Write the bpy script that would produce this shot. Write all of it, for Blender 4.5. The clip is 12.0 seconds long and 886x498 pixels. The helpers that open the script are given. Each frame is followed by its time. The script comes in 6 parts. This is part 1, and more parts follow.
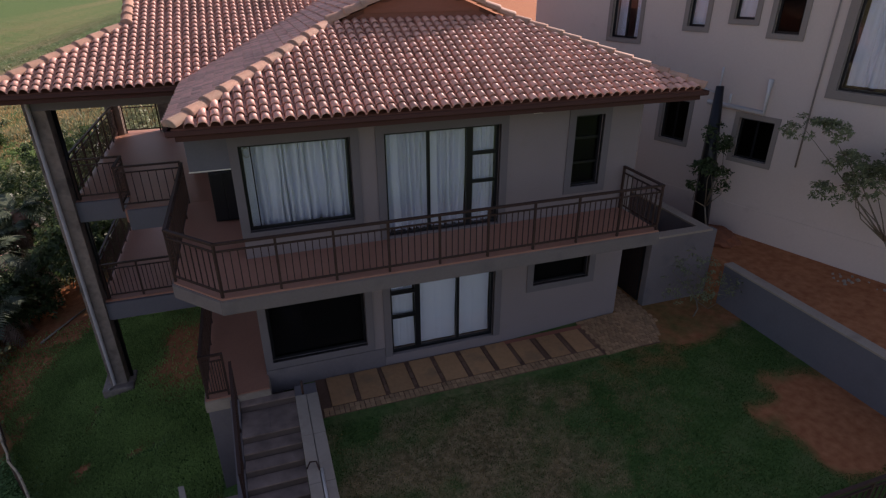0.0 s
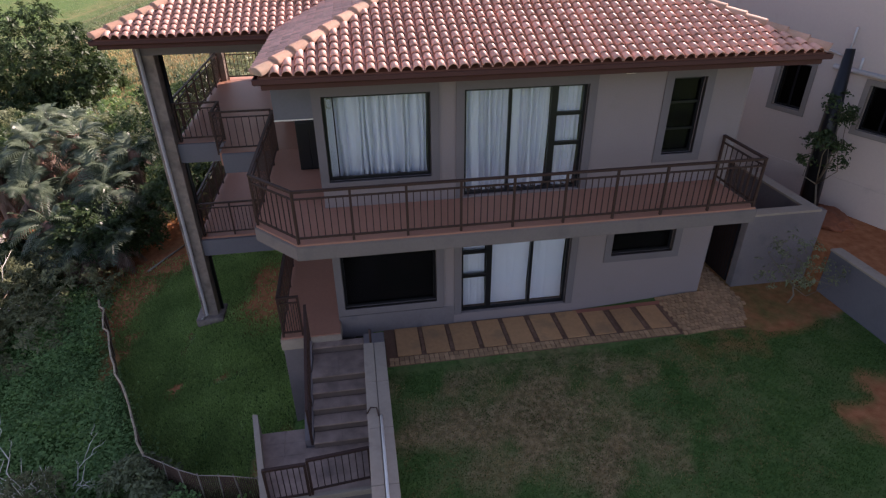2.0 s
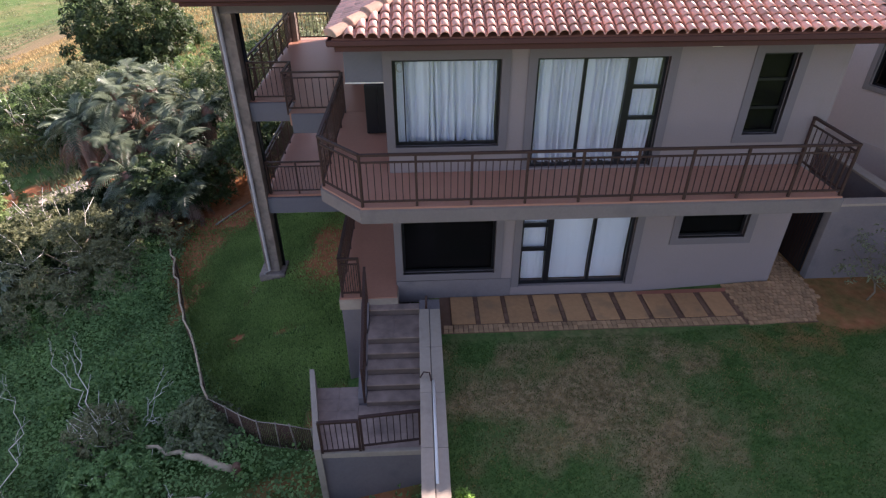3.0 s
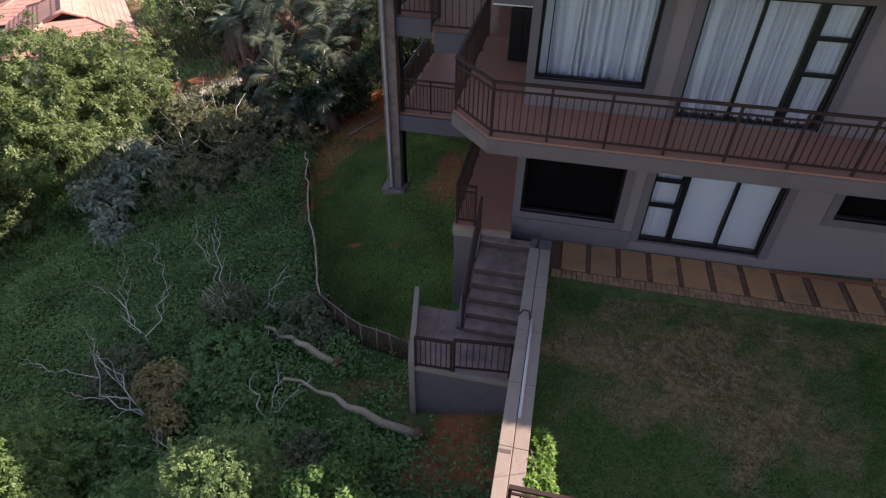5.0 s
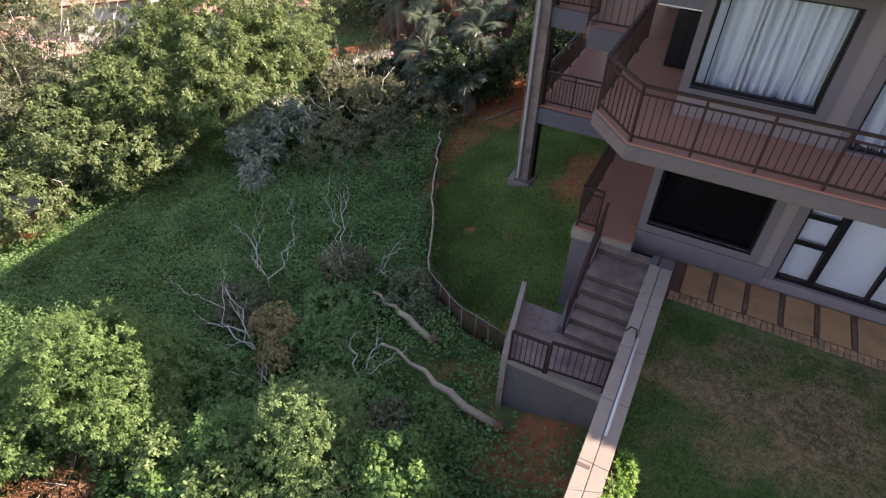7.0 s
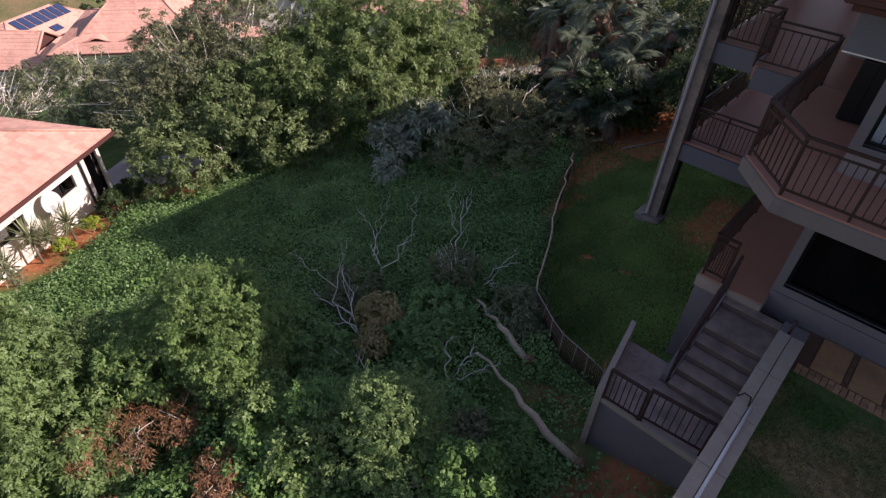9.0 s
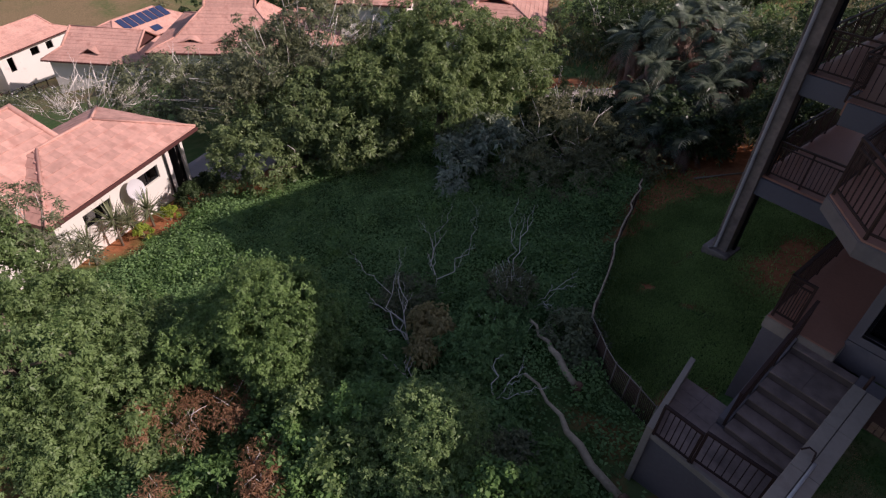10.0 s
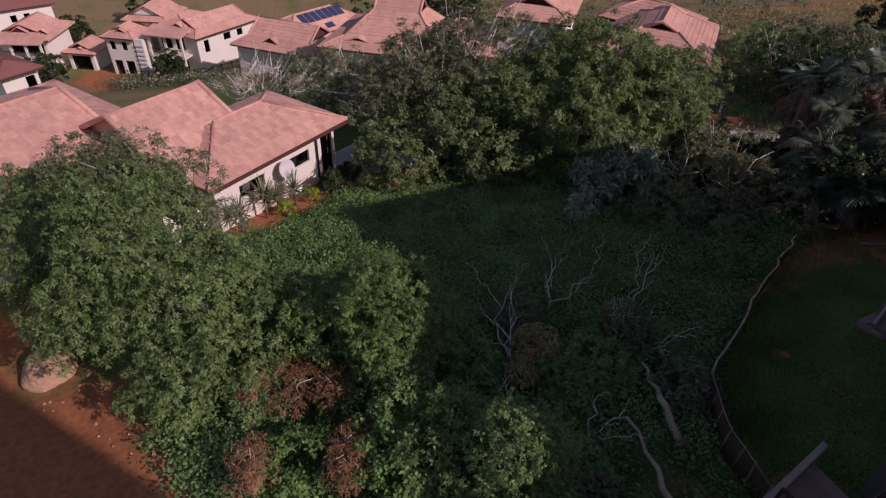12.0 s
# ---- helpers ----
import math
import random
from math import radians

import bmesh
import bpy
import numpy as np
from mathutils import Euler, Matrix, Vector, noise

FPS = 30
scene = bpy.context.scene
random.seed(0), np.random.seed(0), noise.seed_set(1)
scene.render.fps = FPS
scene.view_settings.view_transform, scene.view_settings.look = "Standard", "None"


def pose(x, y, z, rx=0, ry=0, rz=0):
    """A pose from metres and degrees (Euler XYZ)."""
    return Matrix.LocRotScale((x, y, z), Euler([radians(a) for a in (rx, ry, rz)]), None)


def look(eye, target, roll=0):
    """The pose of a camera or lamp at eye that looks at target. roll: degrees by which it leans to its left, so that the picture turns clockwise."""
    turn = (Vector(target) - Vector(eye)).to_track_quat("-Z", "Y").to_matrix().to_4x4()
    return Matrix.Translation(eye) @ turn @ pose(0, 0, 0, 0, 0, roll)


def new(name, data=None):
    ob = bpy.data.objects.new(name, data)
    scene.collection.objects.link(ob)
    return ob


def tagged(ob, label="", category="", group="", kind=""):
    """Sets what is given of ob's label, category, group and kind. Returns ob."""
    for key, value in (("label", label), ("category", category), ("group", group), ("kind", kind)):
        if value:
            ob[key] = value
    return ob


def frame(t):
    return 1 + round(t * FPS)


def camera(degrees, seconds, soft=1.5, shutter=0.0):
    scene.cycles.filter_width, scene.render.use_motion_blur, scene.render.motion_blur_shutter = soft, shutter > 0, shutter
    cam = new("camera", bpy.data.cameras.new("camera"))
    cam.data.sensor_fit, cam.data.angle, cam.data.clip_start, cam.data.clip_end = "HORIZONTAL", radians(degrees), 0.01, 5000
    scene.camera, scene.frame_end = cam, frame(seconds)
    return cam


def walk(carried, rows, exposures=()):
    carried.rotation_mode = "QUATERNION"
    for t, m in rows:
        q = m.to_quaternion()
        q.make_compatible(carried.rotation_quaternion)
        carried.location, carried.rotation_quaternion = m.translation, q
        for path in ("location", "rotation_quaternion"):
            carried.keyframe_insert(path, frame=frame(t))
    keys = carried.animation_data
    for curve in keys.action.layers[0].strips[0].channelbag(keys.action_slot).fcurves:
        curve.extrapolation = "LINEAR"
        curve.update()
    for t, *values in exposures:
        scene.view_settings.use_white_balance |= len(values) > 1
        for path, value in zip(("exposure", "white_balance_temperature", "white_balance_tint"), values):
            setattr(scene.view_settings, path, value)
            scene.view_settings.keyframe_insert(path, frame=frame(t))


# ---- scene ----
cam = camera(75.6, 12.0, 1.25)
PATH = [
    (0, (1.999, -10.34, 7.805), (2.571, -8.634, 6.934), -0.2),
    (0.5, (2.093, -10.316, 7.804), (2.592, -8.598, 6.91), -0.3),
    (1, (2.197, -10.309, 7.806), (2.62, -8.59, 6.876), -0.5),
    (1.5, (2.276, -10.3, 7.801), (2.623, -8.583, 6.836), -0.5),
    (2, (2.307, -10.295, 7.793), (2.567, -8.582, 6.793), -0.6),
    (2.5, (2.281, -10.287, 7.781), (2.453, -8.587, 6.74), -0.4),
    (3, (2.177, -10.253, 7.775), (2.245, -8.576, 6.686), -0.3),
    (3.2, (2.159, -10.241, 7.772), (2.182, -8.575, 6.665), -0.4),
    (5, (2.16, -10.215, 7.719), (1.845, -8.707, 6.443), 0.7),
    (5.5, (2.161, -10.219, 7.724), (1.762, -8.755, 6.421), 1.0),
    (6, (2.163, -10.222, 7.727), (1.678, -8.787, 6.422), 1.1),
    (6.5, (2.16, -10.217, 7.722), (1.577, -8.82, 6.414), 1.4),
    (7, (2.151, -10.201, 7.705), (1.474, -8.849, 6.396), 1.5),
    (7.2, (2.151, -10.197, 7.704), (1.441, -8.869, 6.387), 2.0),
    (8.8, (2.15, -10.223, 7.717), (1.173, -9.05, 6.425), 2.5),
    (9, (2.152, -10.224, 7.719), (1.14, -9.075, 6.432), 2.4),
    (9.5, (2.157, -10.227, 7.724), (1.06, -9.135, 6.459), 2.4),
    (10, (2.154, -10.225, 7.721), (0.981, -9.202, 6.465), 2.6),
    (10.5, (2.151, -10.224, 7.717), (0.906, -9.274, 6.473), 2.6),
    (11, (2.149, -10.223, 7.715), (0.839, -9.353, 6.479), 2.7),
    (11.5, (2.144, -10.22, 7.711), (0.779, -9.438, 6.476), 2.9),
    (12, (2.141, -10.218, 7.707), (0.726, -9.533, 6.471), 2.9),
]
walk(cam, [(t, look(eye, target, roll)) for t, eye, target, roll in PATH],
     [(0, 0.5, 7250, 29), (1.5, 0.97, 7250, 29), (3, 1.80, 7000, 28), (5, 1.10, 7200, 27), (5.5, 1.21, 7350, 30), (7, 1.69, 7400, 29), (9, 0.60, 6900, 29), (10.5, -0.18, 6750, 35), (12, -0.52, 6750, 42)])


# ---- sun and sky ----
SUN_AZ, SUN_EL = radians(56), radians(34)          # azimuth from +y towards +x
SUN_DIR = Vector((math.sin(SUN_AZ) * math.cos(SUN_EL), math.cos(SUN_AZ) * math.cos(SUN_EL), math.sin(SUN_EL)))
world = bpy.data.worlds.new("sky")
world.use_nodes = True
scene.world = world
wn = world.node_tree.nodes
sky = wn.new("ShaderNodeTexSky")
sky.sky_type = "NISHITA"
sky.sun_disc = False
sky.sun_elevation, sky.sun_rotation = SUN_EL, SUN_AZ
wn["Background"].inputs["Strength"].default_value = 0.10
world.node_tree.links.new(sky.outputs[0], wn["Background"].inputs["Color"])
sun_data = bpy.data.lights.new("sun", "SUN")
sun_data.energy, sun_data.angle, sun_data.color = 4.2, radians(0.6), (1.0, 0.95, 0.89)
sun = new("sun", sun_data)
sun.rotation_euler = SUN_DIR.to_track_quat("Z", "Y").to_euler()

# ---- materials ----


def material(name, base, rough=0.7, spread=0.25, fine=18.0, coarse=0.9, bump=0.25, bump_scale=60.0, metal=0.0,
             stain=None, stain_at=0.55, piece=0.0, specular=0.4):
    """A surface with colour varied at two scales, optional stains, relief, and a shift from piece to piece."""
    m = bpy.data.materials.new(name)
    m.use_nodes = True
    nt = m.node_tree
    n, l = nt.nodes, nt.links
    p = n["Principled BSDF"]
    p.inputs["Roughness"].default_value, p.inputs["Metallic"].default_value = rough, metal
    p.inputs["Specular IOR Level"].default_value = specular
    geo = n.new("ShaderNodeNewGeometry")

    def tex(scale, detail=4.0):
        t = n.new("ShaderNodeTexNoise")
        t.inputs["Scale"].default_value, t.inputs["Detail"].default_value = scale, detail
        l.new(geo.outputs["Position"], t.inputs["Vector"])
        return t.outputs["Fac"]

    def mult(a, k, c):
        x = n.new("ShaderNodeMath")
        x.operation = "MULTIPLY_ADD"
        l.new(a, x.inputs[0])
        x.inputs[1].default_value, x.inputs[2].default_value = k, c
        return x.outputs[0]

    def add(a, b):
        x = n.new("ShaderNodeMath")
        l.new(a, x.inputs[0])
        l.new(b, x.inputs[1])
        return x.outputs[0]

    value = add(mult(tex(fine), spread * 2, 1 - spread), mult(tex(coarse, 6), spread * 2.4, -spread * 1.2))
    if piece:
        info = n.new("ShaderNodeObjectInfo")
        both = add(info.outputs["Random"], geo.outputs["Random Per Island"])
        frac = n.new("ShaderNodeMath")
        frac.operation = "FRACT"
        l.new(both, frac.inputs[0])
        value = add(value, mult(frac.outputs[0], piece * 2, -piece))
    hsv = n.new("ShaderNodeHueSaturation")
    hsv.inputs["Color"].default_value = (*base, 1)
    l.new(value, hsv.inputs["Value"])
    colour = hsv.outputs["Color"]
    if stain:
        ramp = n.new("ShaderNodeMapRange")
        ramp.inputs["From Min"].default_value, ramp.inputs["From Max"].default_value = stain_at, stain_at + 0.18
        l.new(tex(1.7, 8), ramp.inputs["Value"])
        mix = n.new("ShaderNodeMix")
        mix.data_type = "RGBA"
        l.new(ramp.outputs[0], mix.inputs[0])
        l.new(colour, mix.inputs[6])
        mix.inputs[7].default_value = (*stain, 1)
        colour = mix.outputs[2]
    l.new(colour, p.inputs["Base Color"])
    if bump:
        b = n.new("ShaderNodeBump")
        b.inputs["Strength"].default_value, b.inputs["Distance"].default_value = bump, 0.02
        l.new(tex(bump_scale, 5), b.inputs["Height"])
        l.new(b.outputs[0], p.inputs["Normal"])
    return m


def leaf_material(name, base, tip=None, spread=0.45, glow=0.42, rough=0.45, sheen=0.35):
    """Foliage: colour from leaf to leaf, some light through the blade."""
    m = bpy.data.materials.new(name)
    m.use_nodes = True
    nt = m.node_tree
    n, l = nt.nodes, nt.links
    p = n["Principled BSDF"]
    p.inputs["Roughness"].default_value = rough
    p.inputs["Specular IOR Level"].default_value = sheen
    geo = n.new("ShaderNodeNewGeometry")
    noise_t = n.new("ShaderNodeTexNoise")
    noise_t.inputs["Scale"].default_value = 0.8
    l.new(geo.outputs["Position"], noise_t.inputs["Vector"])
    mix = n.new("ShaderNodeMix")
    mix.data_type = "RGBA"
    total = n.new("ShaderNodeMath")
    total.operation = "MULTIPLY_ADD"
    l.new(geo.outputs["Random Per Island"], total.inputs[0])
    total.inputs[1].default_value = 0.6
    shift = n.new("ShaderNodeMath")
    shift.operation = "MULTIPLY_ADD"
    l.new(noise_t.outputs["Fac"], shift.inputs[0])
    shift.inputs[1].default_value, shift.inputs[2].default_value = 1.2, -0.4
    l.new(shift.outputs[0], total.inputs[2])
    total.use_clamp = True
    l.new(total.outputs[0], mix.inputs[0])
    dark = tuple(c * (1 - spread) for c in base)
    mix.inputs[6].default_value = (*dark, 1)
    mix.inputs[7].default_value = (*(tip or tuple(min(1, c * (1 + spread)) for c in base)), 1)
    l.new(mix.outputs[2], p.inputs["Base Color"])
    tr = n.new("ShaderNodeBsdfTranslucent")
    l.new(mix.outputs[2], tr.inputs["Color"])
    sh = n.new("ShaderNodeMixShader")
    sh.inputs[0].default_value = glow
    l.new(p.outputs[0], sh.inputs[1])
    l.new(tr.outputs[0], sh.inputs[2])
    l.new(sh.outputs[0], n["Material Output"].inputs["Surface"])
    return m


def glass_material(name, tint=(0.97, 0.98, 0.985), gloss=0.07, ior=1.5):
    m = bpy.data.materials.new(name)
    m.use_nodes = True
    nt = m.node_tree
    n, l = nt.nodes, nt.links
    n.remove(n["Principled BSDF"])
    clear, shine = n.new("ShaderNodeBsdfTransparent"), n.new("ShaderNodeBsdfGlossy")
    clear.inputs["Color"].default_value = (*tint, 1)
    shine.inputs["Roughness"].default_value = 0.02
    fres = n.new("ShaderNodeFresnel")
    fres.inputs["IOR"].default_value = ior
    up = n.new("ShaderNodeMath")
    l.new(fres.outputs[0], up.inputs[0])
    up.inputs[1].default_value = gloss - 0.04
    mix = n.new("ShaderNodeMixShader")
    l.new(up.outputs[0], mix.inputs[0])
    l.new(clear.outputs[0], mix.inputs[1])
    l.new(shine.outputs[0], mix.inputs[2])
    l.new(mix.outputs[0], n["Material Output"].inputs["Surface"])
    return m


def ground_material():
    """Grass, bare red soil and dry straw, mixed by where each of them grows."""
    m = bpy.data.materials.new("ground")
    m.use_nodes = True
    nt = m.node_tree
    n, l = nt.nodes, nt.links
    p = n["Principled BSDF"]
    p.inputs["Roughness"].default_value = 0.95
    p.inputs["Specular IOR Level"].default_value = 0.15
    geo = n.new("ShaderNodeNewGeometry")

    def tex(scale, detail=5.0):
        t = n.new("ShaderNodeTexNoise")
        t.inputs["Scale"].default_value, t.inputs["Detail"].default_value = scale, detail
        l.new(geo.outputs["Position"], t.inputs["Vector"])
        return t.outputs["Fac"]

    def ramp(fac, a, b):
        r = n.new("ShaderNodeMapRange")
        r.inputs["From Min"].default_value, r.inputs["From Max"].default_value = a, b
        l.new(fac, r.inputs["Value"])
        return r.outputs[0]

    def mixed(fac, a, b):
        x = n.new("ShaderNodeMix")
        x.data_type = "RGBA"
        l.new(fac, x.inputs[0])
        for k, c in ((6, a), (7, b)):
            if isinstance(c, tuple):
                x.inputs[k].default_value = (*c, 1)
            else:
                l.new(c, x.inputs[k])
        return x.outputs[2]

    def mask(name):
        a = n.new("ShaderNodeAttribute")
        a.attribute_name = name
        j = n.new("ShaderNodeMath")
        j.operation = "MULTIPLY_ADD"
        both = n.new("ShaderNodeMath")
        l.new(tex(2.2, 8), both.inputs[0])
        l.new(tex(0.21, 6), both.inputs[1])
        l.new(both.outputs[0], j.inputs[0])
        j.inputs[1].default_value = 0.55
        k = n.new("ShaderNodeMath")
        k.operation = "SUBTRACT"
        l.new(a.outputs["Fac"], k.inputs[0])
        k.inputs[1].default_value = 0.55
        l.new(k.outputs[0], j.inputs[2])
        return ramp(j.outputs[0], 0.30, 0.70)

    grass = mixed(ramp(tex(14), 0.35, 0.65), (0.042, 0.094, 0.023), (0.086, 0.152, 0.042))
    grass = mixed(ramp(tex(1.3), 0.45, 0.75), grass, (0.14, 0.175, 0.066))
    straw = mixed(ramp(tex(9), 0.38, 0.62), (0.17, 0.125, 0.062), (0.34, 0.245, 0.13))
    soil = mixed(ramp(tex(6), 0.3, 0.7), (0.32, 0.110, 0.047), (0.47, 0.185, 0.085))
    colour = mixed(mask("dry"), grass, straw)
    colour = mixed(mask("soil"), colour, soil)
    l.new(colour, p.inputs["Base Color"])
    b = n.new("ShaderNodeBump")
    b.inputs["Strength"].default_value, b.inputs["Distance"].default_value = 0.45, 0.03
    l.new(tex(30, 6), b.inputs["Height"])
    l.new(b.outputs[0], p.inputs["Normal"])
    return m


M = dict(
    plaster=material("beige_plaster", (0.262, 0.214, 0.211), 0.9, 0.07, 30, 0.8, 0.12, 120, stain=(0.236, 0.20, 0.186), stain_at=0.6),
    band=material("grey_plaster", (0.168, 0.146, 0.150), 0.9, 0.08, 30, 0.9, 0.12, 120),
    base=material("blue_grey_plaster", (0.178, 0.152, 0.155), 0.9, 0.14, 20, 0.8, 0.15, 90, stain=(0.125, 0.118, 0.124), stain_at=0.58),
    neighbour=material("cream_plaster", (0.61, 0.50, 0.445), 0.92, 0.06, 20, 0.4, 0.12, 100, stain=(0.53, 0.425, 0.375), stain_at=0.62),
    taupe=material("taupe_plaster", (0.27, 0.225, 0.20), 0.9, 0.08, 30, 0.9, 0.12, 120),
    white=material("white_plaster", (0.74, 0.70, 0.62), 0.9, 0.05, 20, 0.5, 0.1, 90, stain=(0.6, 0.55, 0.47), stain_at=0.62),
    tile=material("terracotta_tile", (0.76, 0.395, 0.305), 0.50, 0.22, 25, 1.1, 0.12, 90, piece=0.20, stain=(0.44, 0.225, 0.17), stain_at=0.60, specular=0.55),
    ridge=material("ridge_tile", (0.48, 0.265, 0.185), 0.7, 0.2, 12, 1.4, 0.2, 60, piece=0.15, stain=(0.36, 0.24, 0.17), stain_at=0.52),
    deck=material("roof_deck", (0.20, 0.075, 0.05), 0.8, 0.2, 20, 1, 0.1, 60),
    gable=material("terracotta_paint", (0.36, 0.13, 0.085), 0.8, 0.1, 20, 0.8, 0.1, 60),
    fascia=material("oxide_red_paint", (0.085, 0.030, 0.025), 0.75, 0.12, 20, 1.0, 0.05, 60),
    floor=material("terracotta_floor", (0.40, 0.182, 0.122), 0.5, 0.12, 14, 0.7, 0.05, 50, piece=0.06),
    steel=material("bronze_steel", (0.054, 0.029, 0.024), 0.55, 0.15, 40, 2, 0.03, 80, specular=0.2),
    black=material("black_aluminium", (0.018, 0.018, 0.021), 0.35, 0.1, 40, 2, 0.0, 80, metal=0.4),
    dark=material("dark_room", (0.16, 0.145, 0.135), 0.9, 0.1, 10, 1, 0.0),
    cloth=material("white_curtain", (0.84, 0.86, 0.95), 0.95, 0.05, 12, 1.5, 0.1, 150),
    stone=material("sandstone_paver", (0.46, 0.24, 0.115), 0.85, 0.16, 12, 1.5, 0.3, 40, piece=0.12, stain=(0.30, 0.18, 0.10), stain_at=0.56),
    cobble=material("sandstone_cobble", (0.41, 0.24, 0.13), 0.85, 0.2, 12, 1.5, 0.3, 50, piece=0.22),
    brick=material("red_brown_brick", (0.19, 0.10, 0.064), 0.85, 0.2, 16, 1.5, 0.3, 60, piece=0.15),
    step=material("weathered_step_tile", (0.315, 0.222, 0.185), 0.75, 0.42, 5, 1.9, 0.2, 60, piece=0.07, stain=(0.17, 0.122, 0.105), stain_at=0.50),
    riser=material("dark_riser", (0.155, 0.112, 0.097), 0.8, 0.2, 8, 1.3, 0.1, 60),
    coping=material("concrete_coping", (0.35, 0.282, 0.225), 0.85, 0.14, 14, 1.3, 0.2, 70, stain=(0.24, 0.185, 0.15), stain_at=0.57),
    bark=material("grey_bark", (0.20, 0.16, 0.12), 0.9, 0.3, 20, 2, 0.6, 25),
    dead=material("bleached_wood", (0.80, 0.735, 0.65), 0.85, 0.2, 20, 2, 0.4, 30),
    stick=material("weathered_stick", (0.30, 0.25, 0.20), 0.9, 0.25, 20, 2, 0.4, 30),
    slab=material("mauve_grey_plaster", (0.185, 0.152, 0.143), 0.9, 0.14, 20, 0.9, 0.15, 90, stain=(0.145, 0.122, 0.118), stain_at=0.57),
    logwood=material("weathered_log", (0.47, 0.36, 0.245), 0.9, 0.3, 14, 2, 0.6, 25, stain=(0.27, 0.20, 0.14), stain_at=0.58),
    boulder=material("sandy_boulder", (0.45, 0.27, 0.17), 0.9, 0.2, 6, 0.8, 0.4, 12),
    heap=material("red_soil", (0.24, 0.082, 0.042), 0.95, 0.3, 9, 1.6, 0.8, 20),
    net=material("brown_net", (0.10, 0.055, 0.038), 0.9, 0.25, 20, 2, 0.2, 40),
    fibre=material("fibrous_stem", (0.30, 0.165, 0.13), 0.9, 0.35, 12, 3, 0.6, 30),
    pale=material("pale_concrete", (0.52, 0.44, 0.38), 0.9, 0.15, 8, 0.6, 0.2, 30),
    shade=material("unlit_room_sheet", (0.085, 0.078, 0.080), 0.8, 0.1, 20, 1, 0.0),
    column=material("weathered_plaster", (0.25, 0.195, 0.165), 0.9, 0.38, 9, 2.4, 0.5, 30, stain=(0.11, 0.085, 0.075), stain_at=0.50),
    pipe=material("pale_pipe", (0.43, 0.38, 0.35), 0.6, 0.15, 12, 2, 0.1, 40),
    blue=material("blue_grey_paint", (0.140, 0.134, 0.152), 0.85, 0.10, 20, 0.8, 0.15, 90, stain=(0.125, 0.12, 0.135), stain_at=0.56),
    pvc=material("white_pipe", (0.62, 0.60, 0.59), 0.4, 0.05, 20, 2, 0.0),
    road=material("grey_paving", (0.40, 0.345, 0.33), 0.9, 0.15, 8, 0.6, 0.2, 30),
    solar=material("solar_panel", (0.035, 0.055, 0.12), 0.25, 0.1, 8, 0.6, 0.0),
    farroof=material("pink_terracotta_roof", (0.60, 0.333, 0.258), 0.8, 0.24, 5, 0.6, 0.3, 12, piece=0.12, stain=(0.50, 0.25, 0.19), stain_at=0.54),
    farroof2=material("plum_roof", (0.24, 0.10, 0.085), 0.75, 0.14, 5, 0.5, 0.3, 8),
    glass=glass_material("window_glass", (0.97, 0.98, 0.985), 0.045),
    darkglass=glass_material("dark_glass", (0.42, 0.42, 0.43), 0.045, 1.18),
    ground=ground_material(),
)
L = dict(
    mango=leaf_material("mango_leaf", (0.125, 0.205, 0.062), (0.31, 0.405, 0.155)),
    olive=leaf_material("olive_leaf", (0.155, 0.195, 0.10), (0.33, 0.36, 0.195)),
    grey=leaf_material("silver_leaf", (0.23, 0.305, 0.20), (0.55, 0.62, 0.46)),
    palm=leaf_material("palm_leaf", (0.066, 0.106, 0.066), (0.27, 0.325, 0.22), rough=0.38, sheen=0.45),
    husk=leaf_material("dry_frond", (0.22, 0.135, 0.10), (0.44, 0.30, 0.24), sheen=0.2),
    deep=leaf_material("deep_green_leaf", (0.042, 0.075, 0.030), (0.09, 0.14, 0.052)),
    lush=leaf_material("lush_green_leaf", (0.125, 0.275, 0.075), (0.26, 0.44, 0.14)),
    bushy=leaf_material("broad_tree_leaf", (0.122, 0.200, 0.078), (0.285, 0.370, 0.148)),
    shrub=leaf_material("shrub_leaf", (0.145, 0.25, 0.082), (0.30, 0.43, 0.155)),
    vine=leaf_material("creeper_leaf", (0.155, 0.33, 0.122), (0.335, 0.53, 0.205), rough=0.6, sheen=0.12),
    rust=leaf_material("withered_leaf", (0.36, 0.17, 0.085), (0.58, 0.33, 0.18)),
    pale=leaf_material("pale_shrub_leaf", (0.172, 0.295, 0.100), (0.345, 0.485, 0.185), sheen=0.3),
    fresh=leaf_material("fresh_shrub_leaf", (0.150, 0.275, 0.080), (0.305, 0.46, 0.150)),
    thicket=leaf_material("thicket_leaf", (0.185, 0.215, 0.105), (0.365, 0.37, 0.205), sheen=0.15),
    drying=leaf_material("drying_leaf", (0.44, 0.35, 0.13), (0.66, 0.56, 0.27)),
    lime=leaf_material("yellow_green_leaf", (0.34, 0.45, 0.05), (0.56, 0.67, 0.12), sheen=0.15),
    bright=leaf_material("bright_green_leaf", (0.22, 0.42, 0.07), (0.36, 0.58, 0.13)),
    grass=leaf_material("grass_blade", (0.055, 0.130, 0.027), (0.135, 0.225, 0.058), rough=0.6, sheen=0.1),
    slope=leaf_material("slope_grass_blade", (0.23, 0.40, 0.112), (0.43, 0.58, 0.20), rough=0.6, sheen=0.1),
    straw=leaf_material("straw_blade", (0.43, 0.30, 0.135), (0.63, 0.46, 0.225), rough=0.7, sheen=0.1),
)

# ---- mesh tools ----


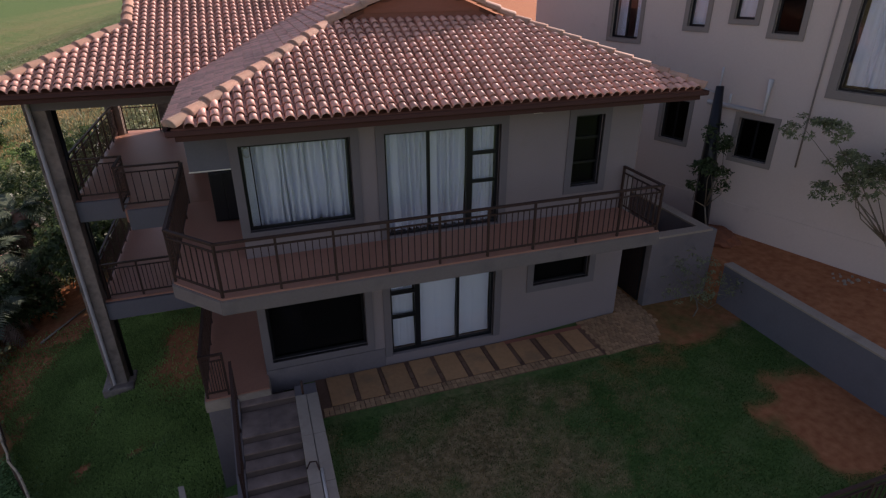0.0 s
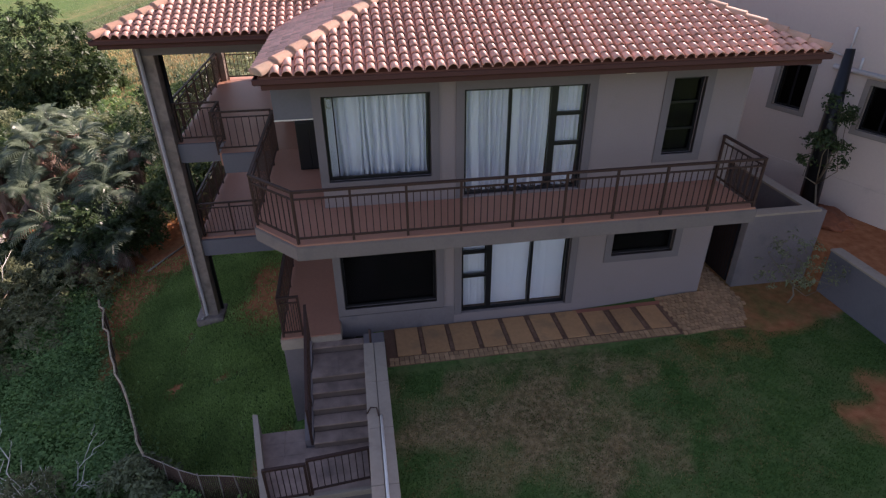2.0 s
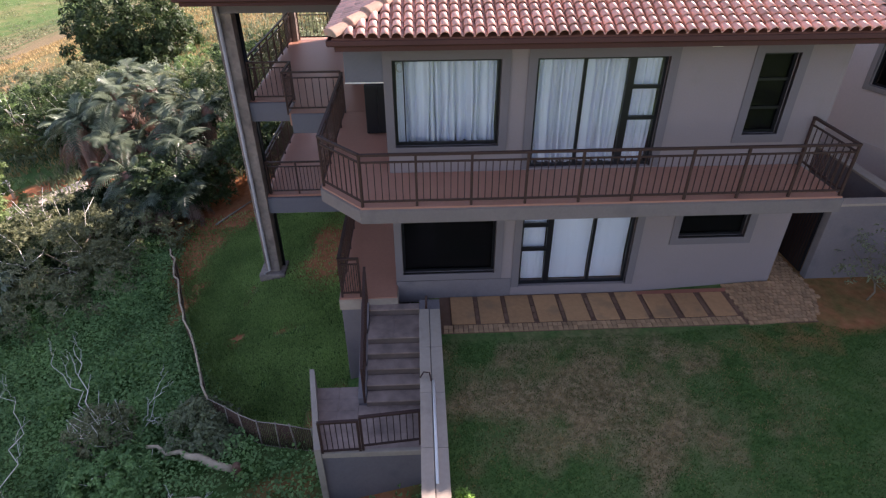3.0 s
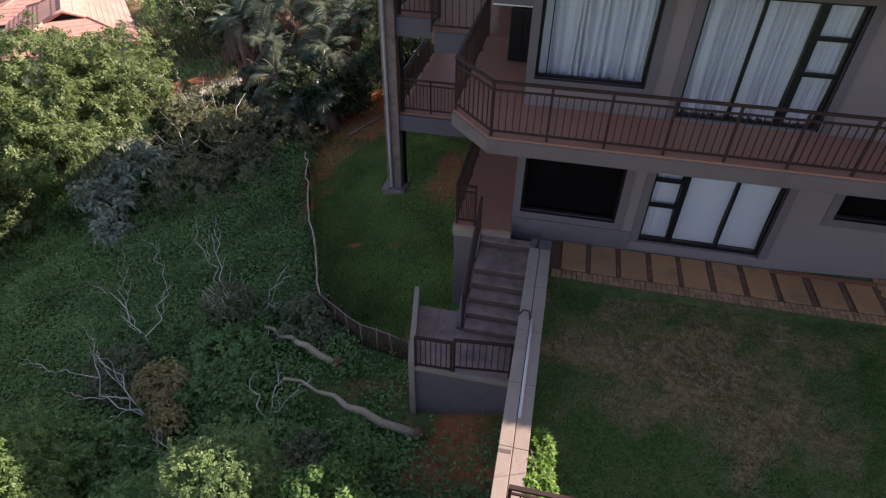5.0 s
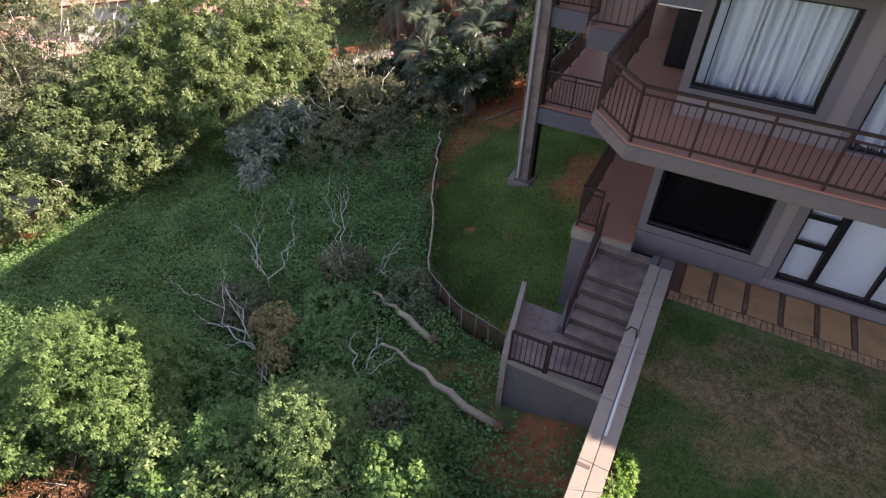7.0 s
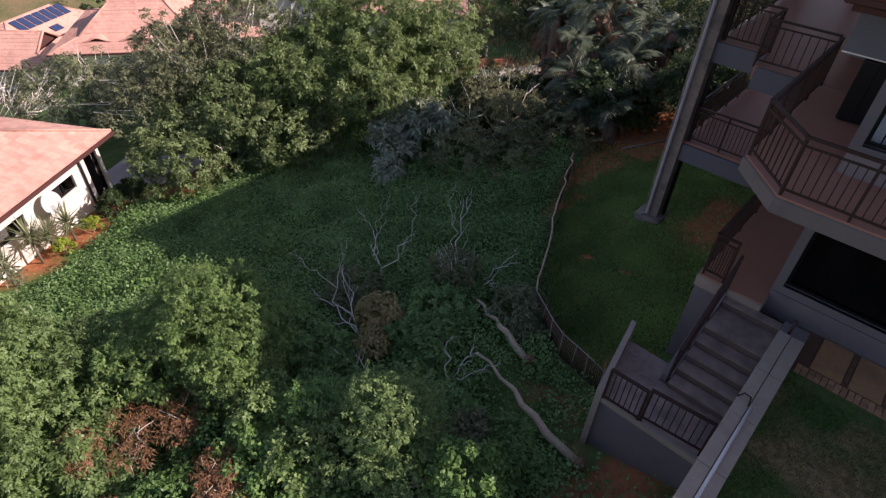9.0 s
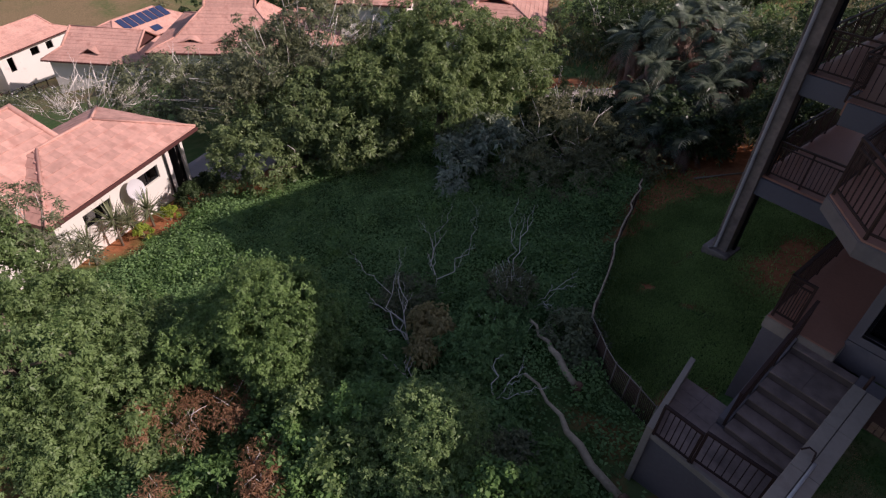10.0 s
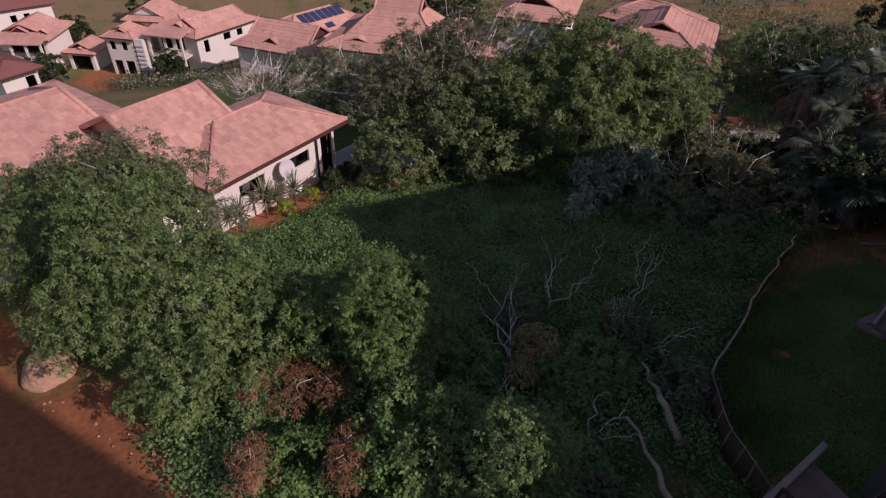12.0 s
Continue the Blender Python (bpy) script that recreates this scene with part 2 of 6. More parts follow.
def solid(name, verts, faces, mat, parent=None, label="", smooth=False):
    me = bpy.data.meshes.new(name)
    me.from_pydata([tuple(v) for v in verts], [], faces)
    me.materials.append(mat)
    if smooth:
        me.polygons.foreach_set("use_smooth", [True] * len(me.polygons))
    me.update()
    ob = new(name, me)
    ob.parent = parent
    return tagged(ob, label)


def part(name, bm, mat, parent=None, label=""):
    me = bpy.data.meshes.new(name)
    bm.normal_update()
    bm.to_mesh(me)
    bm.free()
    me.materials.append(mat)
    ob = new(name, me)
    ob.parent = parent
    return tagged(ob, label)


def thing(name, label, category, group="", kind="", at=(0, 0, 0)):
    ob = new(name)
    ob.location = at
    ob.empty_display_size = 0.2
    return tagged(ob, label, category, group, kind)


def add_box(bm, x0, x1, y0, y1, z0, z1, bevel=0.0, m=None):
    mm = Matrix.Translation(((x0 + x1) / 2, (y0 + y1) / 2, (z0 + z1) / 2)) @ Matrix.Diagonal((x1 - x0, y1 - y0, z1 - z0, 1))
    r = bmesh.ops.create_cube(bm, size=1, matrix=(m @ mm) if m else mm)
    if bevel:
        edges = {e for v in r["verts"] for e in v.link_edges}
        bmesh.ops.bevel(bm, geom=list(edges), offset=bevel, segments=2, affect="EDGES", profile=0.6)


def box(name, x0, x1, y0, y1, z0, z1, mat, parent=None, label="", bevel=0.012, m=None):
    bm = bmesh.new()
    add_box(bm, x0, x1, y0, y1, z0, z1, bevel, m)
    return part(name, bm, mat, parent, label)


def tube_data(points, radii, sides=8):
    """Vertices and faces of a tapered tube along points."""
    pts = [Vector(p) for p in points]
    verts, faces = [], []
    for i, p in enumerate(pts):
        d = (pts[min(i + 1, len(pts) - 1)] - pts[max(i - 1, 0)]).normalized()
        side = d.cross(Vector((0.31, 0.17, 0.93)) if abs(d.z) < 0.9 else Vector((1, 0, 0))).normalized()
        up = side.cross(d)
        for k in range(sides):
            a = 2 * math.pi * k / sides
            verts.append(p + (side * math.cos(a) + up * math.sin(a)) * radii[i])
    for i in range(len(pts) - 1):
        for k in range(sides):
            a, b = i * sides + k, i * sides + (k + 1) % sides
            faces.append((a, b, b + sides, a + sides))
    faces.append(tuple(range(sides - 1, -1, -1)))
    faces.append(tuple(range((len(pts) - 1) * sides, len(pts) * sides)))
    return verts, faces


def tubes(name, runs, mat, parent=None, label="", sides=8):
    verts, faces = [], []
    for points, radii in runs:
        v, f = tube_data(points, radii, sides)
        faces += [tuple(i + len(verts) for i in q) for q in f]
        verts += v
    return solid(name, verts, faces, mat, parent, label, True)


def wall_panel(name, u0, u1, z0, z1, thick, holes, mat, m, parent=None, label=""):
    """An upright wall in its own frame (u along it, v into it, z up) with openings (u0, u1, z0, z1) right through."""
    us = sorted({u0, u1, *[h[0] for h in holes], *[h[1] for h in holes]})
    zs = sorted({z0, z1, *[h[2] for h in holes], *[h[3] for h in holes]})

    def full(i, j):
        if not (0 <= i < len(us) - 1 and 0 <= j < len(zs) - 1):
            return False
        u, z = (us[i] + us[i + 1]) / 2, (zs[j] + zs[j + 1]) / 2
        return not any(h[0] < u < h[1] and h[2] < z < h[3] for h in holes)

    verts, faces = [], []

    def quad(*c):
        faces.append(tuple(range(len(verts), len(verts) + 4)))
        verts.extend(m @ Vector(p) for p in c)

    for i in range(len(us) - 1):
        for j in range(len(zs) - 1):
            if not full(i, j):
                continue
            a, b, c, d, t = us[i], us[i + 1], zs[j], zs[j + 1], thick
            quad((a, 0, c), (b, 0, c), (b, 0, d), (a, 0, d))
            quad((b, t, c), (a, t, c), (a, t, d), (b, t, d))
            if not full(i - 1, j):
                quad((a, t, c), (a, 0, c), (a, 0, d), (a, t, d))
            if not full(i + 1, j):
                quad((b, 0, c), (b, t, c), (b, t, d), (b, 0, d))
            if not full(i, j - 1):
                quad((a, t, c), (b, t, c), (b, 0, c), (a, 0, c))
            if not full(i, j + 1):
                quad((a, 0, d), (b, 0, d), (b, t, d), (a, t, d))
    index, merged, remap = {}, [], []
    for v in verts:
        key = tuple(round(c, 4) for c in v)
        if key not in index:
            index[key] = len(merged)
            merged.append(v)
        remap.append(index[key])
    return solid(name, merged, [tuple(remap[i] for i in f) for f in faces], mat, parent, label)


def frame_boxes(u0, u1, z0, z1, w, v0, v1):
    return [(u0, u0 + w, v0, v1, z0, z1), (u1 - w, u1, v0, v1, z0, z1),
            (u0 + w, u1 - w, v0, v1, z0, z0 + w), (u0 + w, u1 - w, v0, v1, z1 - w, z1)]


def window(name, parent, m, u0, u1, z0, z1, posts=(), bars=(), label="", surround=0.16, band=None, glass=None, sill=True, metal=None, proud=0.03):
    """A metal window in the opening: frame with posts (u, width) and bars (u0, u1, z, height), panes, plaster surround."""
    edges = [(u0, u0 + 0.055)] + [(u - w / 2, u + w / 2) for u, w in sorted(posts)] + [(u1 - 0.055, u1)]
    holes = []
    for (_, ua), (ub, _) in zip(edges, edges[1:]):
        cuts = sorted((z - h / 2, z + h / 2) for a, b, z, h in bars if a <= (ua + ub) / 2 <= b)
        levels = [(z0, z0 + 0.055)] + cuts + [(z1 - 0.055, z1)]
        holes += [(ua, ub, za, zb) for (_, za), (zb, _) in zip(levels, levels[1:])]
    win = wall_panel(name, u0, u1, z0, z1, 0.06, holes, metal or M["black"], m @ Matrix.Translation((0, 0.09, 0)), parent, label)
    us = [u0] + sorted(u for u, w in posts) + [u1]
    for a, b in zip(us, us[1:]):
        pane = box("pane", a + 0.02, b - 0.02, 0.116, 0.122, z0 + 0.03, z1 - 0.03, glass or M["glass"], win, "", 0, m)
        pane.visible_shadow = False
    if surround:
        s = surround
        wall_panel("surround", u0 - s, u1 + s, z0 - (s if sill else 0), z1 + s, proud + 0.06, [(u0, u1, z0, z1)], band or M["band"], m @ Matrix.Translation((0, -proud, 0)), win, "grey plaster band round the opening")
    return win


def curtain(name, m, u0, u1, z0, z1, v, pleats, depth, label, seed=0):
    """Cloth in folds that hang from a rail."""
    rng = random.Random(seed)
    n, rows = pleats * 10, 8
    verts, faces = [], []
    ph = [rng.uniform(-0.8, 0.8) for _ in range(pleats + 2)]
    for j in range(rows + 1):
        f = j / rows
        for i in range(n + 1):
            s = i / n
            k = s * pleats + 0.5 * math.sin(1.15 * s * pleats + seed) + 0.3 * math.sin(2.7 * s * pleats + 2.1 * seed)
            off = (1 - 2 * abs(math.sin(math.pi * k + ph[0] + (0.25 + 0.4 * (seed > 1)) * f * math.sin(2.1 * k + seed))) ** 0.55) * depth * (0.8 + 0.2 * f) * (1.0 + 0.35 * math.sin(1.7 * k + seed))
            side = 0.02 * math.sin(5 * f + 2.3 * k) * f
            verts.append(m @ Vector((u0 + (u1 - u0) * s + side, v + off, z1 - (z1 - z0) * f)))
    for j in range(rows):
        for i in range(n):
            a = j * (n + 1) + i
            faces.append((a, a + 1, a + n + 2, a + n + 1))
    return tagged(solid(name, verts, faces, M["cloth"], None, "", True), label, "curtain")


def leaf_mesh(name, centres, normals, size, mat, parent=None, label="", aspect=0.45, rng=None, jitter=0.8):
    """Many single leaves: pointed, slightly folded blades at centres, facing roughly along normals."""
    rng = rng or np.random.default_rng(1)
    c = np.asarray(centres, float)
    k = len(c)
    nrm = np.asarray(normals, float) + rng.normal(0, jitter, (k, 3))
    nrm /= np.linalg.norm(nrm, axis=1, keepdims=True) + 1e-9
    t = np.cross(nrm, rng.normal(0, 1, (k, 3)))
    t /= np.linalg.norm(t, axis=1, keepdims=True) + 1e-9
    b = np.cross(nrm, t)
    ln = (size * rng.uniform(0.6, 1.35, k))[:, None]
    w = ln * aspect
    v = np.empty((k, 4, 3))
    v[:, 0] = c - t * ln * 0.5
    v[:, 1] = c + b * w * 0.5 + nrm * w * 0.25
    v[:, 2] = c + t * ln * 0.5 - nrm * ln * 0.12
    v[:, 3] = c - b * w * 0.5 + nrm * w * 0.25
    return quads(name, v, mat, parent, label)


def whorl_mesh(name, centres, axes, n, size, mat, parent=None, label="", aspect=0.25, droop=0.3, rng=None):
    """Leaves in whorls of n, that spread from each twig's end and hang over at their tips."""
    rng = rng or np.random.default_rng(1)
    ax = np.asarray(axes, float)
    ax = ax / (np.linalg.norm(ax, axis=1, keepdims=True) + 1e-9) + rng.normal(0, 0.35, ax.shape)
    ax = np.repeat(ax / np.linalg.norm(ax, axis=1, keepdims=True), n, 0)
    k = len(ax)
    c = np.repeat(np.asarray(centres, float), n, 0) + rng.normal(0, size * 0.12, (k, 3))
    out = np.cross(ax, rng.normal(0, 1, (k, 3)))
    out /= np.linalg.norm(out, axis=1, keepdims=True) + 1e-9
    el = rng.uniform(-0.2, 0.8, (k, 1))
    d = out * np.cos(el) + ax * np.sin(el)
    side = np.cross(d, ax)
    side /= np.linalg.norm(side, axis=1, keepdims=True) + 1e-9
    ln = size * rng.uniform(0.6, 1.3, (k, 1))
    down = np.array((0, 0, -1.0)) * ln * droop
    v = np.empty((k, 4, 3))
    v[:, 0] = c + d * ln * 0.06
    v[:, 1] = c + d * ln * 0.5 + side * ln * aspect * 0.5 + down * 0.1
    v[:, 2] = c + d * ln + down
    v[:, 3] = c + d * ln * 0.5 - side * ln * aspect * 0.5 + down * 0.1
    return quads(name, v, mat, parent, label)


def quads(name, v, mat, parent=None, label=""):
    k = len(v)
    me = bpy.data.meshes.new(name)
    me.vertices.add(4 * k)
    me.vertices.foreach_set("co", v.reshape(-1).astype(np.float32))
    me.loops.add(4 * k)
    me.loops.foreach_set("vertex_index", np.arange(4 * k, dtype=np.int32))
    me.polygons.add(k)
    me.polygons.foreach_set("loop_start", np.arange(0, 4 * k, 4, dtype=np.int32))
    me.materials.append(mat)
    me.update(calc_edges=True)
    ob = new(name, me)
    ob.parent = parent
    return tagged(ob, label)


def crown_points(blobs, clumps, per, spread, rng, low=-0.35):
    """Leaf places on small domed clumps that stand over the uneven outside of ellipsoid blobs (centre, radii)."""
    vol = np.array([r[0] * r[1] + r[1] * r[2] + r[0] * r[2] for c, r in blobs])
    out, nor = [], []
    per = int(per * 1.5)
    for (c, r), share in zip(blobs, vol / vol.sum()):
        k = max(3, int(clumps * share * 0.72))
        d = rng.normal(0, 1, (k * 3, 3))
        d /= np.linalg.norm(d, axis=1, keepdims=True)
        d = d[d[:, 2] > low][:k]
        lump = np.array([noise.noise(Vector(x) * 2.1 + Vector(c)) for x in d])
        rad = np.clip(rng.normal(0.88, 0.11, len(d)) + 0.24 * lump, 0.3, 1.22)
        cc = np.array(c) + d * np.array(r) * rad[:, None]
        size = np.repeat(spread * rng.uniform(0.9, 1.9, len(cc)), per)[:, None]
        e = rng.normal(0, 1, (len(cc) * per, 3)) + np.repeat(d, per, 0) * 0.7 + np.array((0, 0, 0.5))
        e /= np.linalg.norm(e, axis=1, keepdims=True)
        out.append(np.repeat(cc, per, 0) + e * size * rng.uniform(0.55, 1.08, (len(e), 1)) * np.array((1, 1, 0.72)))
        nor.append(e * 0.9 + np.array((0, 0, 0.6)))
    return np.concatenate(out), np.concatenate(nor)


def tree(name, label, base, blobs, clumps, per, spread, leaf, size, trunk_r=0.16, seed=1, limbs=7, aspect=0.45, category="tree", bare=0, low=-0.35, whorl=0, droop=0.3):
    """Tapered trunk, limbs that reach into the crown, and a crown of single leaves."""
    rng = np.random.default_rng(seed)
    root = thing(name, label, category)
    base = Vector(base)
    top = Vector(np.mean([c for c, r in blobs], axis=0))
    runs = []
    fork = base.lerp(top, 0.45)
    runs.append(([base - Vector((0, 0, 0.2)), base.lerp(fork, 0.5) + Vector((0.08, -0.05, 0)), fork], [trunk_r * 1.25, trunk_r, trunk_r * 0.8]))
    twigs = []
    for i in range(limbs):
        c, r = blobs[i % len(blobs)]
        d = rng.normal(0, 1, 3)
        d[2] = abs(d[2]) * 0.8
        d /= np.linalg.norm(d)
        end = Vector(np.array(c) + d * np.array(r) * 0.8)
        mid = fork.lerp(end, 0.5) + Vector(rng.normal(0, 0.2, 3))
        runs.append(([fork, mid, end], [trunk_r * 0.6, trunk_r * 0.35, trunk_r * 0.08]))
        for k in range(bare):
            reach = max(r) * 0.28
            e2 = end + Vector(rng.normal(0, reach, 3)) + Vector((0, 0, reach * 0.5))
            twigs.append(([mid.lerp(end, 0.3 + 0.2 * k), mid.lerp(e2, 0.6) + Vector(rng.normal(0, reach * 0.2, 3)), e2], [0.007 * max(r) + 0.004, 0.005 * max(r) + 0.003, 0.004]))
    tubes("trunk", runs, M["bark"], root, sides=7)
    if twigs:
        tagged(tubes("bare_branch", twigs, M["dead"], root, "bleached bare branches", 5), kind="stuff")
    p, q = crown_points(blobs, clumps, per, spread, rng, low)
    if whorl:
        whorl_mesh("crown", p, q, whorl, size, leaf, root, "", aspect, droop, rng)
    else:
        leaf_mesh("crown", p, q, size, leaf, root, "", aspect, rng)
    return root

# ---- ground ----
FENCE = [(-6.1, 5.9), (-4.75, 2.75), (-3.45, 0.25), (-2.85, -0.95), (-1.5, -1.85), (-0.25, -2.25)]


def lot_z(x, y):
    """The hillside: falls to the west, steeper beyond the bungalow, and levels out by the far houses."""
    y = min(y, 45)
    z = -2.5 + 0.195 * (x + 2.4) + 0.058 * (y - 4.4)
    if x < -33:
        z += 0.095 * (x + 33)
    if z < -21.5:
        z = -21.5 - 2.5 * (1 - math.exp((z + 21.5) / 2.5))
    return z


def lawn_z(x):
    """The lawn behind the garden wall: a step below the floor, rising to it by the gate."""
    return -0.19 * (1 - max(0.0, min(1.0, (x - 6.8) / 2.9)))


def ground_z(x, y):
    if x > 2.25 and y > -6.66:
        return 1.06 if x > 12.98 else (lawn_z(x) if y < 14 else -0.5)
    if x > 2.25:
        x = 2.25
    return lot_z(x, y) + 0.10 * noise.noise(Vector((x * 0.5, y * 0.5, 0))) + 0.25 * noise.noise(Vector((x * 0.12, y * 0.12, 3)))


def soft(d, w):
    return max(0.0, min(1.0, 0.5 - d / w))


def soil_mask(x, y):
    if x > 12.98 and y > -6.66:
        return 0.95
    if x > 2.25 and y > -6.66:
        if x > 9.95 and y > -1.5 and y < 14:
            return 0.6
        a = soft(math.hypot((x - 12.1 + 0.5 * noise.noise(Vector((x, y, 1)))) / 1.5, (y + 4.7 + 0.5 * noise.noise(Vector((x, y, 4)))) / 1.3) - 1, 0.8)
        return max(a, 0.75 * soft(math.hypot((x - 11.2) / 1.3, (y + 1.0) / 0.9) - 1, 0.7), 0.42 * soft(math.hypot((x - 9.5) / 1.6, (y + 2.0) / 0.8) - 1, 1.0))
    v = 0.0
    if x > 3 and y < -6.66:
        return 0.2
    w = noise.noise_vector(Vector((x * 0.55, y * 0.55, 2.0))) * 0.9 + noise.noise_vector(Vector((x * 1.7, y * 1.7, 6.0))) * 0.35
    x, y = x + w.x, y + w.y
    for cx, cy, rx, ry, k in ((-9.0, -15.5, 2.6, 2.2, 1), (-5.8, -13.2, 1.5, 1.4, 0.9), (-12.5, -18.5, 4.0, 2.6, 1), (1.2, -4.6, 1.2, 0.7, 0.85), (1.2, -3.5, 0.9, 0.5, 0.95), (0.2, -6.5, 1.2, 1.0, 0.5),
                              (-6.6, 8.4, 1.6, 1.2, 0.75), (-5.0, 10.5, 2.0, 3.2, 0.72), (-5.7, 6.6, 0.9, 2.0, 0.80), (-5.2, 8.7, 1.9, 1.3, 0.84), (-5.2, 3.9, 0.5, 1.3, 0.72), (-0.8, 5.2, 1.4, 2.2, 0.86), (-0.2, -1.2, 0.5, 0.6, 0.8), (-2.85, 1.85, 0.28, 0.22, 0.9), (-1.45, 1.75, 0.3, 0.25, 0.85), (-3.3, 3.2, 0.25, 0.25, 0.85), (-1.9, 0.3, 0.22, 0.2, 0.8), (-1.1, -2.95, 1.0, 0.55, 0.58),
                              (-18.6, -8.9, 1.3, 1.2, 0.78), (-19.6, -7.0, 1.1, 1.6, 0.78), (-20.6, -4.6, 1.0, 1.8, 0.78), (-20.0, -2.5, 2.5, 1.2, 0.9), (-13.5, 11.5, 3.0, 2.0, 0.8), (-12, 16, 3, 3, 0.8), (-15.8, 14.0, 2.4, 1.6, 1), (-83.5, -20.8, 3.4, 3.0, 1), (-79.0, -20.0, 2.6, 2.2, 0.9)):
        v = max(v, k * soft(math.hypot((x - cx) / rx, (y - cy) / ry) - 1, 1.1))
    return v


def dry_mask(x, y):
    if x > 2.25 and y > -6.66:
        return 0.66 * soft(math.hypot((x - 5.0 + 0.8 * noise.noise(Vector((x * 0.9, y * 0.9, 3)))) / 2.3, (y + 3.1 + 0.6 * noise.noise(Vector((x * 0.8, y * 0.8, 9)))) / 1.2) - 1, 2.4) + 0.13 + 0.42 * noise.noise(Vector((x * 1.1, y * 1.1, 6))) + 0.42 * noise.noise(Vector((x * 3.4, y * 3.4, 2)))
    v = max(0.0, min(0.55, (-48 - x) / 20)) + (0.3 * noise.noise(Vector((x * 0.15, y * 0.15, 5))) if x < -48 else 0)
    if y > 18 or x < -94:
        v = min(0.9, max((y - 18) / 10, (-94 - x) / 8))
        v *= (0.72 if y < 45 else 0.66 if y < 120 else 0.3) + 0.5 * noise.noise(Vector((x * 0.03, y * 0.03, 7))) + 0.35 * noise.noise(Vector((x * 0.22, y * 0.22, 4)))
    return v


def build_ground():
    xs = [-1600, -900, -500, -300, -220, -180, -150, -130, -118, -110] + [-104 + 1.5 * i for i in range(40)] + [-44 + 0.45 * i for i in range(102)] + [2.2, 2.24, 2.27, 2.4]
    xs += [2.9 + 0.4 * i for i in range(25)] + [12.93, 12.96, 13.0, 13.1] + [13.5 + 0.6 * i for i in range(12)] + [24, 32, 45, 70, 120, 250, 600, 1600]
    ys = [-1600, -600, -250, -120, -70, -45, -32] + [-26 + 0.5 * i for i in range(38)] + [-6.9, -6.68, -6.64, -6.5] + [-6.2 + 0.42 * i for i in range(62)]
    ys += [20.6, 22, 24, 27, 30, 34, 39, 45, 52, 60, 75, 100, 150, 250, 450, 900, 1600]
    xs = sorted({round(v, 3) for v in xs})
    ys = sorted({round(v, 3) for v in ys})
    verts, faces, soil, dry = [], [], [], []
    for y in ys:
        for x in xs:
            verts.append((x, y, ground_z(x, y)))
            soil.append(soil_mask(x, y))
            dry.append(dry_mask(x, y))
    w = len(xs)
    for j in range(len(ys) - 1):
        for i in range(w - 1):
            a = j * w + i
            faces.append((a, a + 1, a + w + 1, a + w))
    ob = solid("ground", verts, faces, M["ground"], None, "grassy hillside with bare red soil patches", True)
    for key, vals in (("soil", soil), ("dry", dry)):
        ob.data.attributes.new(key, "FLOAT", "POINT").data.foreach_set("value", vals)
    tagged(ob, category="ground", kind="structure")


build_ground()

# ---- the house ----
FLOOR_UP, EAVE_Z, PITCH = 2.93, 5.62, 0.40
HOUSE = thing("house", "two-storey house with beige plaster walls, terracotta tile roof and wrap-round balcony", "house")
FRONT = Matrix.Identity(4)
OPEN = dict(w1=(1.70, 3.66, 3.46, 5.10), d1=(4.30, 6.70, 2.96, 5.10), sw=(8.39, 9.08, 3.58, 5.13),
            lw=(1.72, 3.72, 0.48, 2.05), ld=(4.27, 6.70, 0.06, 2.08), ls=(7.66, 9.12, 1.24, 1.95))
wall_panel("front_wall", 1.56, 10.02, -0.3, 5.70, 0.25, list(OPEN.values()), M["plaster"], FRONT, HOUSE)
wall_panel("side_wall", 0, 9.0, -2.2, 5.70, 0.25, [], M["plaster"], pose(1.56, 9.25, 0, 0, 0, -90), HOUSE)
wall_panel("side_wall", 0, 9.0, -0.3, 5.70, 0.25, [], M["plaster"], pose(10.02, 0.25, 0, 0, 0, 90), HOUSE)
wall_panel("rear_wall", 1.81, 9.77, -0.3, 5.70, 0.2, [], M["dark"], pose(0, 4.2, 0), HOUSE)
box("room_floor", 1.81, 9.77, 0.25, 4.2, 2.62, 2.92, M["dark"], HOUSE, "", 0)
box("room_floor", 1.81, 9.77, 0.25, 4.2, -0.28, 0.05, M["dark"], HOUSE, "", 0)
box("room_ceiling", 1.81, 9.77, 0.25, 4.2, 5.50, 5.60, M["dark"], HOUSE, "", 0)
box("plinth", 1.57, 4.10, -0.025, -0.003, -0.26, 0.30, M["base"], HOUSE, "", 0.004)

window("window", HOUSE, FRONT, *OPEN["w1"], posts=((1.90, 0.022),), label="large black-framed picture window")
window("sliding_door", HOUSE, FRONT, *OPEN["d1"], posts=((5.20, 0.06), (6.07, 0.13)), bars=((6.1, 6.68, 4.52, 0.07), (6.1, 6.68, 3.92, 0.07)),
       label="black aluminium sliding door with a side light", sill=False)
window("window", HOUSE, FRONT, *OPEN["sw"], bars=((8.41, 9.06, 4.62, 0.05), (8.41, 9.06, 4.08, 0.05)), label="narrow dark window", glass=M["darkglass"])
window("window", HOUSE, FRONT, *OPEN["lw"], label="wide dark window under the balcony", glass=M["darkglass"])
window("sliding_door", HOUSE, FRONT, *OPEN["ld"], posts=((4.90, 0.12), (5.85, 0.06)), bars=((4.3, 4.86, 1.58, 0.08), (4.3, 4.86, 0.98, 0.08)),
       label="black aluminium sliding door with drawn blinds", sill=False)
window("window", HOUSE, FRONT, *OPEN["ls"], label="low wide dark window", glass=M["darkglass"])
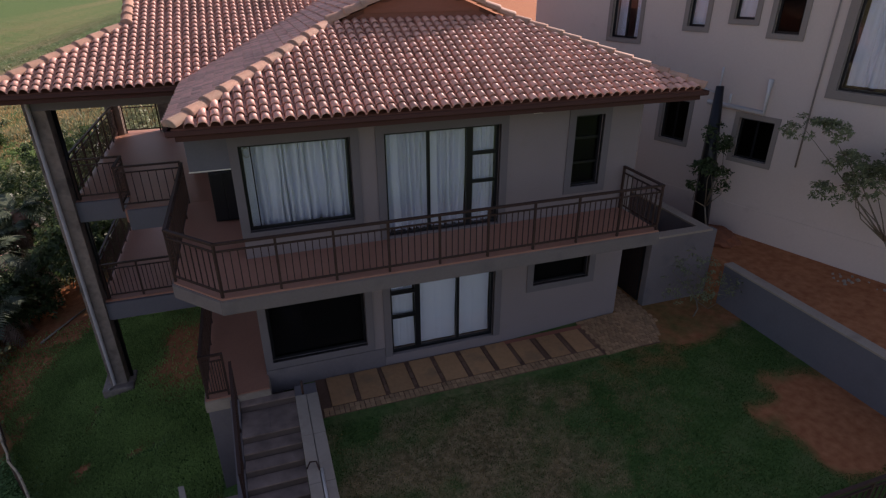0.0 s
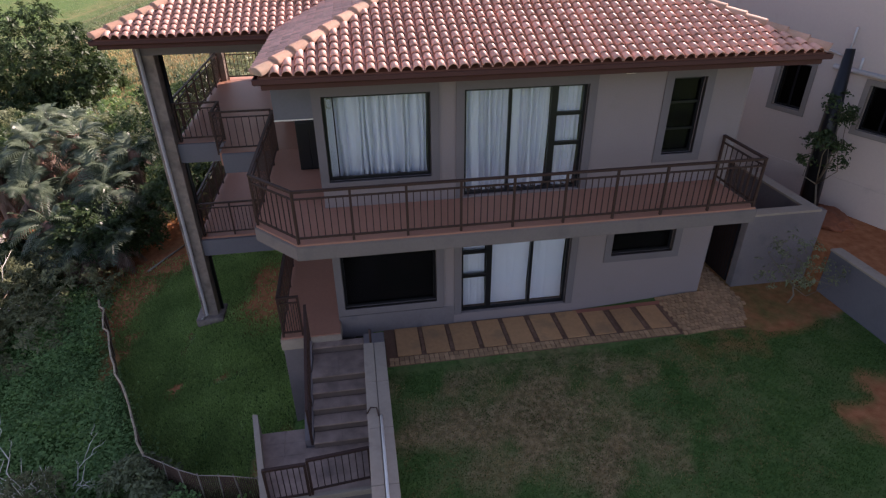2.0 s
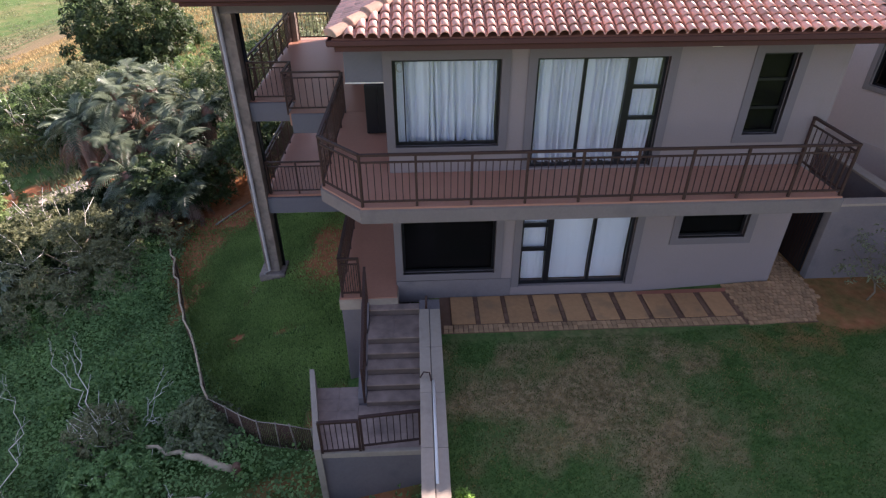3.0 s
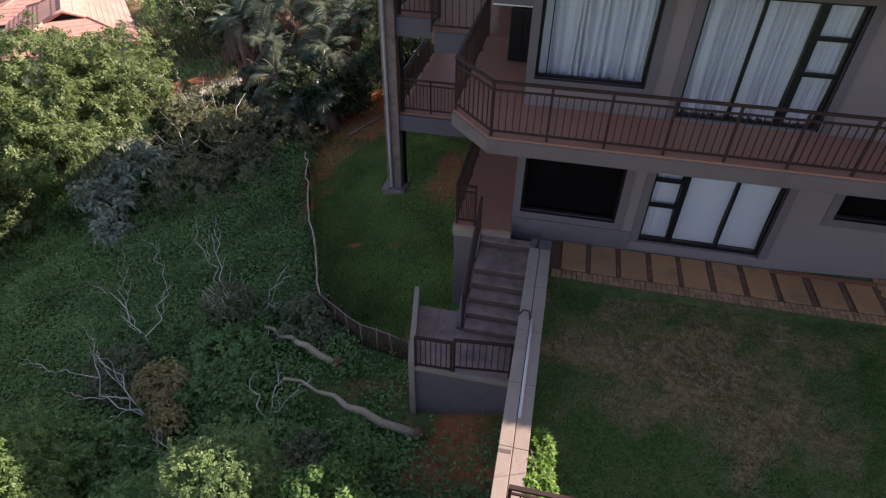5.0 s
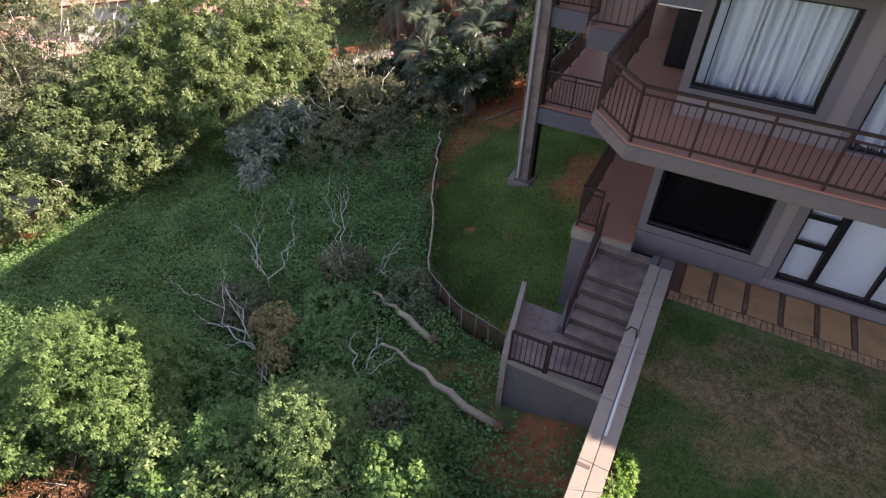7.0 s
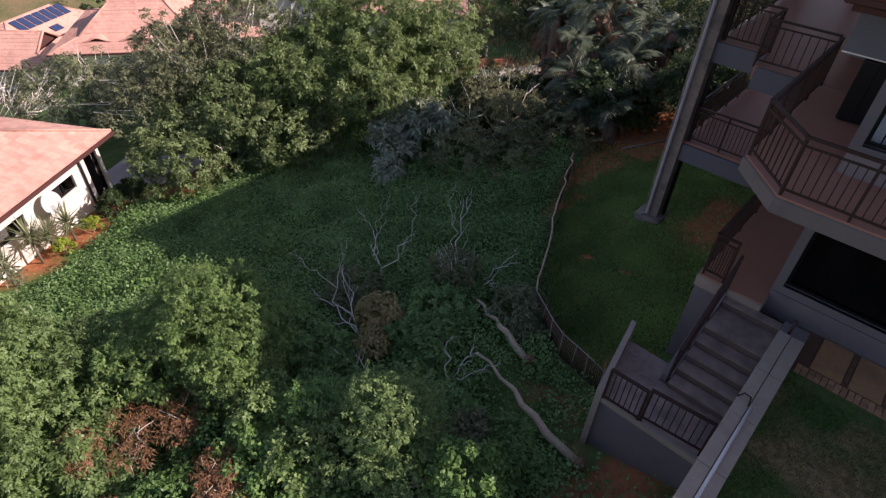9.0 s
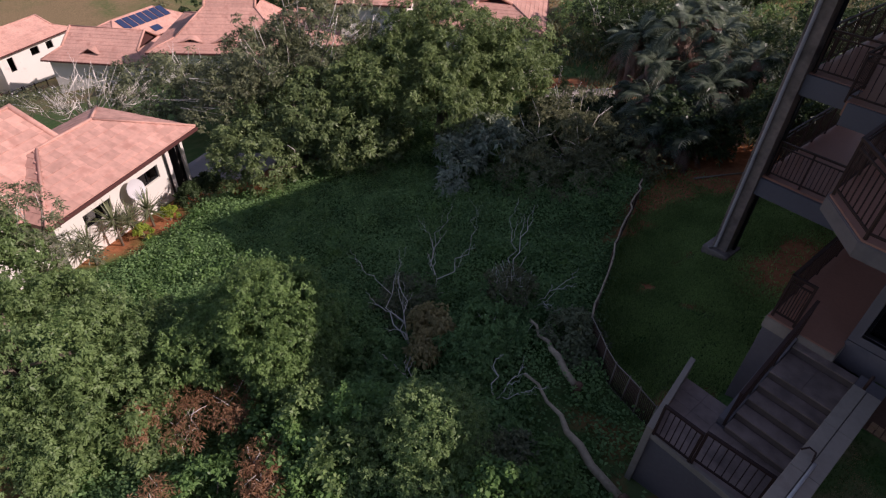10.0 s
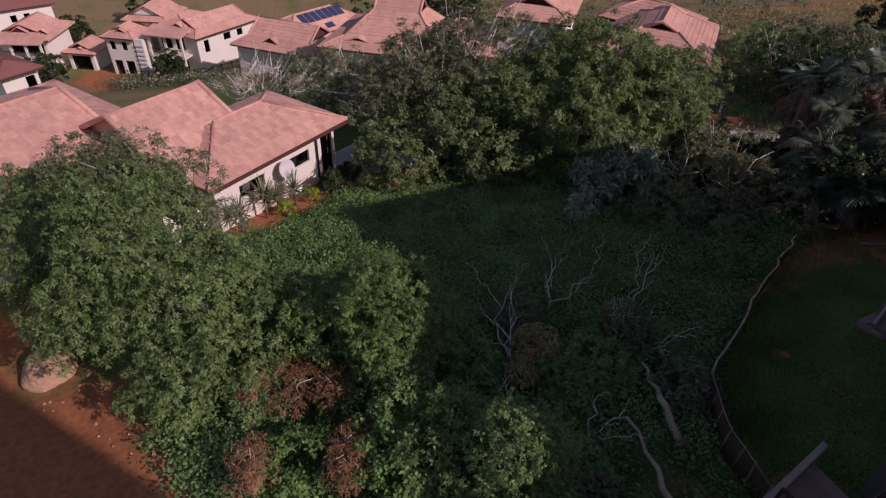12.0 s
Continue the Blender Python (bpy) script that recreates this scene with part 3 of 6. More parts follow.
curtain("curtain", FRONT, 1.76, 3.60, 3.40, 5.08, 0.41, 11, 0.19, "white pleated curtain drawn across the window", 1)
curtain("curtain", FRONT, 4.36, 5.22, 2.97, 5.08, 0.40, 7, 0.18, "white curtain hanging in loose folds", 2)
curtain("curtain", FRONT, 5.24, 6.02, 2.97, 5.08, 0.40, 6, 0.18, "white curtain hanging in loose folds", 3)
curtain("curtain", FRONT, 6.10, 6.66, 2.97, 5.08, 0.29, 5, 0.07, "white curtain behind the side light", 4)
# Dark sheet close behind each pane, in place of the room's own darkness.
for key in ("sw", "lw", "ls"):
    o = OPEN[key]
    box("blind", o[0] - 0.04, o[1] + 0.04, 0.20, 0.21, o[2] - 0.03, o[3] + 0.03, M["shade"], HOUSE, "dark sheet behind the glass that stands for the unlit room", 0)
TIE = thing("curtain_ring", "white curtain tieback ring hanging inside the window", "curtain ring")
tubes("ring", [([FRONT @ Vector((1.83 + 0.06 * math.cos(0.5236 * k), 0.16, 4.93 + 0.09 * math.sin(0.5236 * k))) for k in range(13)], [0.012] * 13)], M["pvc"], TIE)
curtain("blind", FRONT, 4.32, 4.84, 0.10, 2.06, 0.26, 4, 0.006, "plain white blind behind the side light", 5)
curtain("blind", FRONT, 4.95, 5.84, 0.10, 2.06, 0.26, 4, 0.006, "plain white blind drawn down", 6)
curtain("blind", FRONT, 5.88, 6.66, 0.10, 2.06, 0.26, 4, 0.006, "plain white blind drawn down", 7)

# balcony slab with its cut corner, floor finish and beams


def slab(name, outline, z0, z1, mat, parent, label="", bevel=0.015):
    bm = bmesh.new()
    lo = [bm.verts.new((x, y, z0)) for x, y in outline]
    hi = [bm.verts.new((x, y, z1)) for x, y in outline]
    n = len(outline)
    bm.faces.new(lo[::-1])
    bm.faces.new(hi)
    for i in range(n):
        bm.faces.new((lo[i], lo[(i + 1) % n], hi[(i + 1) % n], hi[i]))
    bmesh.ops.recalc_face_normals(bm, faces=bm.faces)
    if bevel:
        bmesh.ops.bevel(bm, geom=list(bm.edges), offset=bevel, segments=2, affect="EDGES")
    return part(name, bm, mat, parent, label)


slab("balcony_slab", [(0.27, 3.55), (0.27, -0.54), (1.09, -1.45), (9.79, -1.45), (9.79, -0.002), (1.555, -0.002), (1.555, 3.55)], 2.62, 2.90, M["slab"], HOUSE, "mauve-grey plastered slab edge")
slab("balcony_floor", [(0.30, 3.55), (0.30, -0.52), (1.11, -1.42), (9.76, -1.42), (9.76, -0.004), (1.55, -0.004), (1.55, 3.55)], 2.896, 2.93, M["floor"], HOUSE, "terracotta floor tiles", 0.004)
slab("veranda_slab", [(0.33, 5.0), (0.33, -0.46), (1.60, -0.46), (1.60, -0.002), (1.552, -0.002), (1.552, 5.0)], -0.10, 0.17, M["coping"], HOUSE, "", 0.01)
slab("veranda_floor", [(0.35, 5.0), (0.35, -0.44), (1.58, -0.44), (1.58, -0.006), (1.548, -0.006), (1.548, 5.0)], 0.166, 0.20, M["floor"], HOUSE, "red floor tiles", 0.004)
box("veranda_base", 0.36, 1.55, -0.43, -0.18, -2.4, -0.10, M["base"], HOUSE, "blue-grey plastered base wall")
box("veranda_base", 0.36, 0.60, -0.18, 4.9, -2.6, -0.10, M["base"], HOUSE)
box("roof_beam", 0.86, 1.555, 0.0, 0.22, 4.72, 5.55, M["blue"], HOUSE, "blue-grey beam under the roof corner")
box("roof_beam", 0.86, 1.08, 0.22, 4.4, 4.72, 5.55, M["blue"], HOUSE)
box("drip_edge", 0.85, 1.555, -0.012, 0.0, 4.70, 4.72, M["white"], HOUSE, "thin white drip edge", 0)
box("soffit", 0.82, 10.85, -0.62, 0.0, 5.50, 5.54, M["band"], HOUSE, "", 0)

# the open wing with two verandas
slab("wing_floor", [(-2.30, 4.47), (-1.05, 4.47), (-1.05, 3.55), (1.55, 3.55), (1.55, 11.6), (-2.40, 11.6)], 2.60, 2.93, M["floor"], HOUSE, "terracotta floor of the covered veranda")
slab("wing_fascia", [(-2.28, 4.40), (-1.00, 4.40), (-1.00, 3.50), (0.26, 3.50), (0.26, 3.60), (-0.93, 3.60), (-0.93, 4.50), (-2.28, 4.50)], 2.42, 2.915, M["blue"], HOUSE, "blue-grey slab edge", 0.01)
slab("wing_floor", [(-2.30, 4.47), (0.30, 4.47), (0.30, 11.6), (-2.40, 11.6)], -0.10, 0.20, M["floor"], HOUSE, "terracotta floor of the lower veranda")
slab("wing_fascia", [(-2.28, 4.38), (0.32, 4.38), (0.32, 4.48), (-2.28, 4.48)], -0.34, 0.15, M["blue"], HOUSE, "blue-grey slab edge", 0.01)
box("wing_wall", 0.30, 1.55, 5.8, 6.0, 2.93, 5.5, M["taupe"], HOUSE)
box("wing_wall", 0.30, 0.50, 6.0, 11.6, 2.93, 5.5, M["taupe"], HOUSE)
box("wing_wall", 0.30, 0.50, 4.9, 11.6, -2.4, 2.6, M["plaster"], HOUSE)
for y, x in ((4.50, -2.44), (11.25, -2.30), (11.25, -0.72)):
    box("column", x - 0.21, x + 0.21, y - 0.207, y + 0.207, -2.75, 5.125, M["column"], HOUSE, "weathered square plastered column", 0.015)
box("column_footing", -2.84, -2.06, 4.08, 4.88, -3.0, -2.30, M["column"], HOUSE, "rough concrete footing", 0.05)
tubes("downpipe", [([(-2.53, 4.24, 5.35), (-2.53, 4.24, -2.24), (-2.66, 4.10, -2.30)], [0.045, 0.045, 0.045])], M["pipe"], HOUSE, "pale downpipe on the column")
# Black upright tube along the column's rear edge.
tubes("downpipe", [([(-2.17, 4.62, 5.10), (-2.17, 4.62, -2.50)], [0.05, 0.05])], M["black"], HOUSE, "black upright tube behind the column")
box("wing_beam", -2.65, 1.3, 4.29, 4.71, 5.12, 5.52, M["band"], HOUSE, "grey roof beam over the veranda")
box("wing_beam", -2.65, -2.23, 4.71, 11.5, 5.12, 5.52, M["band"], HOUSE)
box("wing_ceiling", -3.0, 1.3, 3.7, 12.2, 5.52, 5.55, M["white"], HOUSE, "", 0)

# ---- roofs ----
ROOF = part("roof", bmesh.new(), M["deck"], HOUSE, "terracotta barrel tile roof with hips and a gablet")
TW, TL = 0.192, 0.240


def tile_mesh(name="roof_tile"):
    """One barrel tile: flat pan with a raised half-round, wider at its foot."""
    prof = [(-0.5, 0.004), (-0.43, 0.003)] + [(-0.02 + 0.415 * math.cos(math.pi * (1 - k / 6)), 0.002 + 0.086 * math.sin(math.pi * k / 6)) for k in range(7)] + [(0.44, 0.003), (0.5, 0.004)]
    verts, faces, n = [], [], len(prof)
    for v, s, lift in ((-0.03, 1.0, 0.042), (TL, 0.84, 0.0)):
        for u, h in prof:
            verts.append((u * TW * (1.0 if abs(u) > 0.425 else s), v, h * s + lift))
    for u, h in prof:
        verts.append((u * TW, -0.03, h + 0.028))
    for i in range(n - 1):
        faces.append((i, i + 1, n + i + 1, n + i))
        faces.append((2 * n + i, 2 * n + i + 1, i + 1, i))
    return verts, faces


TILE_V, TILE_F = tile_mesh()
tile_me = bpy.data.meshes.new("roof_tile")
tile_me.from_pydata(TILE_V, [], TILE_F)
tile_me.materials.append(M["tile"])
tile_me.polygons.foreach_set("use_smooth", [i % 2 == 0 for i in range(len(TILE_F))])
rest_v, rest_f = [], []


def lay_tiles(origin, along, up, width, length, inside, singles=0):
    """Rows of tiles on a slope; those for which inside(u, v) fails are left out."""
    along, up = Vector(along).normalized(), Vector(up).normalized()
    nrm = along.cross(up).normalized()
    basis = Matrix((along, up, nrm)).transposed().to_4x4()
    rng = random.Random(5)
    for j in range(int(length / (TL - 0.03)) + 1):
        v = j * (TL - 0.03)
        for i in range(int(width / TW) + 1):
            u = (i + 0.5) * TW
            if not inside(u, v + 0.12):
                continue
            m = Matrix.Translation(Vector(origin) + along * (u + rng.uniform(-0.004, 0.004)) + up * (v + rng.uniform(-0.008, 0.008)) + nrm * 0.012) @ basis @ pose(0, 0, 0, 2.0 + rng.uniform(-0.5, 0.5), 0, rng.uniform(-0.8, 0.8))
            if singles > 0:
                singles -= 1
                ob = new("roof_tile", tile_me)
                ob.parent = ROOF
                ob.matrix_world = m
            else:
                k = len(rest_v)
                rest_v.extend(m @ Vector(p) for p in TILE_V)
                rest_f.extend(tuple(a + k for a in f) for f in TILE_F)


def ridge_run(a, b, r=0.13, step=0.40):
    """Overlapping half-round ridge tiles from a up to b, each a piece of its own."""
    a, b = Vector(a), Vector(b)
    d = (b - a)
    n = max(1, int(d.length / step))
    d.normalize()
    side = d.cross(Vector((0, 0, 1))).normalized()
    up = side.cross(d)
    for i in range(n):
        p = a + d * (i * step)
        verts, faces, k = [], [], 9
        for s, rr, lift in ((-0.05, r * 1.06, 0.030), (-0.01, r * 1.05, 0.026), (step + 0.03, r * 0.94, 0.0)):
            for q in range(k):
                t = math.pi * q / (k - 1)
                verts.append(p + d * s + side * math.cos(t) * rr + up * (math.sin(t) * rr * 0.9 + lift - 0.02))
        for w in range(2):
            for q in range(k - 1):
                faces.append((w * k + q, w * k + q + 1, (w + 1) * k + q + 1, (w + 1) * k + q))
        faces.append(tuple(range(k - 1, -1, -1)))
        solid("ridge_tile", verts, faces, M["ridge"], ROOF, "", True)


SL = math.sqrt(1 + PITCH * PITCH)
E0 = EAVE_Z
x0, x1, yf = 0.79, 10.92, -0.66           # main eaves
run = 3.12
gx0, gx1, gy, gz = x0 + run, x1 - run, yf + run, E0 + run * PITCH
rx, rz = (x0 + x1) / 2, E0 + (x1 - x0) / 2 * PITCH
wy, wx, wrun = 3.52, -3.12, 2.66          # wing eaves
wgx, wgy, wgz = wx + wrun, wy + wrun, E0 + wrun * PITCH
wry = 7.86
wrz = E0 + (wry - wy) * PITCH
xv = x0 + (wrz - E0) / PITCH              # where the wing's ridge dies into the main slope


def deck(pts, name="roof_deck", mat=None, label=""):
    n = len(pts)
    verts = [Vector(p) for p in pts] + [Vector(p) - Vector((0, 0, 0.09)) for p in pts]
    faces = [tuple(range(n)), tuple(range(2 * n - 1, n - 1, -1))] + [(i, n + i, n + (i + 1) % n, (i + 1) % n) for i in range(n)]
    return solid(name, verts, faces, mat or M["deck"], ROOF, label)


deck([(x0, yf, E0), (x1, yf, E0), (gx1, gy, gz), (gx0, gy, gz)])
deck([(x0, yf, E0), (gx0, gy, gz), (rx, gy, rz), (rx, 12.5, rz), (x0, 12.5, E0)])
deck([(x1, yf, E0), (x1, 12.5, E0), (rx, 12.5, rz), (rx, gy, rz), (gx1, gy, gz)])
deck([(gx0, gy + 0.05, gz), (gx1, gy + 0.05, gz), (rx, gy + 0.05, rz)], "gablet", M["gable"], "terracotta painted gablet boards")
for k in range(3):
    f0, f1 = k / 3, (k + 1) / 3 - 0.03
    deck([(gx0 + (rx - gx0) * f0, gy - 0.01 * k, gz + (rz - gz) * f0), (gx1 + (rx - gx1) * f0, gy - 0.01 * k, gz + (rz - gz) * f0),
          (gx1 + (rx - gx1) * f1, gy - 0.01 * k + 0.02, gz + (rz - gz) * f1), (gx0 + (rx - gx0) * f1, gy - 0.01 * k + 0.02, gz + (rz - gz) * f1)], "gablet_board", M["gable"])
deck([(wx, wy, E0), (x0, wy, E0), (xv, wry, wrz), (wgx, wry, wrz), (wgx, wgy, wgz)])
deck([(wx, wy, E0), (wgx, wgy, wgz), (wgx, 2 * wry - wgy, wgz), (wx, 2 * wry - wy, E0)])
deck([(wx, 2 * wry - wy, E0), (wgx, 2 * wry - wgy, wgz), (wgx, wry, wrz), (xv, wry, wrz), (x0, 2 * wry - wy, E0)])
deck([(wgx + 0.05, wgy, wgz), (wgx + 0.05, wry, wrz), (wgx + 0.05, 2 * wry - wgy, wgz)], "gablet", M["gable"])

lay_tiles((x0, yf - 0.05, E0 + 0.0), (1, 0, 0), (0, 1, PITCH), x1 - x0, run * SL + 0.05,
          lambda u, v: u > v / SL + 0.02 and u < (x1 - x0) - v / SL - 0.02 and v < run * SL, 295)
lay_tiles((wx, wy - 0.05, E0), (1, 0, 0), (0, 1, PITCH), 12, (wry - wy) * SL,
          lambda u, v: u > min(v / SL, wrun) + 0.02 and u < (x0 - wx) + v / SL - 0.02 and v < (wry - wy) * SL)
lay_tiles((x0 - 0.05, 9.0, E0), (0, -1, 0), (1, 0, PITCH), 9.0 - yf, (rx - x0) * SL,
          lambda u, v: (9.0 - u) > yf + min(v / SL, run) + 0.02 and (9.0 - u < wy + v / SL - 0.02 or v / SL > xv - x0) and v < (rx - x0) * SL)
ridge_run((x0 + 0.02, yf + 0.02, E0 + 0.05), (gx0, gy, gz + 0.05))
ridge_run((x1 - 0.02, yf + 0.02, E0 + 0.05), (gx1, gy, gz + 0.05))
ridge_run((gx0 - 0.1, gy - 0.08, gz + 0.02), (rx, gy - 0.08, rz + 0.06), 0.15)
ridge_run((gx1 + 0.1, gy - 0.08, gz + 0.02), (rx, gy - 0.08, rz + 0.06), 0.15)
ridge_run((wx + 0.02, wy + 0.02, E0 + 0.05), (wgx, wgy, wgz + 0.05))
ridge_run((wgx - 0.05, wgy - 0.1, wgz + 0.02), (wgx - 0.05, wry, wrz + 0.06), 0.15)
ridge_run((wgx, wry, wrz + 0.05), (xv, wry, wrz + 0.05))
rest = solid("roof_tiles", rest_v, rest_f, M["tile"], ROOF, "rows of barrel tiles", False)
rest.data.polygons.foreach_set("use_smooth", [i % 2 == 0 for i in range(len(rest_f))])
tagged(rest, kind="stuff")


def eaves_trim(pts, parent):
    """A fascia board and a gutter along each stretch of eaves."""
    for (ax, ay), (bx, by) in zip(pts, pts[1:]):
        d = Vector((bx - ax, by - ay, 0))
        m = Matrix.Translation((ax, ay, 0)) @ Matrix.Rotation(math.atan2(d.y, d.x), 4, "Z")
        box("fascia", 0.0, d.length, 0.0, 0.025, E0 - 0.21, E0 - 0.02, M["fascia"], parent, "oxide-red fascia board", 0.004, m)
        verts = []
        prof = [(-0.004, -0.02), (-0.004, -0.10), (-0.085, -0.11), (-0.115, -0.09), (-0.115, -0.015), (-0.10, -0.015), (-0.10, -0.085), (-0.02, -0.09), (-0.012, -0.02)]
        for x in (-0.1, d.length + 0.1):
            verts += [m @ Vector((x, y, E0 + z)) for y, z in prof]
        n = len(prof)
        solid("gutter", verts, [(i, (i + 1) % n, n + (i + 1) % n, n + i) for i in range(n)] + [tuple(range(n)), tuple(range(2 * n - 1, n - 1, -1))], M["fascia"], parent, "oxide-red gutter")


eaves_trim([(x0 + 0.03, wy), (x0 + 0.03, yf + 0.02), (x1 - 0.03, yf + 0.02), (x1 - 0.03, 9.0)], ROOF)
eaves_trim([(wx + 0.03, 2 * wry - wy), (wx + 0.03, wy + 0.02), (x0, wy + 0.02)], ROOF)

# ---- railings ----


def railing(name, label, pts, z, height=0.98, bay=0.96, group="steel railings", between=8, zs=None, mid=True):
    """A steel railing along pts: posts, doubled top rail, bottom rail and upright bars, each a part."""
    root = thing(name, label, "railing", group)
    for k, (a, b) in enumerate(zip(pts, pts[1:])):
        a, b = Vector((*a, zs[k] if zs else z)), Vector((*b, zs[k + 1] if zs else z))
        d = b - a
        flat = Vector((d.x, d.y, 0)).length
        ang = math.atan2(d.y, d.x)
        slope = d.z / flat
        m = Matrix.Translation(a) @ Matrix.Rotation(ang, 4, "Z")
        shear = Matrix.Identity(4)
        shear[2][0] = slope
        ms = m @ shear
        n = max(1, round(flat / bay))
        for i in range(n + 1):
            if i == 0 and k > 0:
                continue
            s = flat * i / n
            box("post", s - 0.022, s + 0.022, -0.022, 0.022, -0.06 + slope * s, height + slope * s, M["steel"], root, "", 0.004, m)
        for z0, z1, h in ((height - 0.02, height + 0.02, 0.028), (height - 0.15, height - 0.12, 0.014), (0.09, 0.125, 0.014)):
            if not mid and z0 == height - 0.15:
                continue
            box("rail", -0.02, flat + 0.02, -h, h, z0, z1, M["steel"], root, "", 0, ms)
        me = None
        for i in range(n):
            for j in range(1, between):
                s = flat * (i + j / between) / n
                if me is None:
                    bm = bmesh.new()
                    add_box(bm, -0.008, 0.008, -0.008, 0.008, 0.10, height - (0.13 if mid else 0.01))
                    me = bpy.data.meshes.new("baluster")
                    bm.to_mesh(me)
                    bm.free()
                    me.materials.append(M["steel"])
                ob = new("baluster", me)
                ob.parent = root
                ob.matrix_world = m @ Matrix.Translation((s, 0, slope * s))
    return root


railing("railing", "brown steel balcony railing with upright bars", [(0.34, 3.50), (0.34, -0.50), (1.13, -1.37), (9.72, -1.37), (9.72, -0.05)], FLOOR_UP)
railing("railing", "brown steel railing of the upper veranda", [(-2.15, 4.55), (-1.08, 4.55), (-1.08, 3.62), (0.28, 3.62)], FLOOR_UP)
railing("railing", "brown steel railing along the veranda side", [(-2.28, 4.75), (-2.28, 11.0)], FLOOR_UP)
railing("railing", "brown steel railing at the veranda's rear", [(-2.05, 11.25), (-1.0, 11.25)], FLOOR_UP)
railing("railing", "brown steel railing of the lower veranda", [(-2.15, 4.55), (0.30, 4.55)], 0.2)
railing("railing", "brown steel railing along the lower veranda side", [(-2.28, 4.75), (-2.28, 11.0)], 0.2)
railing("railing", "brown steel railing beside the lower veranda", [(0.40, 4.4), (0.40, -0.38), (0.80, -0.38)], 0.2)

# things on the balcony and wall
CAB = thing("cabinet", "tall black metal cabinet standing against the balcony wall", "cabinet")
box("body", 0.98, 1.53, 2.05, 2.55, 2.95, 4.05, M["black"], CAB, "", 0.015)
for a in (1.0, 1.262):
    box("door", a, a + 0.25, 2.03, 2.049, 2.99, 4.01, M["black"], CAB, "", 0.006)
LAMP = thing("wall_lamp", "small cream wall lamp under the eaves", "lamp")
box("base", 7.35, 7.50, -0.03, -0.002, 5.26, 5.34, M["white"], LAMP, "", 0.005)
box("shade", 7.33, 7.52, -0.16, -0.03, 5.28, 5.33, M["white"], LAMP, "cream shade", 0.01)

# ---- outdoor stairs ----
STAIRS = thing("staircase", "outdoor staircase with worn grey-brown tiles and blue-grey sides", "stairs")
sx0, sx1 = 0.98, 2.05
steps = [(-0.44, -0.62, 0.02), (-0.62, -1.33, -0.15)] + [(-1.33 - 0.27 * i, -1.60 - 0.27 * i, -0.32 - 0.17 * i) for i in range(4)]
LAND_Z = -1.0
for y0, y1, z in steps:
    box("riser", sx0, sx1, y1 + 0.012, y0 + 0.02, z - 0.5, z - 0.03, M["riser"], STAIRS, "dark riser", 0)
    for k in range(2):
        w = (sx1 - sx0) / 2
        box("tread", sx0 + k * w + 0.001, sx0 + (k + 1) * w - 0.001, y1 - 0.02, y0 - 0.004, z - 0.03, z, M["step"], STAIRS, "", 0.005)
box("landing", 0.09, 2.05, -3.42, -2.37, -2.7, LAND_Z - 0.03, M["base"], STAIRS, "blue-grey landing base", 0.01)
box("landing", -0.10, 0.96, -2.37, -1.85, -2.7, LAND_Z - 0.03, M["base"], STAIRS, "", 0.01)
for i in range(5):
    a = -0.02 + 0.414 * i
    rows = 5 if a + 0.41 < 0.97 else 3
    d = (-1.86 + 3.42) / 5 if rows == 5 else (-2.36 + 3.42) / 3
    for j in range(rows):
        b = -3.42 + d * j
        left = -0.12 - (1.7 + b) * 0.189 - 0.05 if i == 0 else a
        box("landing_tile", left + 0.0015, a + 0.4125, b + 0.0015, b + d - 0.0015, LAND_Z - 0.03, LAND_Z, M["step"], STAIRS, "", 0.004)
box("landing_edge", 0.224, 2.05, -3.50, -3.42, LAND_Z - 0.10, LAND_Z + 0.03, M["coping"], STAIRS, "pale edge of the landing")
solid("side_wall", [(0.80, -0.46, 0.1), (0.97, -0.46, 0.1), (0.97, -2.30, -0.86), (0.80, -2.30, -0.86), (0.80, -0.46, -2.4), (0.97, -0.46, -2.4), (0.97, -2.30, -2.4), (0.80, -2.30, -2.4)],
      [(0, 3, 2, 1), (0, 1, 5, 4), (1, 2, 6, 5), (2, 3, 7, 6), (3, 0, 4, 7), (4, 5, 6, 7)], M["base"], STAIRS, "sloping plastered side wall")
solid("side_wall", [(-0.22, -1.7, -0.62), (-0.12, -1.7, -0.62), (0.22, -3.5, -0.86), (0.10, -3.5, -0.86), (-0.22, -1.7, -2.8), (-0.12, -1.7, -2.8), (0.22, -3.5, -2.8), (0.10, -3.5, -2.8)],
      [(0, 3, 2, 1), (0, 1, 5, 4), (1, 2, 6, 5), (2, 3, 7, 6), (3, 0, 4, 7), (4, 5, 6, 7)], M["coping"], STAIRS, "narrow plastered parapet")
railing("railing", "brown steel stair railing following the steps", [(0.93, -0.45), (0.93, -2.32)], 0, 0.86, 0.62, zs=[0.12, -0.90], between=5)
railing("railing", "low brown steel railing at the foot of the stairs", [(0.25, -3.475), (0.93, -3.455)], LAND_Z - 0.03, 0.86, 0.68, between=7, mid=False)
railing("railing", "low brown steel railing at the foot of the stairs", [(0.98, -3.44), (2.02, -3.34)], LAND_Z + 0.04, 0.86, 1.04, between=9, mid=False)

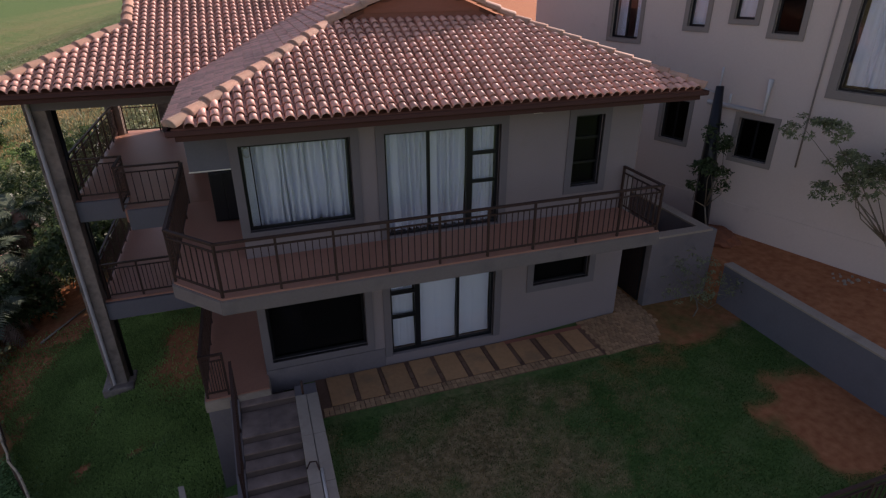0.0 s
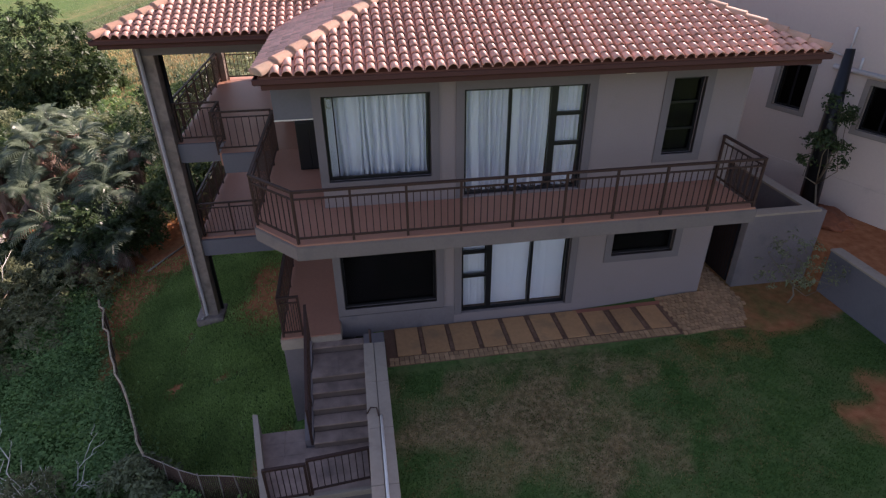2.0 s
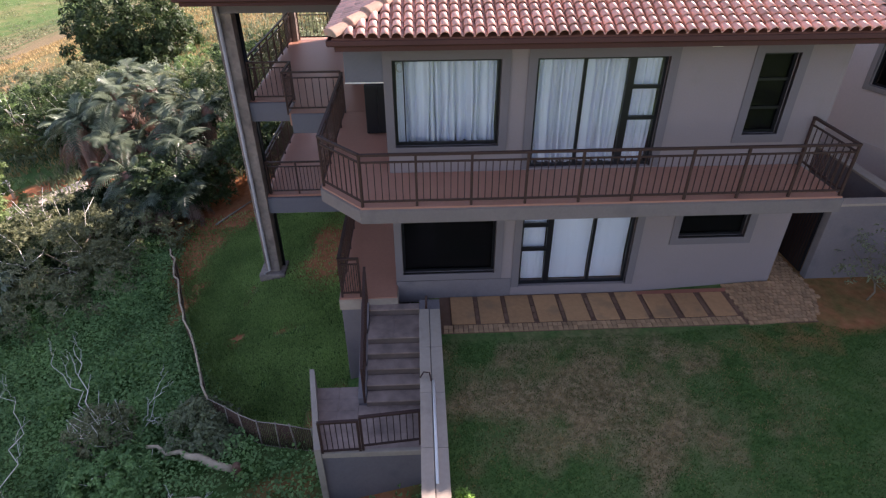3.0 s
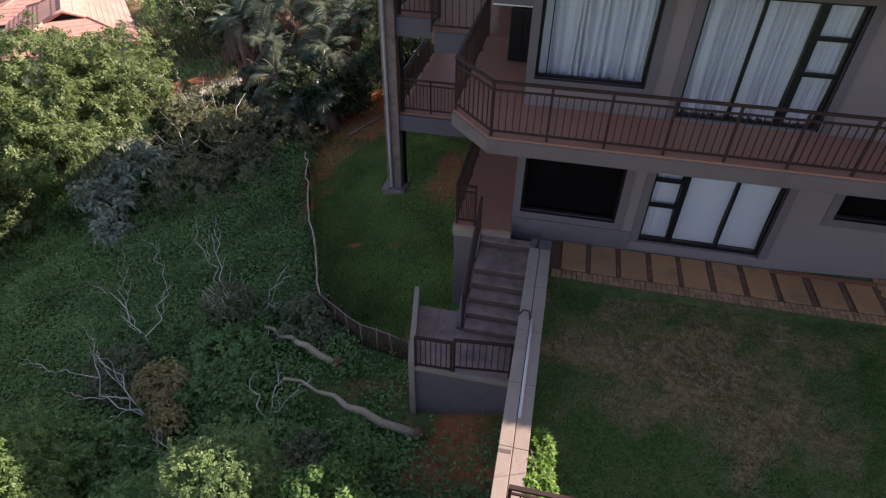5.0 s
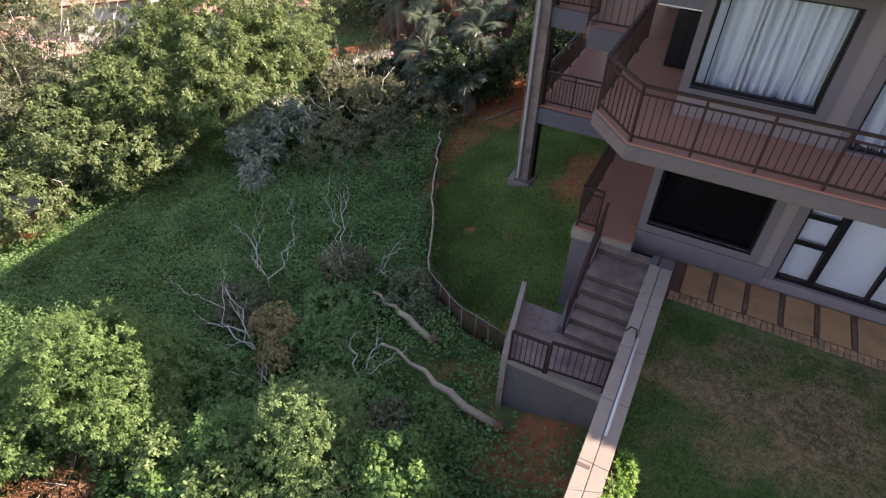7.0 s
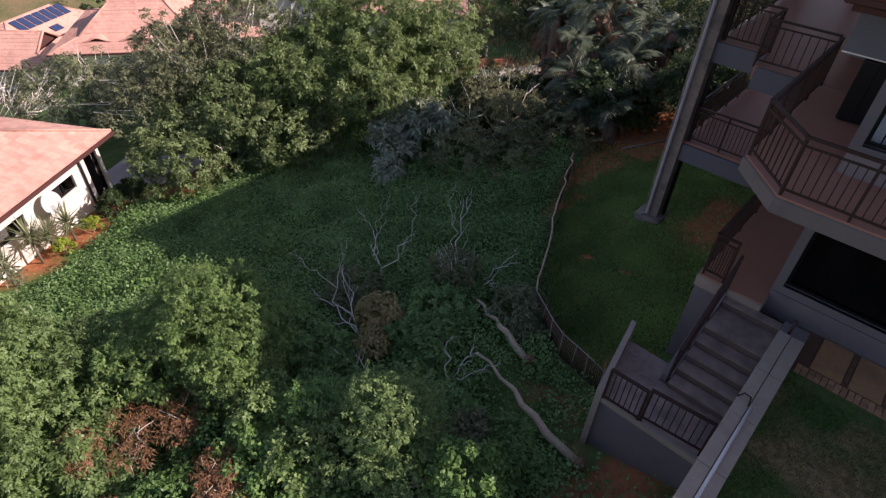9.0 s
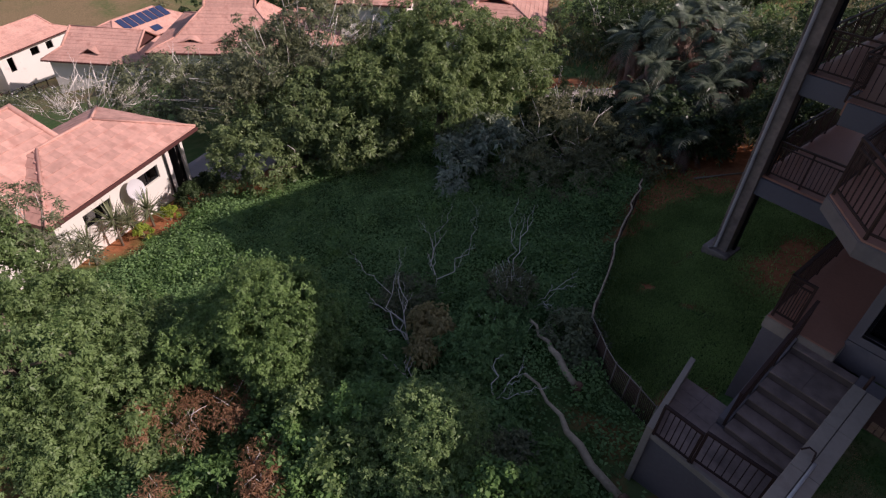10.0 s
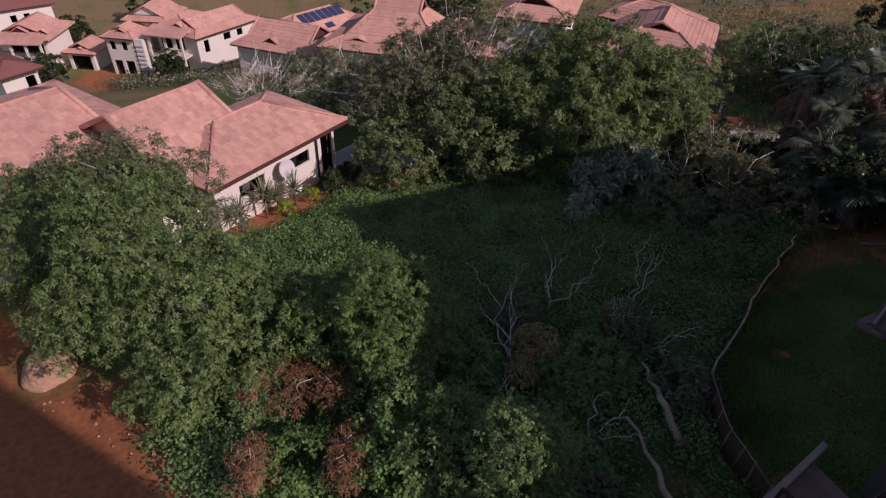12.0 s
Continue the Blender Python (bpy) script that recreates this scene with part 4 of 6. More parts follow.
# ---- garden walls and paving ----
tagged(box("wall_end", 2.052, 2.49, -1.03, -0.43, -1.2, 0.10, M["base"], None, "blue-grey block where the garden wall meets the house"), category="wall", kind="structure")
WALL = tagged(box("garden_wall", 2.08, 2.46, -6.75, -1.03, -3.2, 0.26, M["base"], None, "blue-grey retaining wall beside the stairs"), category="wall", kind="structure")
for a, b, z in ((2.05, 2.252, 0.33), (2.262, 2.48, 0.322)):
    for i in range(5):
        box("coping", a, b, -6.75 + 1.144 * i + 0.003, -6.75 + 1.144 * (i + 1) - 0.003, 0.26, z, M["coping"], WALL, "", 0.01)
tubes("conduit", [([(2.29, -3.05, 0.33), (2.29, -4.0, 0.335), (2.29, -5.1, 0.33)], [0.026] * 3)], M["pvc"], WALL, "pale conduit along the coping")
tubes("rail_end", [([(2.05, -3.0, 0.36), (2.12, -2.92, 0.42), (2.22, -2.94, 0.42), (2.25, -3.1, 0.38)], [0.015] * 4)], M["steel"], WALL, "curled steel rail end")
tubes("pipe_stub", [([(2.20, -0.98, 0.2), (2.20, -0.98, 0.62)], [0.025, 0.025])], M["steel"], WALL, "short dark pipe stub")
# Thin dark strip on the coping that paints in the dark of a gap.
box("joint_strip", 2.055, 2.236, -5.72, -5.66, 0.331, 0.334, M["riser"], WALL, "dark strip laid on for the shade in an open gap", 0)
tagged(box("front_garden_wall", 2.08, 13.2, -6.80, -6.60, -3.4, 0.12, M["base"], None, "low plastered wall under the front railing"), category="wall", kind="structure")
railing("railing", "brown steel railing at the lawn's edge", [(2.28, -6.68), (13.0, -6.68)], 0.12, 1.08, 1.1)
RET = tagged(box("boundary_wall", 12.86, 13.08, -6.62, -0.42, -0.4, 1.10, M["blue"], None, "blue-grey boundary retaining wall"), category="wall", kind="structure")
box("coping", 12.83, 13.11, -6.62, -0.42, 1.10, 1.15, M["coping"], RET, "pale concrete coping")
GW = tagged(box("gate_wall", 10.92, 12.86, 0.05, 0.25, -0.2, 1.90, M["base"], None, "blue-grey plastered yard wall beside the gate"), category="wall", kind="structure")
box("coping", 10.89, 12.68, 0.01, 0.29, 1.90, 1.96, M["coping"], GW, "concrete coping")
box("return_wall", 12.44, 12.64, 0.252, 5.5, -0.2, 1.90, M["base"], GW)
box("coping", 12.40, 12.68, 0.292, 5.5, 1.90, 1.96, M["coping"], GW)
# Dark sheet over the grass; its colour stands for the passage's shade.
tagged(box("yard_paving", 10.03, 12.43, 1.30, 5.4, -0.1, 0.02, M["riser"], None, "dark floor sheet put in for the unlit passage behind the gate", 0.004), category="paving", kind="structure")
GATE = thing("gate", "dark steel yard gate standing open against the wall's end", "gate")
GATE_M = pose(10.90, 0.26, 0, 0, 0, 90)
bm = bmesh.new()
for b in frame_boxes(0.0, 0.92, 0.06, 1.86, 0.045, -0.02, 0.02):
    add_box(bm, *b, 0, GATE_M)
part("gate_frame", bm, M["black"], GATE)
box("gate_panel", 0.045, 0.875, -0.004, 0.006, 0.105, 1.815, M["black"], GATE, "", 0, GATE_M)
for k in range(9):
    box("bar", 0.08 + 0.088 * k, 0.10 + 0.088 * k, 0.006, 0.02, 0.10, 1.82, M["steel"], GATE, "", 0, GATE_M)

def path_m(x):
    """Sets a piece of the path on the lawn's level."""
    return Matrix.Translation((0, -1.1 * lawn_z(x), lawn_z(x)))


def path_strip(name, x0, x1, y0, y1, top, mat, parent, label=""):
    """A thin sheet of paving along the wall that follows the lawn's level."""
    xs = [x0 + (x1 - x0) * i / 16 for i in range(17)]
    verts = [path_m(x) @ Vector((x, y, z)) for x in xs for y, z in ((y0, -0.06), (y0, top), (y1, top), (y1, -0.06))]
    faces = [(4 * i + k, 4 * i + 4 + k, 4 * i + 4 + (k + 1) % 4, 4 * i + (k + 1) % 4) for i in range(16) for k in range(4)]
    faces += [(3, 2, 1, 0), (64, 65, 66, 67)]
    return solid(name, verts, faces, mat, parent, label)


PATH_BED = tagged(path_strip("path", 2.50, 10.35, -1.46, -0.22, 0.012, M["brick"], None, "garden path of sandstone slabs and brick strips"), category="path", kind="structure")
path_strip("apron", 6.91, 10.03, -0.34, -0.22, 0.022, M["gable"], PATH_BED, "red-brown painted apron along the wall")
rng = random.Random(11)
px = 2.74
while px < 8.4:
    w = 0.505
    y1 = -0.26 if px < 6.8 else -0.36
    box("paving_slab", px + rng.uniform(-0.015, 0.015), px + w + rng.uniform(-0.015, 0.015), -1.19, y1, 0.012, 0.034 + rng.uniform(0, 0.008), M["stone"], PATH_BED, "", 0.014, path_m(px + w / 2))
    for k in range(3):
        box("brick", px + w + 0.022, px + w + 0.093, -1.08 + 0.225 * k, -0.87 + 0.225 * k, 0.008, 0.022 + rng.uniform(0, 0.006), M["brick"], PATH_BED, "", 0.006, path_m(px + w))
    px += w + 0.115
bm = bmesh.new()
for i in range(60):
    for j in range(2):
        x = 2.56 + i * 0.105
        if x < 8.85:
            add_box(bm, x, x + 0.092 + rng.uniform(-0.01, 0.006), -1.45 + 0.115 * j, -1.345 + 0.115 * j, 0.0, 0.03 + rng.uniform(0, 0.01), 0, path_m(x))
for i in range(20):
    for j in range(24):
        x = 8.92 + i * 0.095 + (j % 2) * 0.04
        if (j > 12 and x < 10.06) or x > 10.86 or (j < 9 and x > 10.30 + 0.07 * j):
            continue
        add_box(bm, x, x + 0.082 + rng.uniform(-0.01, 0.006), -1.44 + 0.108 * j, -1.345 + 0.108 * j, 0.0, 0.03 + rng.uniform(0, 0.014), 0, Matrix.Translation((0, 0, lawn_z(x))))
tagged(part("cobbles", bm, M["cobble"], PATH_BED, "small sandstone cobbles"), kind="stuff")

# ---- the neighbouring building ----
NU, NN = Vector((0.3225, -0.9466, 0)), Vector((-0.9466, -0.3225, 0))
NM = Matrix.Translation((14.32, 2.15, 0)) @ Matrix((NU, -NN, Vector((0, 0, 1)))).transposed().to_4x4()
NB = thing("neighbour_building", "tall cream plastered apartment building with taupe window bands", "building")
NW = dict(a=(-4.05, -3.05, 5.98, 7.5), b=(-1.50, -0.98, 6.45, 7.5), c=(-0.22, 0.32, 6.70, 7.5), d=(0.82, 1.45, 6.42, 7.6), e=(2.57, 5.2, 5.28, 7.7),
          f=(0.50, 1.42, 3.20, 4.28), g=(-1.82, -1.00, 3.28, 4.45))
wall_panel("wall", -7.3, 9.0, 0.4, 8.75, 0.3, list(NW.values()), M["neighbour"], NM, NB)
wall_panel("wall", 0, 9.0, 0.4, 8.75, 0.3, [], M["neighbour"], NM @ pose(-7.3, 9.3, 0, 0, 0, -90), NB)
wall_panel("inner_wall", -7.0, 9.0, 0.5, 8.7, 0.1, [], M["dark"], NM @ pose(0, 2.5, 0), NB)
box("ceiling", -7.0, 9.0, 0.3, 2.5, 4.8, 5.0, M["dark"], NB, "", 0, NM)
box("roof", -7.9, 0.98, -0.6, 9.5, 8.75, 8.92, M["farroof2"], NB, "", 0.02, NM)
# Unseen block added on top to throw shade across the red soil.
box("upper_storeys", 1.0, 9.0, 0.0, 9.3, 8.76, 17.2, M["neighbour"], NB, "plain unseen block added to shade the red soil", 0.02, NM)
for k, h in NW.items():
    window("window", NB, NM, *h, posts=(((h[0] + h[1]) / 2, 0.05),) if h[1] - h[0] > 0.8 else (), label="window with a taupe plaster band",
           surround=0.13 if k != "e" else 0.2, band=M["taupe"], glass=M["glass"] if k in "abce" else M["darkglass"], metal=M["black"])
box("plinth", -7.3, 9.0, -0.03, -0.003, 0.9, 1.9, M["neighbour"], NB, "", 0.004, NM)
curtain("curtain", NM, 2.66, 3.75, 5.38, 7.68, 0.34, 8, 0.08, "white curtain in the neighbour's window", 21)
# Flat pale sheets added to give windows b and c their frosted, sky-grey look.
curtain("blind", NM, -1.48, -1.0, 6.42, 7.48, 0.2, 3, 0.006, "pale sheet that stands for the neighbour's frosted glass", 24)
curtain("blind", NM, -0.20, 0.30, 6.68, 7.48, 0.2, 3, 0.006, "pale sheet that stands for the neighbour's frosted glass", 25)
curtain("curtain", NM, -4.02, -3.72, 5.98, 7.48, 0.34, 2, 0.04, "white curtain drawn aside", 22)
curtain("curtain", NM, -3.4, -3.08, 5.98, 7.48, 0.34, 2, 0.04, "white curtain drawn aside", 23)
pipes = [([(-0.45, -0.07, 4.56), (1.10, -0.07, 4.50), (1.10, -0.07, 5.35)], [0.062] * 3), ([(-0.9, -0.06, 4.95), (-0.2, -0.06, 4.80), (-0.2, -0.06, 5.5)], [0.03] * 3), ([(0.15, -0.06, 4.55), (0.15, -0.06, 4.85)], [0.03] * 2)]
tubes("waste_pipe", [([NM @ Vector(p) for p in pts], r) for pts, r in pipes], M["pvc"], NB, "white plastic waste pipes")
tubes("downpipe", [([NM @ Vector((2.16, -0.03, 8.6)), NM @ Vector((2.16, -0.03, 3.3))], [0.02, 0.02])], M["taupe"], NB, "thin painted conduit")
POLE = thing("pole", "dark leaning timber pole overgrown by a creeper", "pole")
tubes("shaft", [([(13.75, 1.55, 0.9), (13.78, 1.75, 3.0), (13.80, 1.90, 5.1)], [0.24, 0.21, 0.10])], M["black"], POLE)

# ---- houses down the slope ----


def lay_flat_tiles(c, m, verts, faces, w=0.30, h=0.36):
    """Flat lapped tiles in rows over one roof face c (two low corners, two high ones), each with a raised lower edge."""
    rng = random.Random(int(c[0].x * 100 + c[1].x * 10))
    n = max(2, int(((c[3] + c[2]) / 2 - (c[0] + c[1]) / 2).length / h))
    along = (c[1] - c[0]).normalized()
    face_up = (c[3] + c[2]) / 2 - (c[0] + c[1]) / 2
    normal = along.cross(face_up).normalized()
    rise = (face_up - along * face_up.dot(along)) / n
    for g in range(n):
        s, d = c[0].lerp(c[3], (g + 0.5) / n), c[1].lerp(c[2], (g + 0.5) / n)
        span = (d - s).length
        if span < w:
            continue
        count = int(span / w)
        for i in range(count):
            p = s + along * (span / count) * i - rise * 0.5
            q = p + along * (span / count - 0.006)
            lip = normal * rng.uniform(0.014, 0.026)
            tilt = normal * 0.006
            t = len(verts)
            verts += [m @ v for v in (p + lip, q + lip, q + rise + tilt, p + rise + tilt, p - normal * 0.01, q - normal * 0.01)]
            faces += [(t, t + 1, t + 2, t + 3), (t + 4, t + 5, t + 1, t)]


def hip_house(name, label, a, b, depth, eave, pitch=0.4, base=None, roof=None, wall=None, holes=(), side_holes=(), over=0.5, vents=(), category="house", rings=(), gablet=None, infill=None, tiled=False, along=False):
    """A plastered house with a hipped tile roof; a and b are the ends of the eaves that face the garden, left and right.
    rings: (inset, rise) steps of a roof that steepens upwards; gablet: inset at which small upright gables cut off the hips."""
    root = thing(name, label, category, "houses in the distance")
    a, b = Vector((*a, 0)), Vector((*b, 0))
    w = (b - a).length
    u = (b - a).normalized()
    m = Matrix.Translation(a) @ Matrix((u, Vector((-u.y, u.x, 0)), Vector((0, 0, 1)))).transposed().to_4x4()
    base = base if base is not None else min(lot_z(*(m @ Vector((x, y, 0))).xy) for x in (0, w) for y in (0, depth)) - 0.5
    wall, tiles = wall or M["white"], roof or M["farroof"]
    long, short, rm = (w, depth, m) if along or w >= depth else (depth, w, m @ pose(w, 0, 0, 0, 0, 90))
    half = short / 2
    steps = [(0, 0)] + list(rings)
    if gablet:
        steps.append((gablet, steps[-1][1] + (gablet - steps[-1][0]) * pitch))
    k, rise = steps[-1]
    r = eave + rise + (half - k) * pitch
    e = k if gablet else half
    quads_, caps = [], []
    for (i0, h0), (i1, h1) in zip(steps, steps[1:]):
        lo = [Vector(c) for c in ((i0, i0, eave + h0), (long - i0, i0, eave + h0), (long - i0, short - i0, eave + h0), (i0, short - i0, eave + h0))]
        hi = [Vector(c) for c in ((i1, i1, eave + h1), (long - i1, i1, eave + h1), (long - i1, short - i1, eave + h1), (i1, short - i1, eave + h1))]
        for q in range(4):
            quads_.append((lo[q], lo[(q + 1) % 4], hi[(q + 1) % 4], hi[q]))
            caps.append((lo[q], hi[q]))
    lo = [Vector(c) for c in ((k, k, eave + rise), (long - k, k, eave + rise), (long - k, short - k, eave + rise), (k, short - k, eave + rise))]
    r0, r1 = Vector((e, half, r)), Vector((long - e, half, r))
    quads_ += [(lo[0], lo[1], r1, r0), (lo[2], lo[3], r0, r1)]
    caps += [(lo[0], r0), (lo[3], r0), (lo[1], r1), (lo[2], r1)]
    ends = [(lo[1], lo[2], r1), (lo[3], lo[0], r0)]
    if not gablet:
        quads_ += [(p, q, t, t) for p, q, t in ends]
    caps.append((r0, r1))
    verts, faces = [], []
    for q in quads_:
        t = len(verts)
        verts += [rm @ v for v in q]
        faces.append((t, t + 1, t + 2) if q[2] == q[3] else (t, t + 1, t + 2, t + 3))
    t = len(verts)
    for dz in (0, 0.16):
        verts += [rm @ Vector((x, y, eave - dz)) for x, y in ((0, 0), (long, 0), (long, short), (0, short))]
    faces += [(t + q, t + 4 + q, t + 4 + (q + 1) % 4, t + (q + 1) % 4) for q in range(4)] + [(t + 4, t + 7, t + 6, t + 5)]
    rf = solid("roof", verts, faces, tiles, root, "faded terracotta tile roof")
    # courses of tiles and ridge cappings
    course_v, course_f = [], []
    for c in quads_:
        low, high = (c[0], c[1]), (c[3], c[2])
        n = max(2, int((high[0] - low[0]).length / 0.42))
        for g in range(1, n):
            s, d = low[0].lerp(high[0], g / n), low[1].lerp(high[1], g / n)
            up = Vector((0, 0, 0.020))
            out = (low[0] - high[0]).lerp(low[1] - high[1], 0.5).normalized() * 0.04
            if tiled:
                break
            t = len(course_v)
            course_v += [rm @ (s + up * 1.4), rm @ (d + up * 1.4), rm @ (d + out + up * 0.9), rm @ (s + out + up * 0.9), rm @ (d + out - up * 0.6), rm @ (s + out - up * 0.6)]
            course_f += [(t, t + 1, t + 2, t + 3), (t + 3, t + 2, t + 4, t + 5)]
        if tiled:
            lay_flat_tiles(c, rm, course_v, course_f)
    tagged(solid("tile_course", course_v, course_f, tiles, rf), kind="stuff")
    lift = Vector((0, 0, 0.02))
    for p, q in caps:
        if (p - q).length > 0.2:
            tubes("ridge_capping", [([rm @ (p + lift), rm @ (q + lift)], [0.06, 0.06])], tiles, rf, "", 6)
    if gablet:
        for (p, q, t), sx in zip(ends, (1, -1)):
            inn = Vector((-0.25 * sx, 0, 0))
            solid("gablet", [rm @ (v + inn) for v in (p, q, t)], [(0, 1, 2)], infill or M["fascia"], rf, "gablet under the ridge's end")
            tubes("verge", [([rm @ (p + lift), rm @ (t + lift), rm @ (q + lift)], [0.12] * 3)], tiles, rf, "", 6)
    slope = rings[0][1] / rings[0][0] if rings else pitch
    for gu, gv, gw, curved in vents:
        z0 = eave + gv * slope
        arc = [Vector((gu + gw * s, gv, z0 + gw * (0.30 * (0.5 + 0.5 * math.cos(math.pi * s)) if curved else 0.62 * (1 - abs(s))))) for s in (-1, -0.75, -0.5, -0.25, 0, 0.25, 0.5, 0.75, 1)]
        solid("vent", [m @ v for v in arc], [tuple(range(9))], M["fascia"], rf, "dark roof vent")
        o = Vector((0, -0.25, 0.05))
        back = [Vector((v.x, gv + (v.z - z0) / slope + 0.02, v.z + 0.02)) for v in arc]
        solid("vent_roof", [m @ (v + o) for v in arc] + [m @ v for v in back] + [m @ (v + o - Vector((0, 0, 0.10))) for v in arc],
              [(q, q + 1, q + 10, q + 9) for q in range(8)] + [(q + 1, q, q + 18, q + 19) for q in range(8)], tiles, rf, "", True)
    wm = m @ Matrix.Translation((0, over, 0))
    wall_panel("wall", over, w - over, base, eave - 0.05, 0.25, [hh[:4] for hh in holes], wall, wm, root)
    sides = (m @ pose(over, depth - over, 0, 0, 0, -90), m @ pose(w - over, over + 0.25, 0, 0, 0, 90))
    wall_panel("wall", 0, depth - 2 * over - 0.25, base, eave - 0.05, 0.25, [hh[:4] for hh in side_holes], wall, sides[0], root)
    wall_panel("wall", 0, depth - 2 * over - 0.25, base, eave - 0.05, 0.25, [], wall, sides[1], root)
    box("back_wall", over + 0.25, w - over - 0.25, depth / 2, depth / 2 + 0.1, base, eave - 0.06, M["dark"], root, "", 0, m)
    for group, mm in ((holes, wm), (side_holes, sides[0])):
        for hh in group:
            if hh[2] > base + 0.1:
                window("window", root, mm, *hh[:4], posts=(((hh[0] + hh[1]) / 2, 0.05),) if hh[1] - hh[0] > 0.9 else (), label="dark window", surround=0, glass=M["darkglass"])
    box("gutter", 0, w, -0.10, 0.0, eave - 0.16, eave - 0.03, M["fascia"], rf, "dark gutter", 0.01, m)
    return root, m


def porch(house, m, x0, x1, z, roof_z, depth=1.3, storey=2.9):
    """A deep balcony on columns in front of a far house: slab, columns, rail and the dark room behind."""
    box("balcony_slab", x0, x1, -depth, 0.5, z - 0.2, z, M["white"], house, "", 0.01, m)
    n = max(2, int((x1 - x0) / 1.8) + 1)
    for i in range(n):
        u = x0 + 0.12 + (x1 - x0 - 0.24) * i / (n - 1)
        box("column", u - 0.13, u + 0.13, -depth, -depth + 0.26, z - storey, roof_z, M["white"], house, "", 0.01, m)
    bm = bmesh.new()
    add_box(bm, x0, x1, -depth + 0.08, -depth + 0.14, z + 0.9, z + 0.98, 0, m)
    for i in range(int((x1 - x0) / 0.22) + 1):
        add_box(bm, x0 + 0.22 * i, x0 + 0.22 * i + 0.03, -depth + 0.09, -depth + 0.12, z, z + 0.9, 0, m)
    part("railing", bm, M["steel"], house, "dark balcony railing")
    top = [(x0 - 0.3, 0.9, roof_z + 0.55), (x1 + 0.3, 0.9, roof_z + 0.55), (x1 + 0.3, -depth - 0.4, roof_z), (x0 - 0.3, -depth - 0.4, roof_z)]
    solid("porch_roof", [m @ Vector(v) for v in top] + [m @ (Vector(v) - Vector((0, 0, 0.15))) for v in top], [(3, 2, 1, 0), (4, 5, 6, 7), (0, 1, 5, 4), (1, 2, 6, 5), (2, 3, 7, 6), (3, 0, 4, 7)], M["farroof"], house, "terracotta porch roof")


LA, LB = Vector((-17.49, -10.41)), Vector((-21.72, -3.88))
LU = (LB - LA).normalized()
LV = Vector((-LU.y, LU.x))


def lpt(u, v):
    return tuple(LA + LU * u + LV * v)


house_a, lm = hip_house("bungalow", "white bungalow with a faded pink terracotta roof", lpt(0, 0), lpt(7.8, 0), 5.2, -4.0,
                        tiled=True,
                        holes=((1.66, 2.98, -5.38, -4.80), (4.42, 5.62, -5.40, -4.80), (6.4, 7.15, -6.6, -4.5)))
hip_house("bungalow", "rear wing of the white bungalow with a tall terracotta roof", lpt(-1.7, 1.0), lpt(4.9, 1.0), 7.2, -4.0, pitch=0.515, gablet=1.2, tiled=True, along=True, infill=M["farroof"])
hip_house("bungalow", "side wing of the white bungalow under a broad terracotta roof", lpt(-11.5, 4.4), lpt(2.3, 4.4), 9.8, -4.0, pitch=0.31, base=-8.5, gablet=2.0, tiled=True)
DISH = thing("satellite_dish", "white satellite dish on the bungalow wall", "satellite dish")
verts, faces = [], []
for i in range(7):
    for k in range(20):
        r, a = 0.42 * i / 6, 2 * math.pi * k / 20
        verts.append((r * math.cos(a), -0.09 * (i / 6) ** 2, r * math.sin(a)))
for i in range(6):
    for k in range(20):
        faces.append((i * 20 + k, i * 20 + (k + 1) % 20, (i + 1) * 20 + (k + 1) % 20, (i + 1) * 20 + k))
dish_m = lm @ Matrix.Translation((3.82, 0.08, -4.85)) @ Matrix.Rotation(radians(-18), 4, "X")
solid("bowl", [dish_m @ Vector(v) for v in verts], faces, M["pvc"], DISH, "", True)
tubes("arm", [([lm @ Vector((3.82, 0.5, -5.0)), lm @ Vector((3.82, 0.1, -4.9))], [0.03, 0.03]), ([dish_m @ Vector((0, 0, -0.39)), dish_m @ Vector((0, -0.45, 0))], [0.012, 0.012])], M["steel"], DISH)
tubes("downpipe", [([lm @ Vector((6.06, 0.42, -4.15)), lm @ Vector((6.06, 0.42, -6.6))], [0.05, 0.05])], M["black"], house_a, "black downpipe")

hip_house("villa", "terracotta-roofed house with curved vents under a tall stepped roof", (-51.2, 1.46), (-43.4, 12.0), 11.2, -10.8, pitch=0.86, rings=((2.0, 0.62),), gablet=4.3,
          vents=((3.6, 1.5, 1.0, 1), (6.6, 1.5, 1.25, 1), (9.6, 1.5, 1.0, 1)), holes=((6.8, 8.4, -13.0, -11.9),))
hip_house("villa", "terracotta-roofed wing beside a tall stepped roof", (-47.0, 9.0), (-42.3, 16.6), 8.0, -10.5, pitch=0.5)
hip_house("villa", "long low house with a faded roof", (-67.8, -4.8), (-60.1, 3.3), 7.8, -15.3, pitch=0.58, gablet=1.6, base=-19.6, vents=((4.9, 1.0, 0.95, 0),))
solar_h, sm = hip_house("villa", "house wing carrying solar panels on its tiled roof", (-65.4, 1.8), (-71.6, 13.2), 7.0, -15.1, pitch=0.5, base=-20.5)
SP = thing("solar_panel_array", "row of dark blue solar panels on a tiled roof", "solar panel")
for k in range(7):
    box("solar_panel", 3.6 + 0.98 * k, 4.42 + 0.98 * k, 2.0, 3.6, 0.05, 0.10, M["solar"], SP, "", 0.004, sm @ Matrix.Translation((0, 0, -15.1)) @ Matrix.Rotation(math.atan(0.5), 4, "X"))
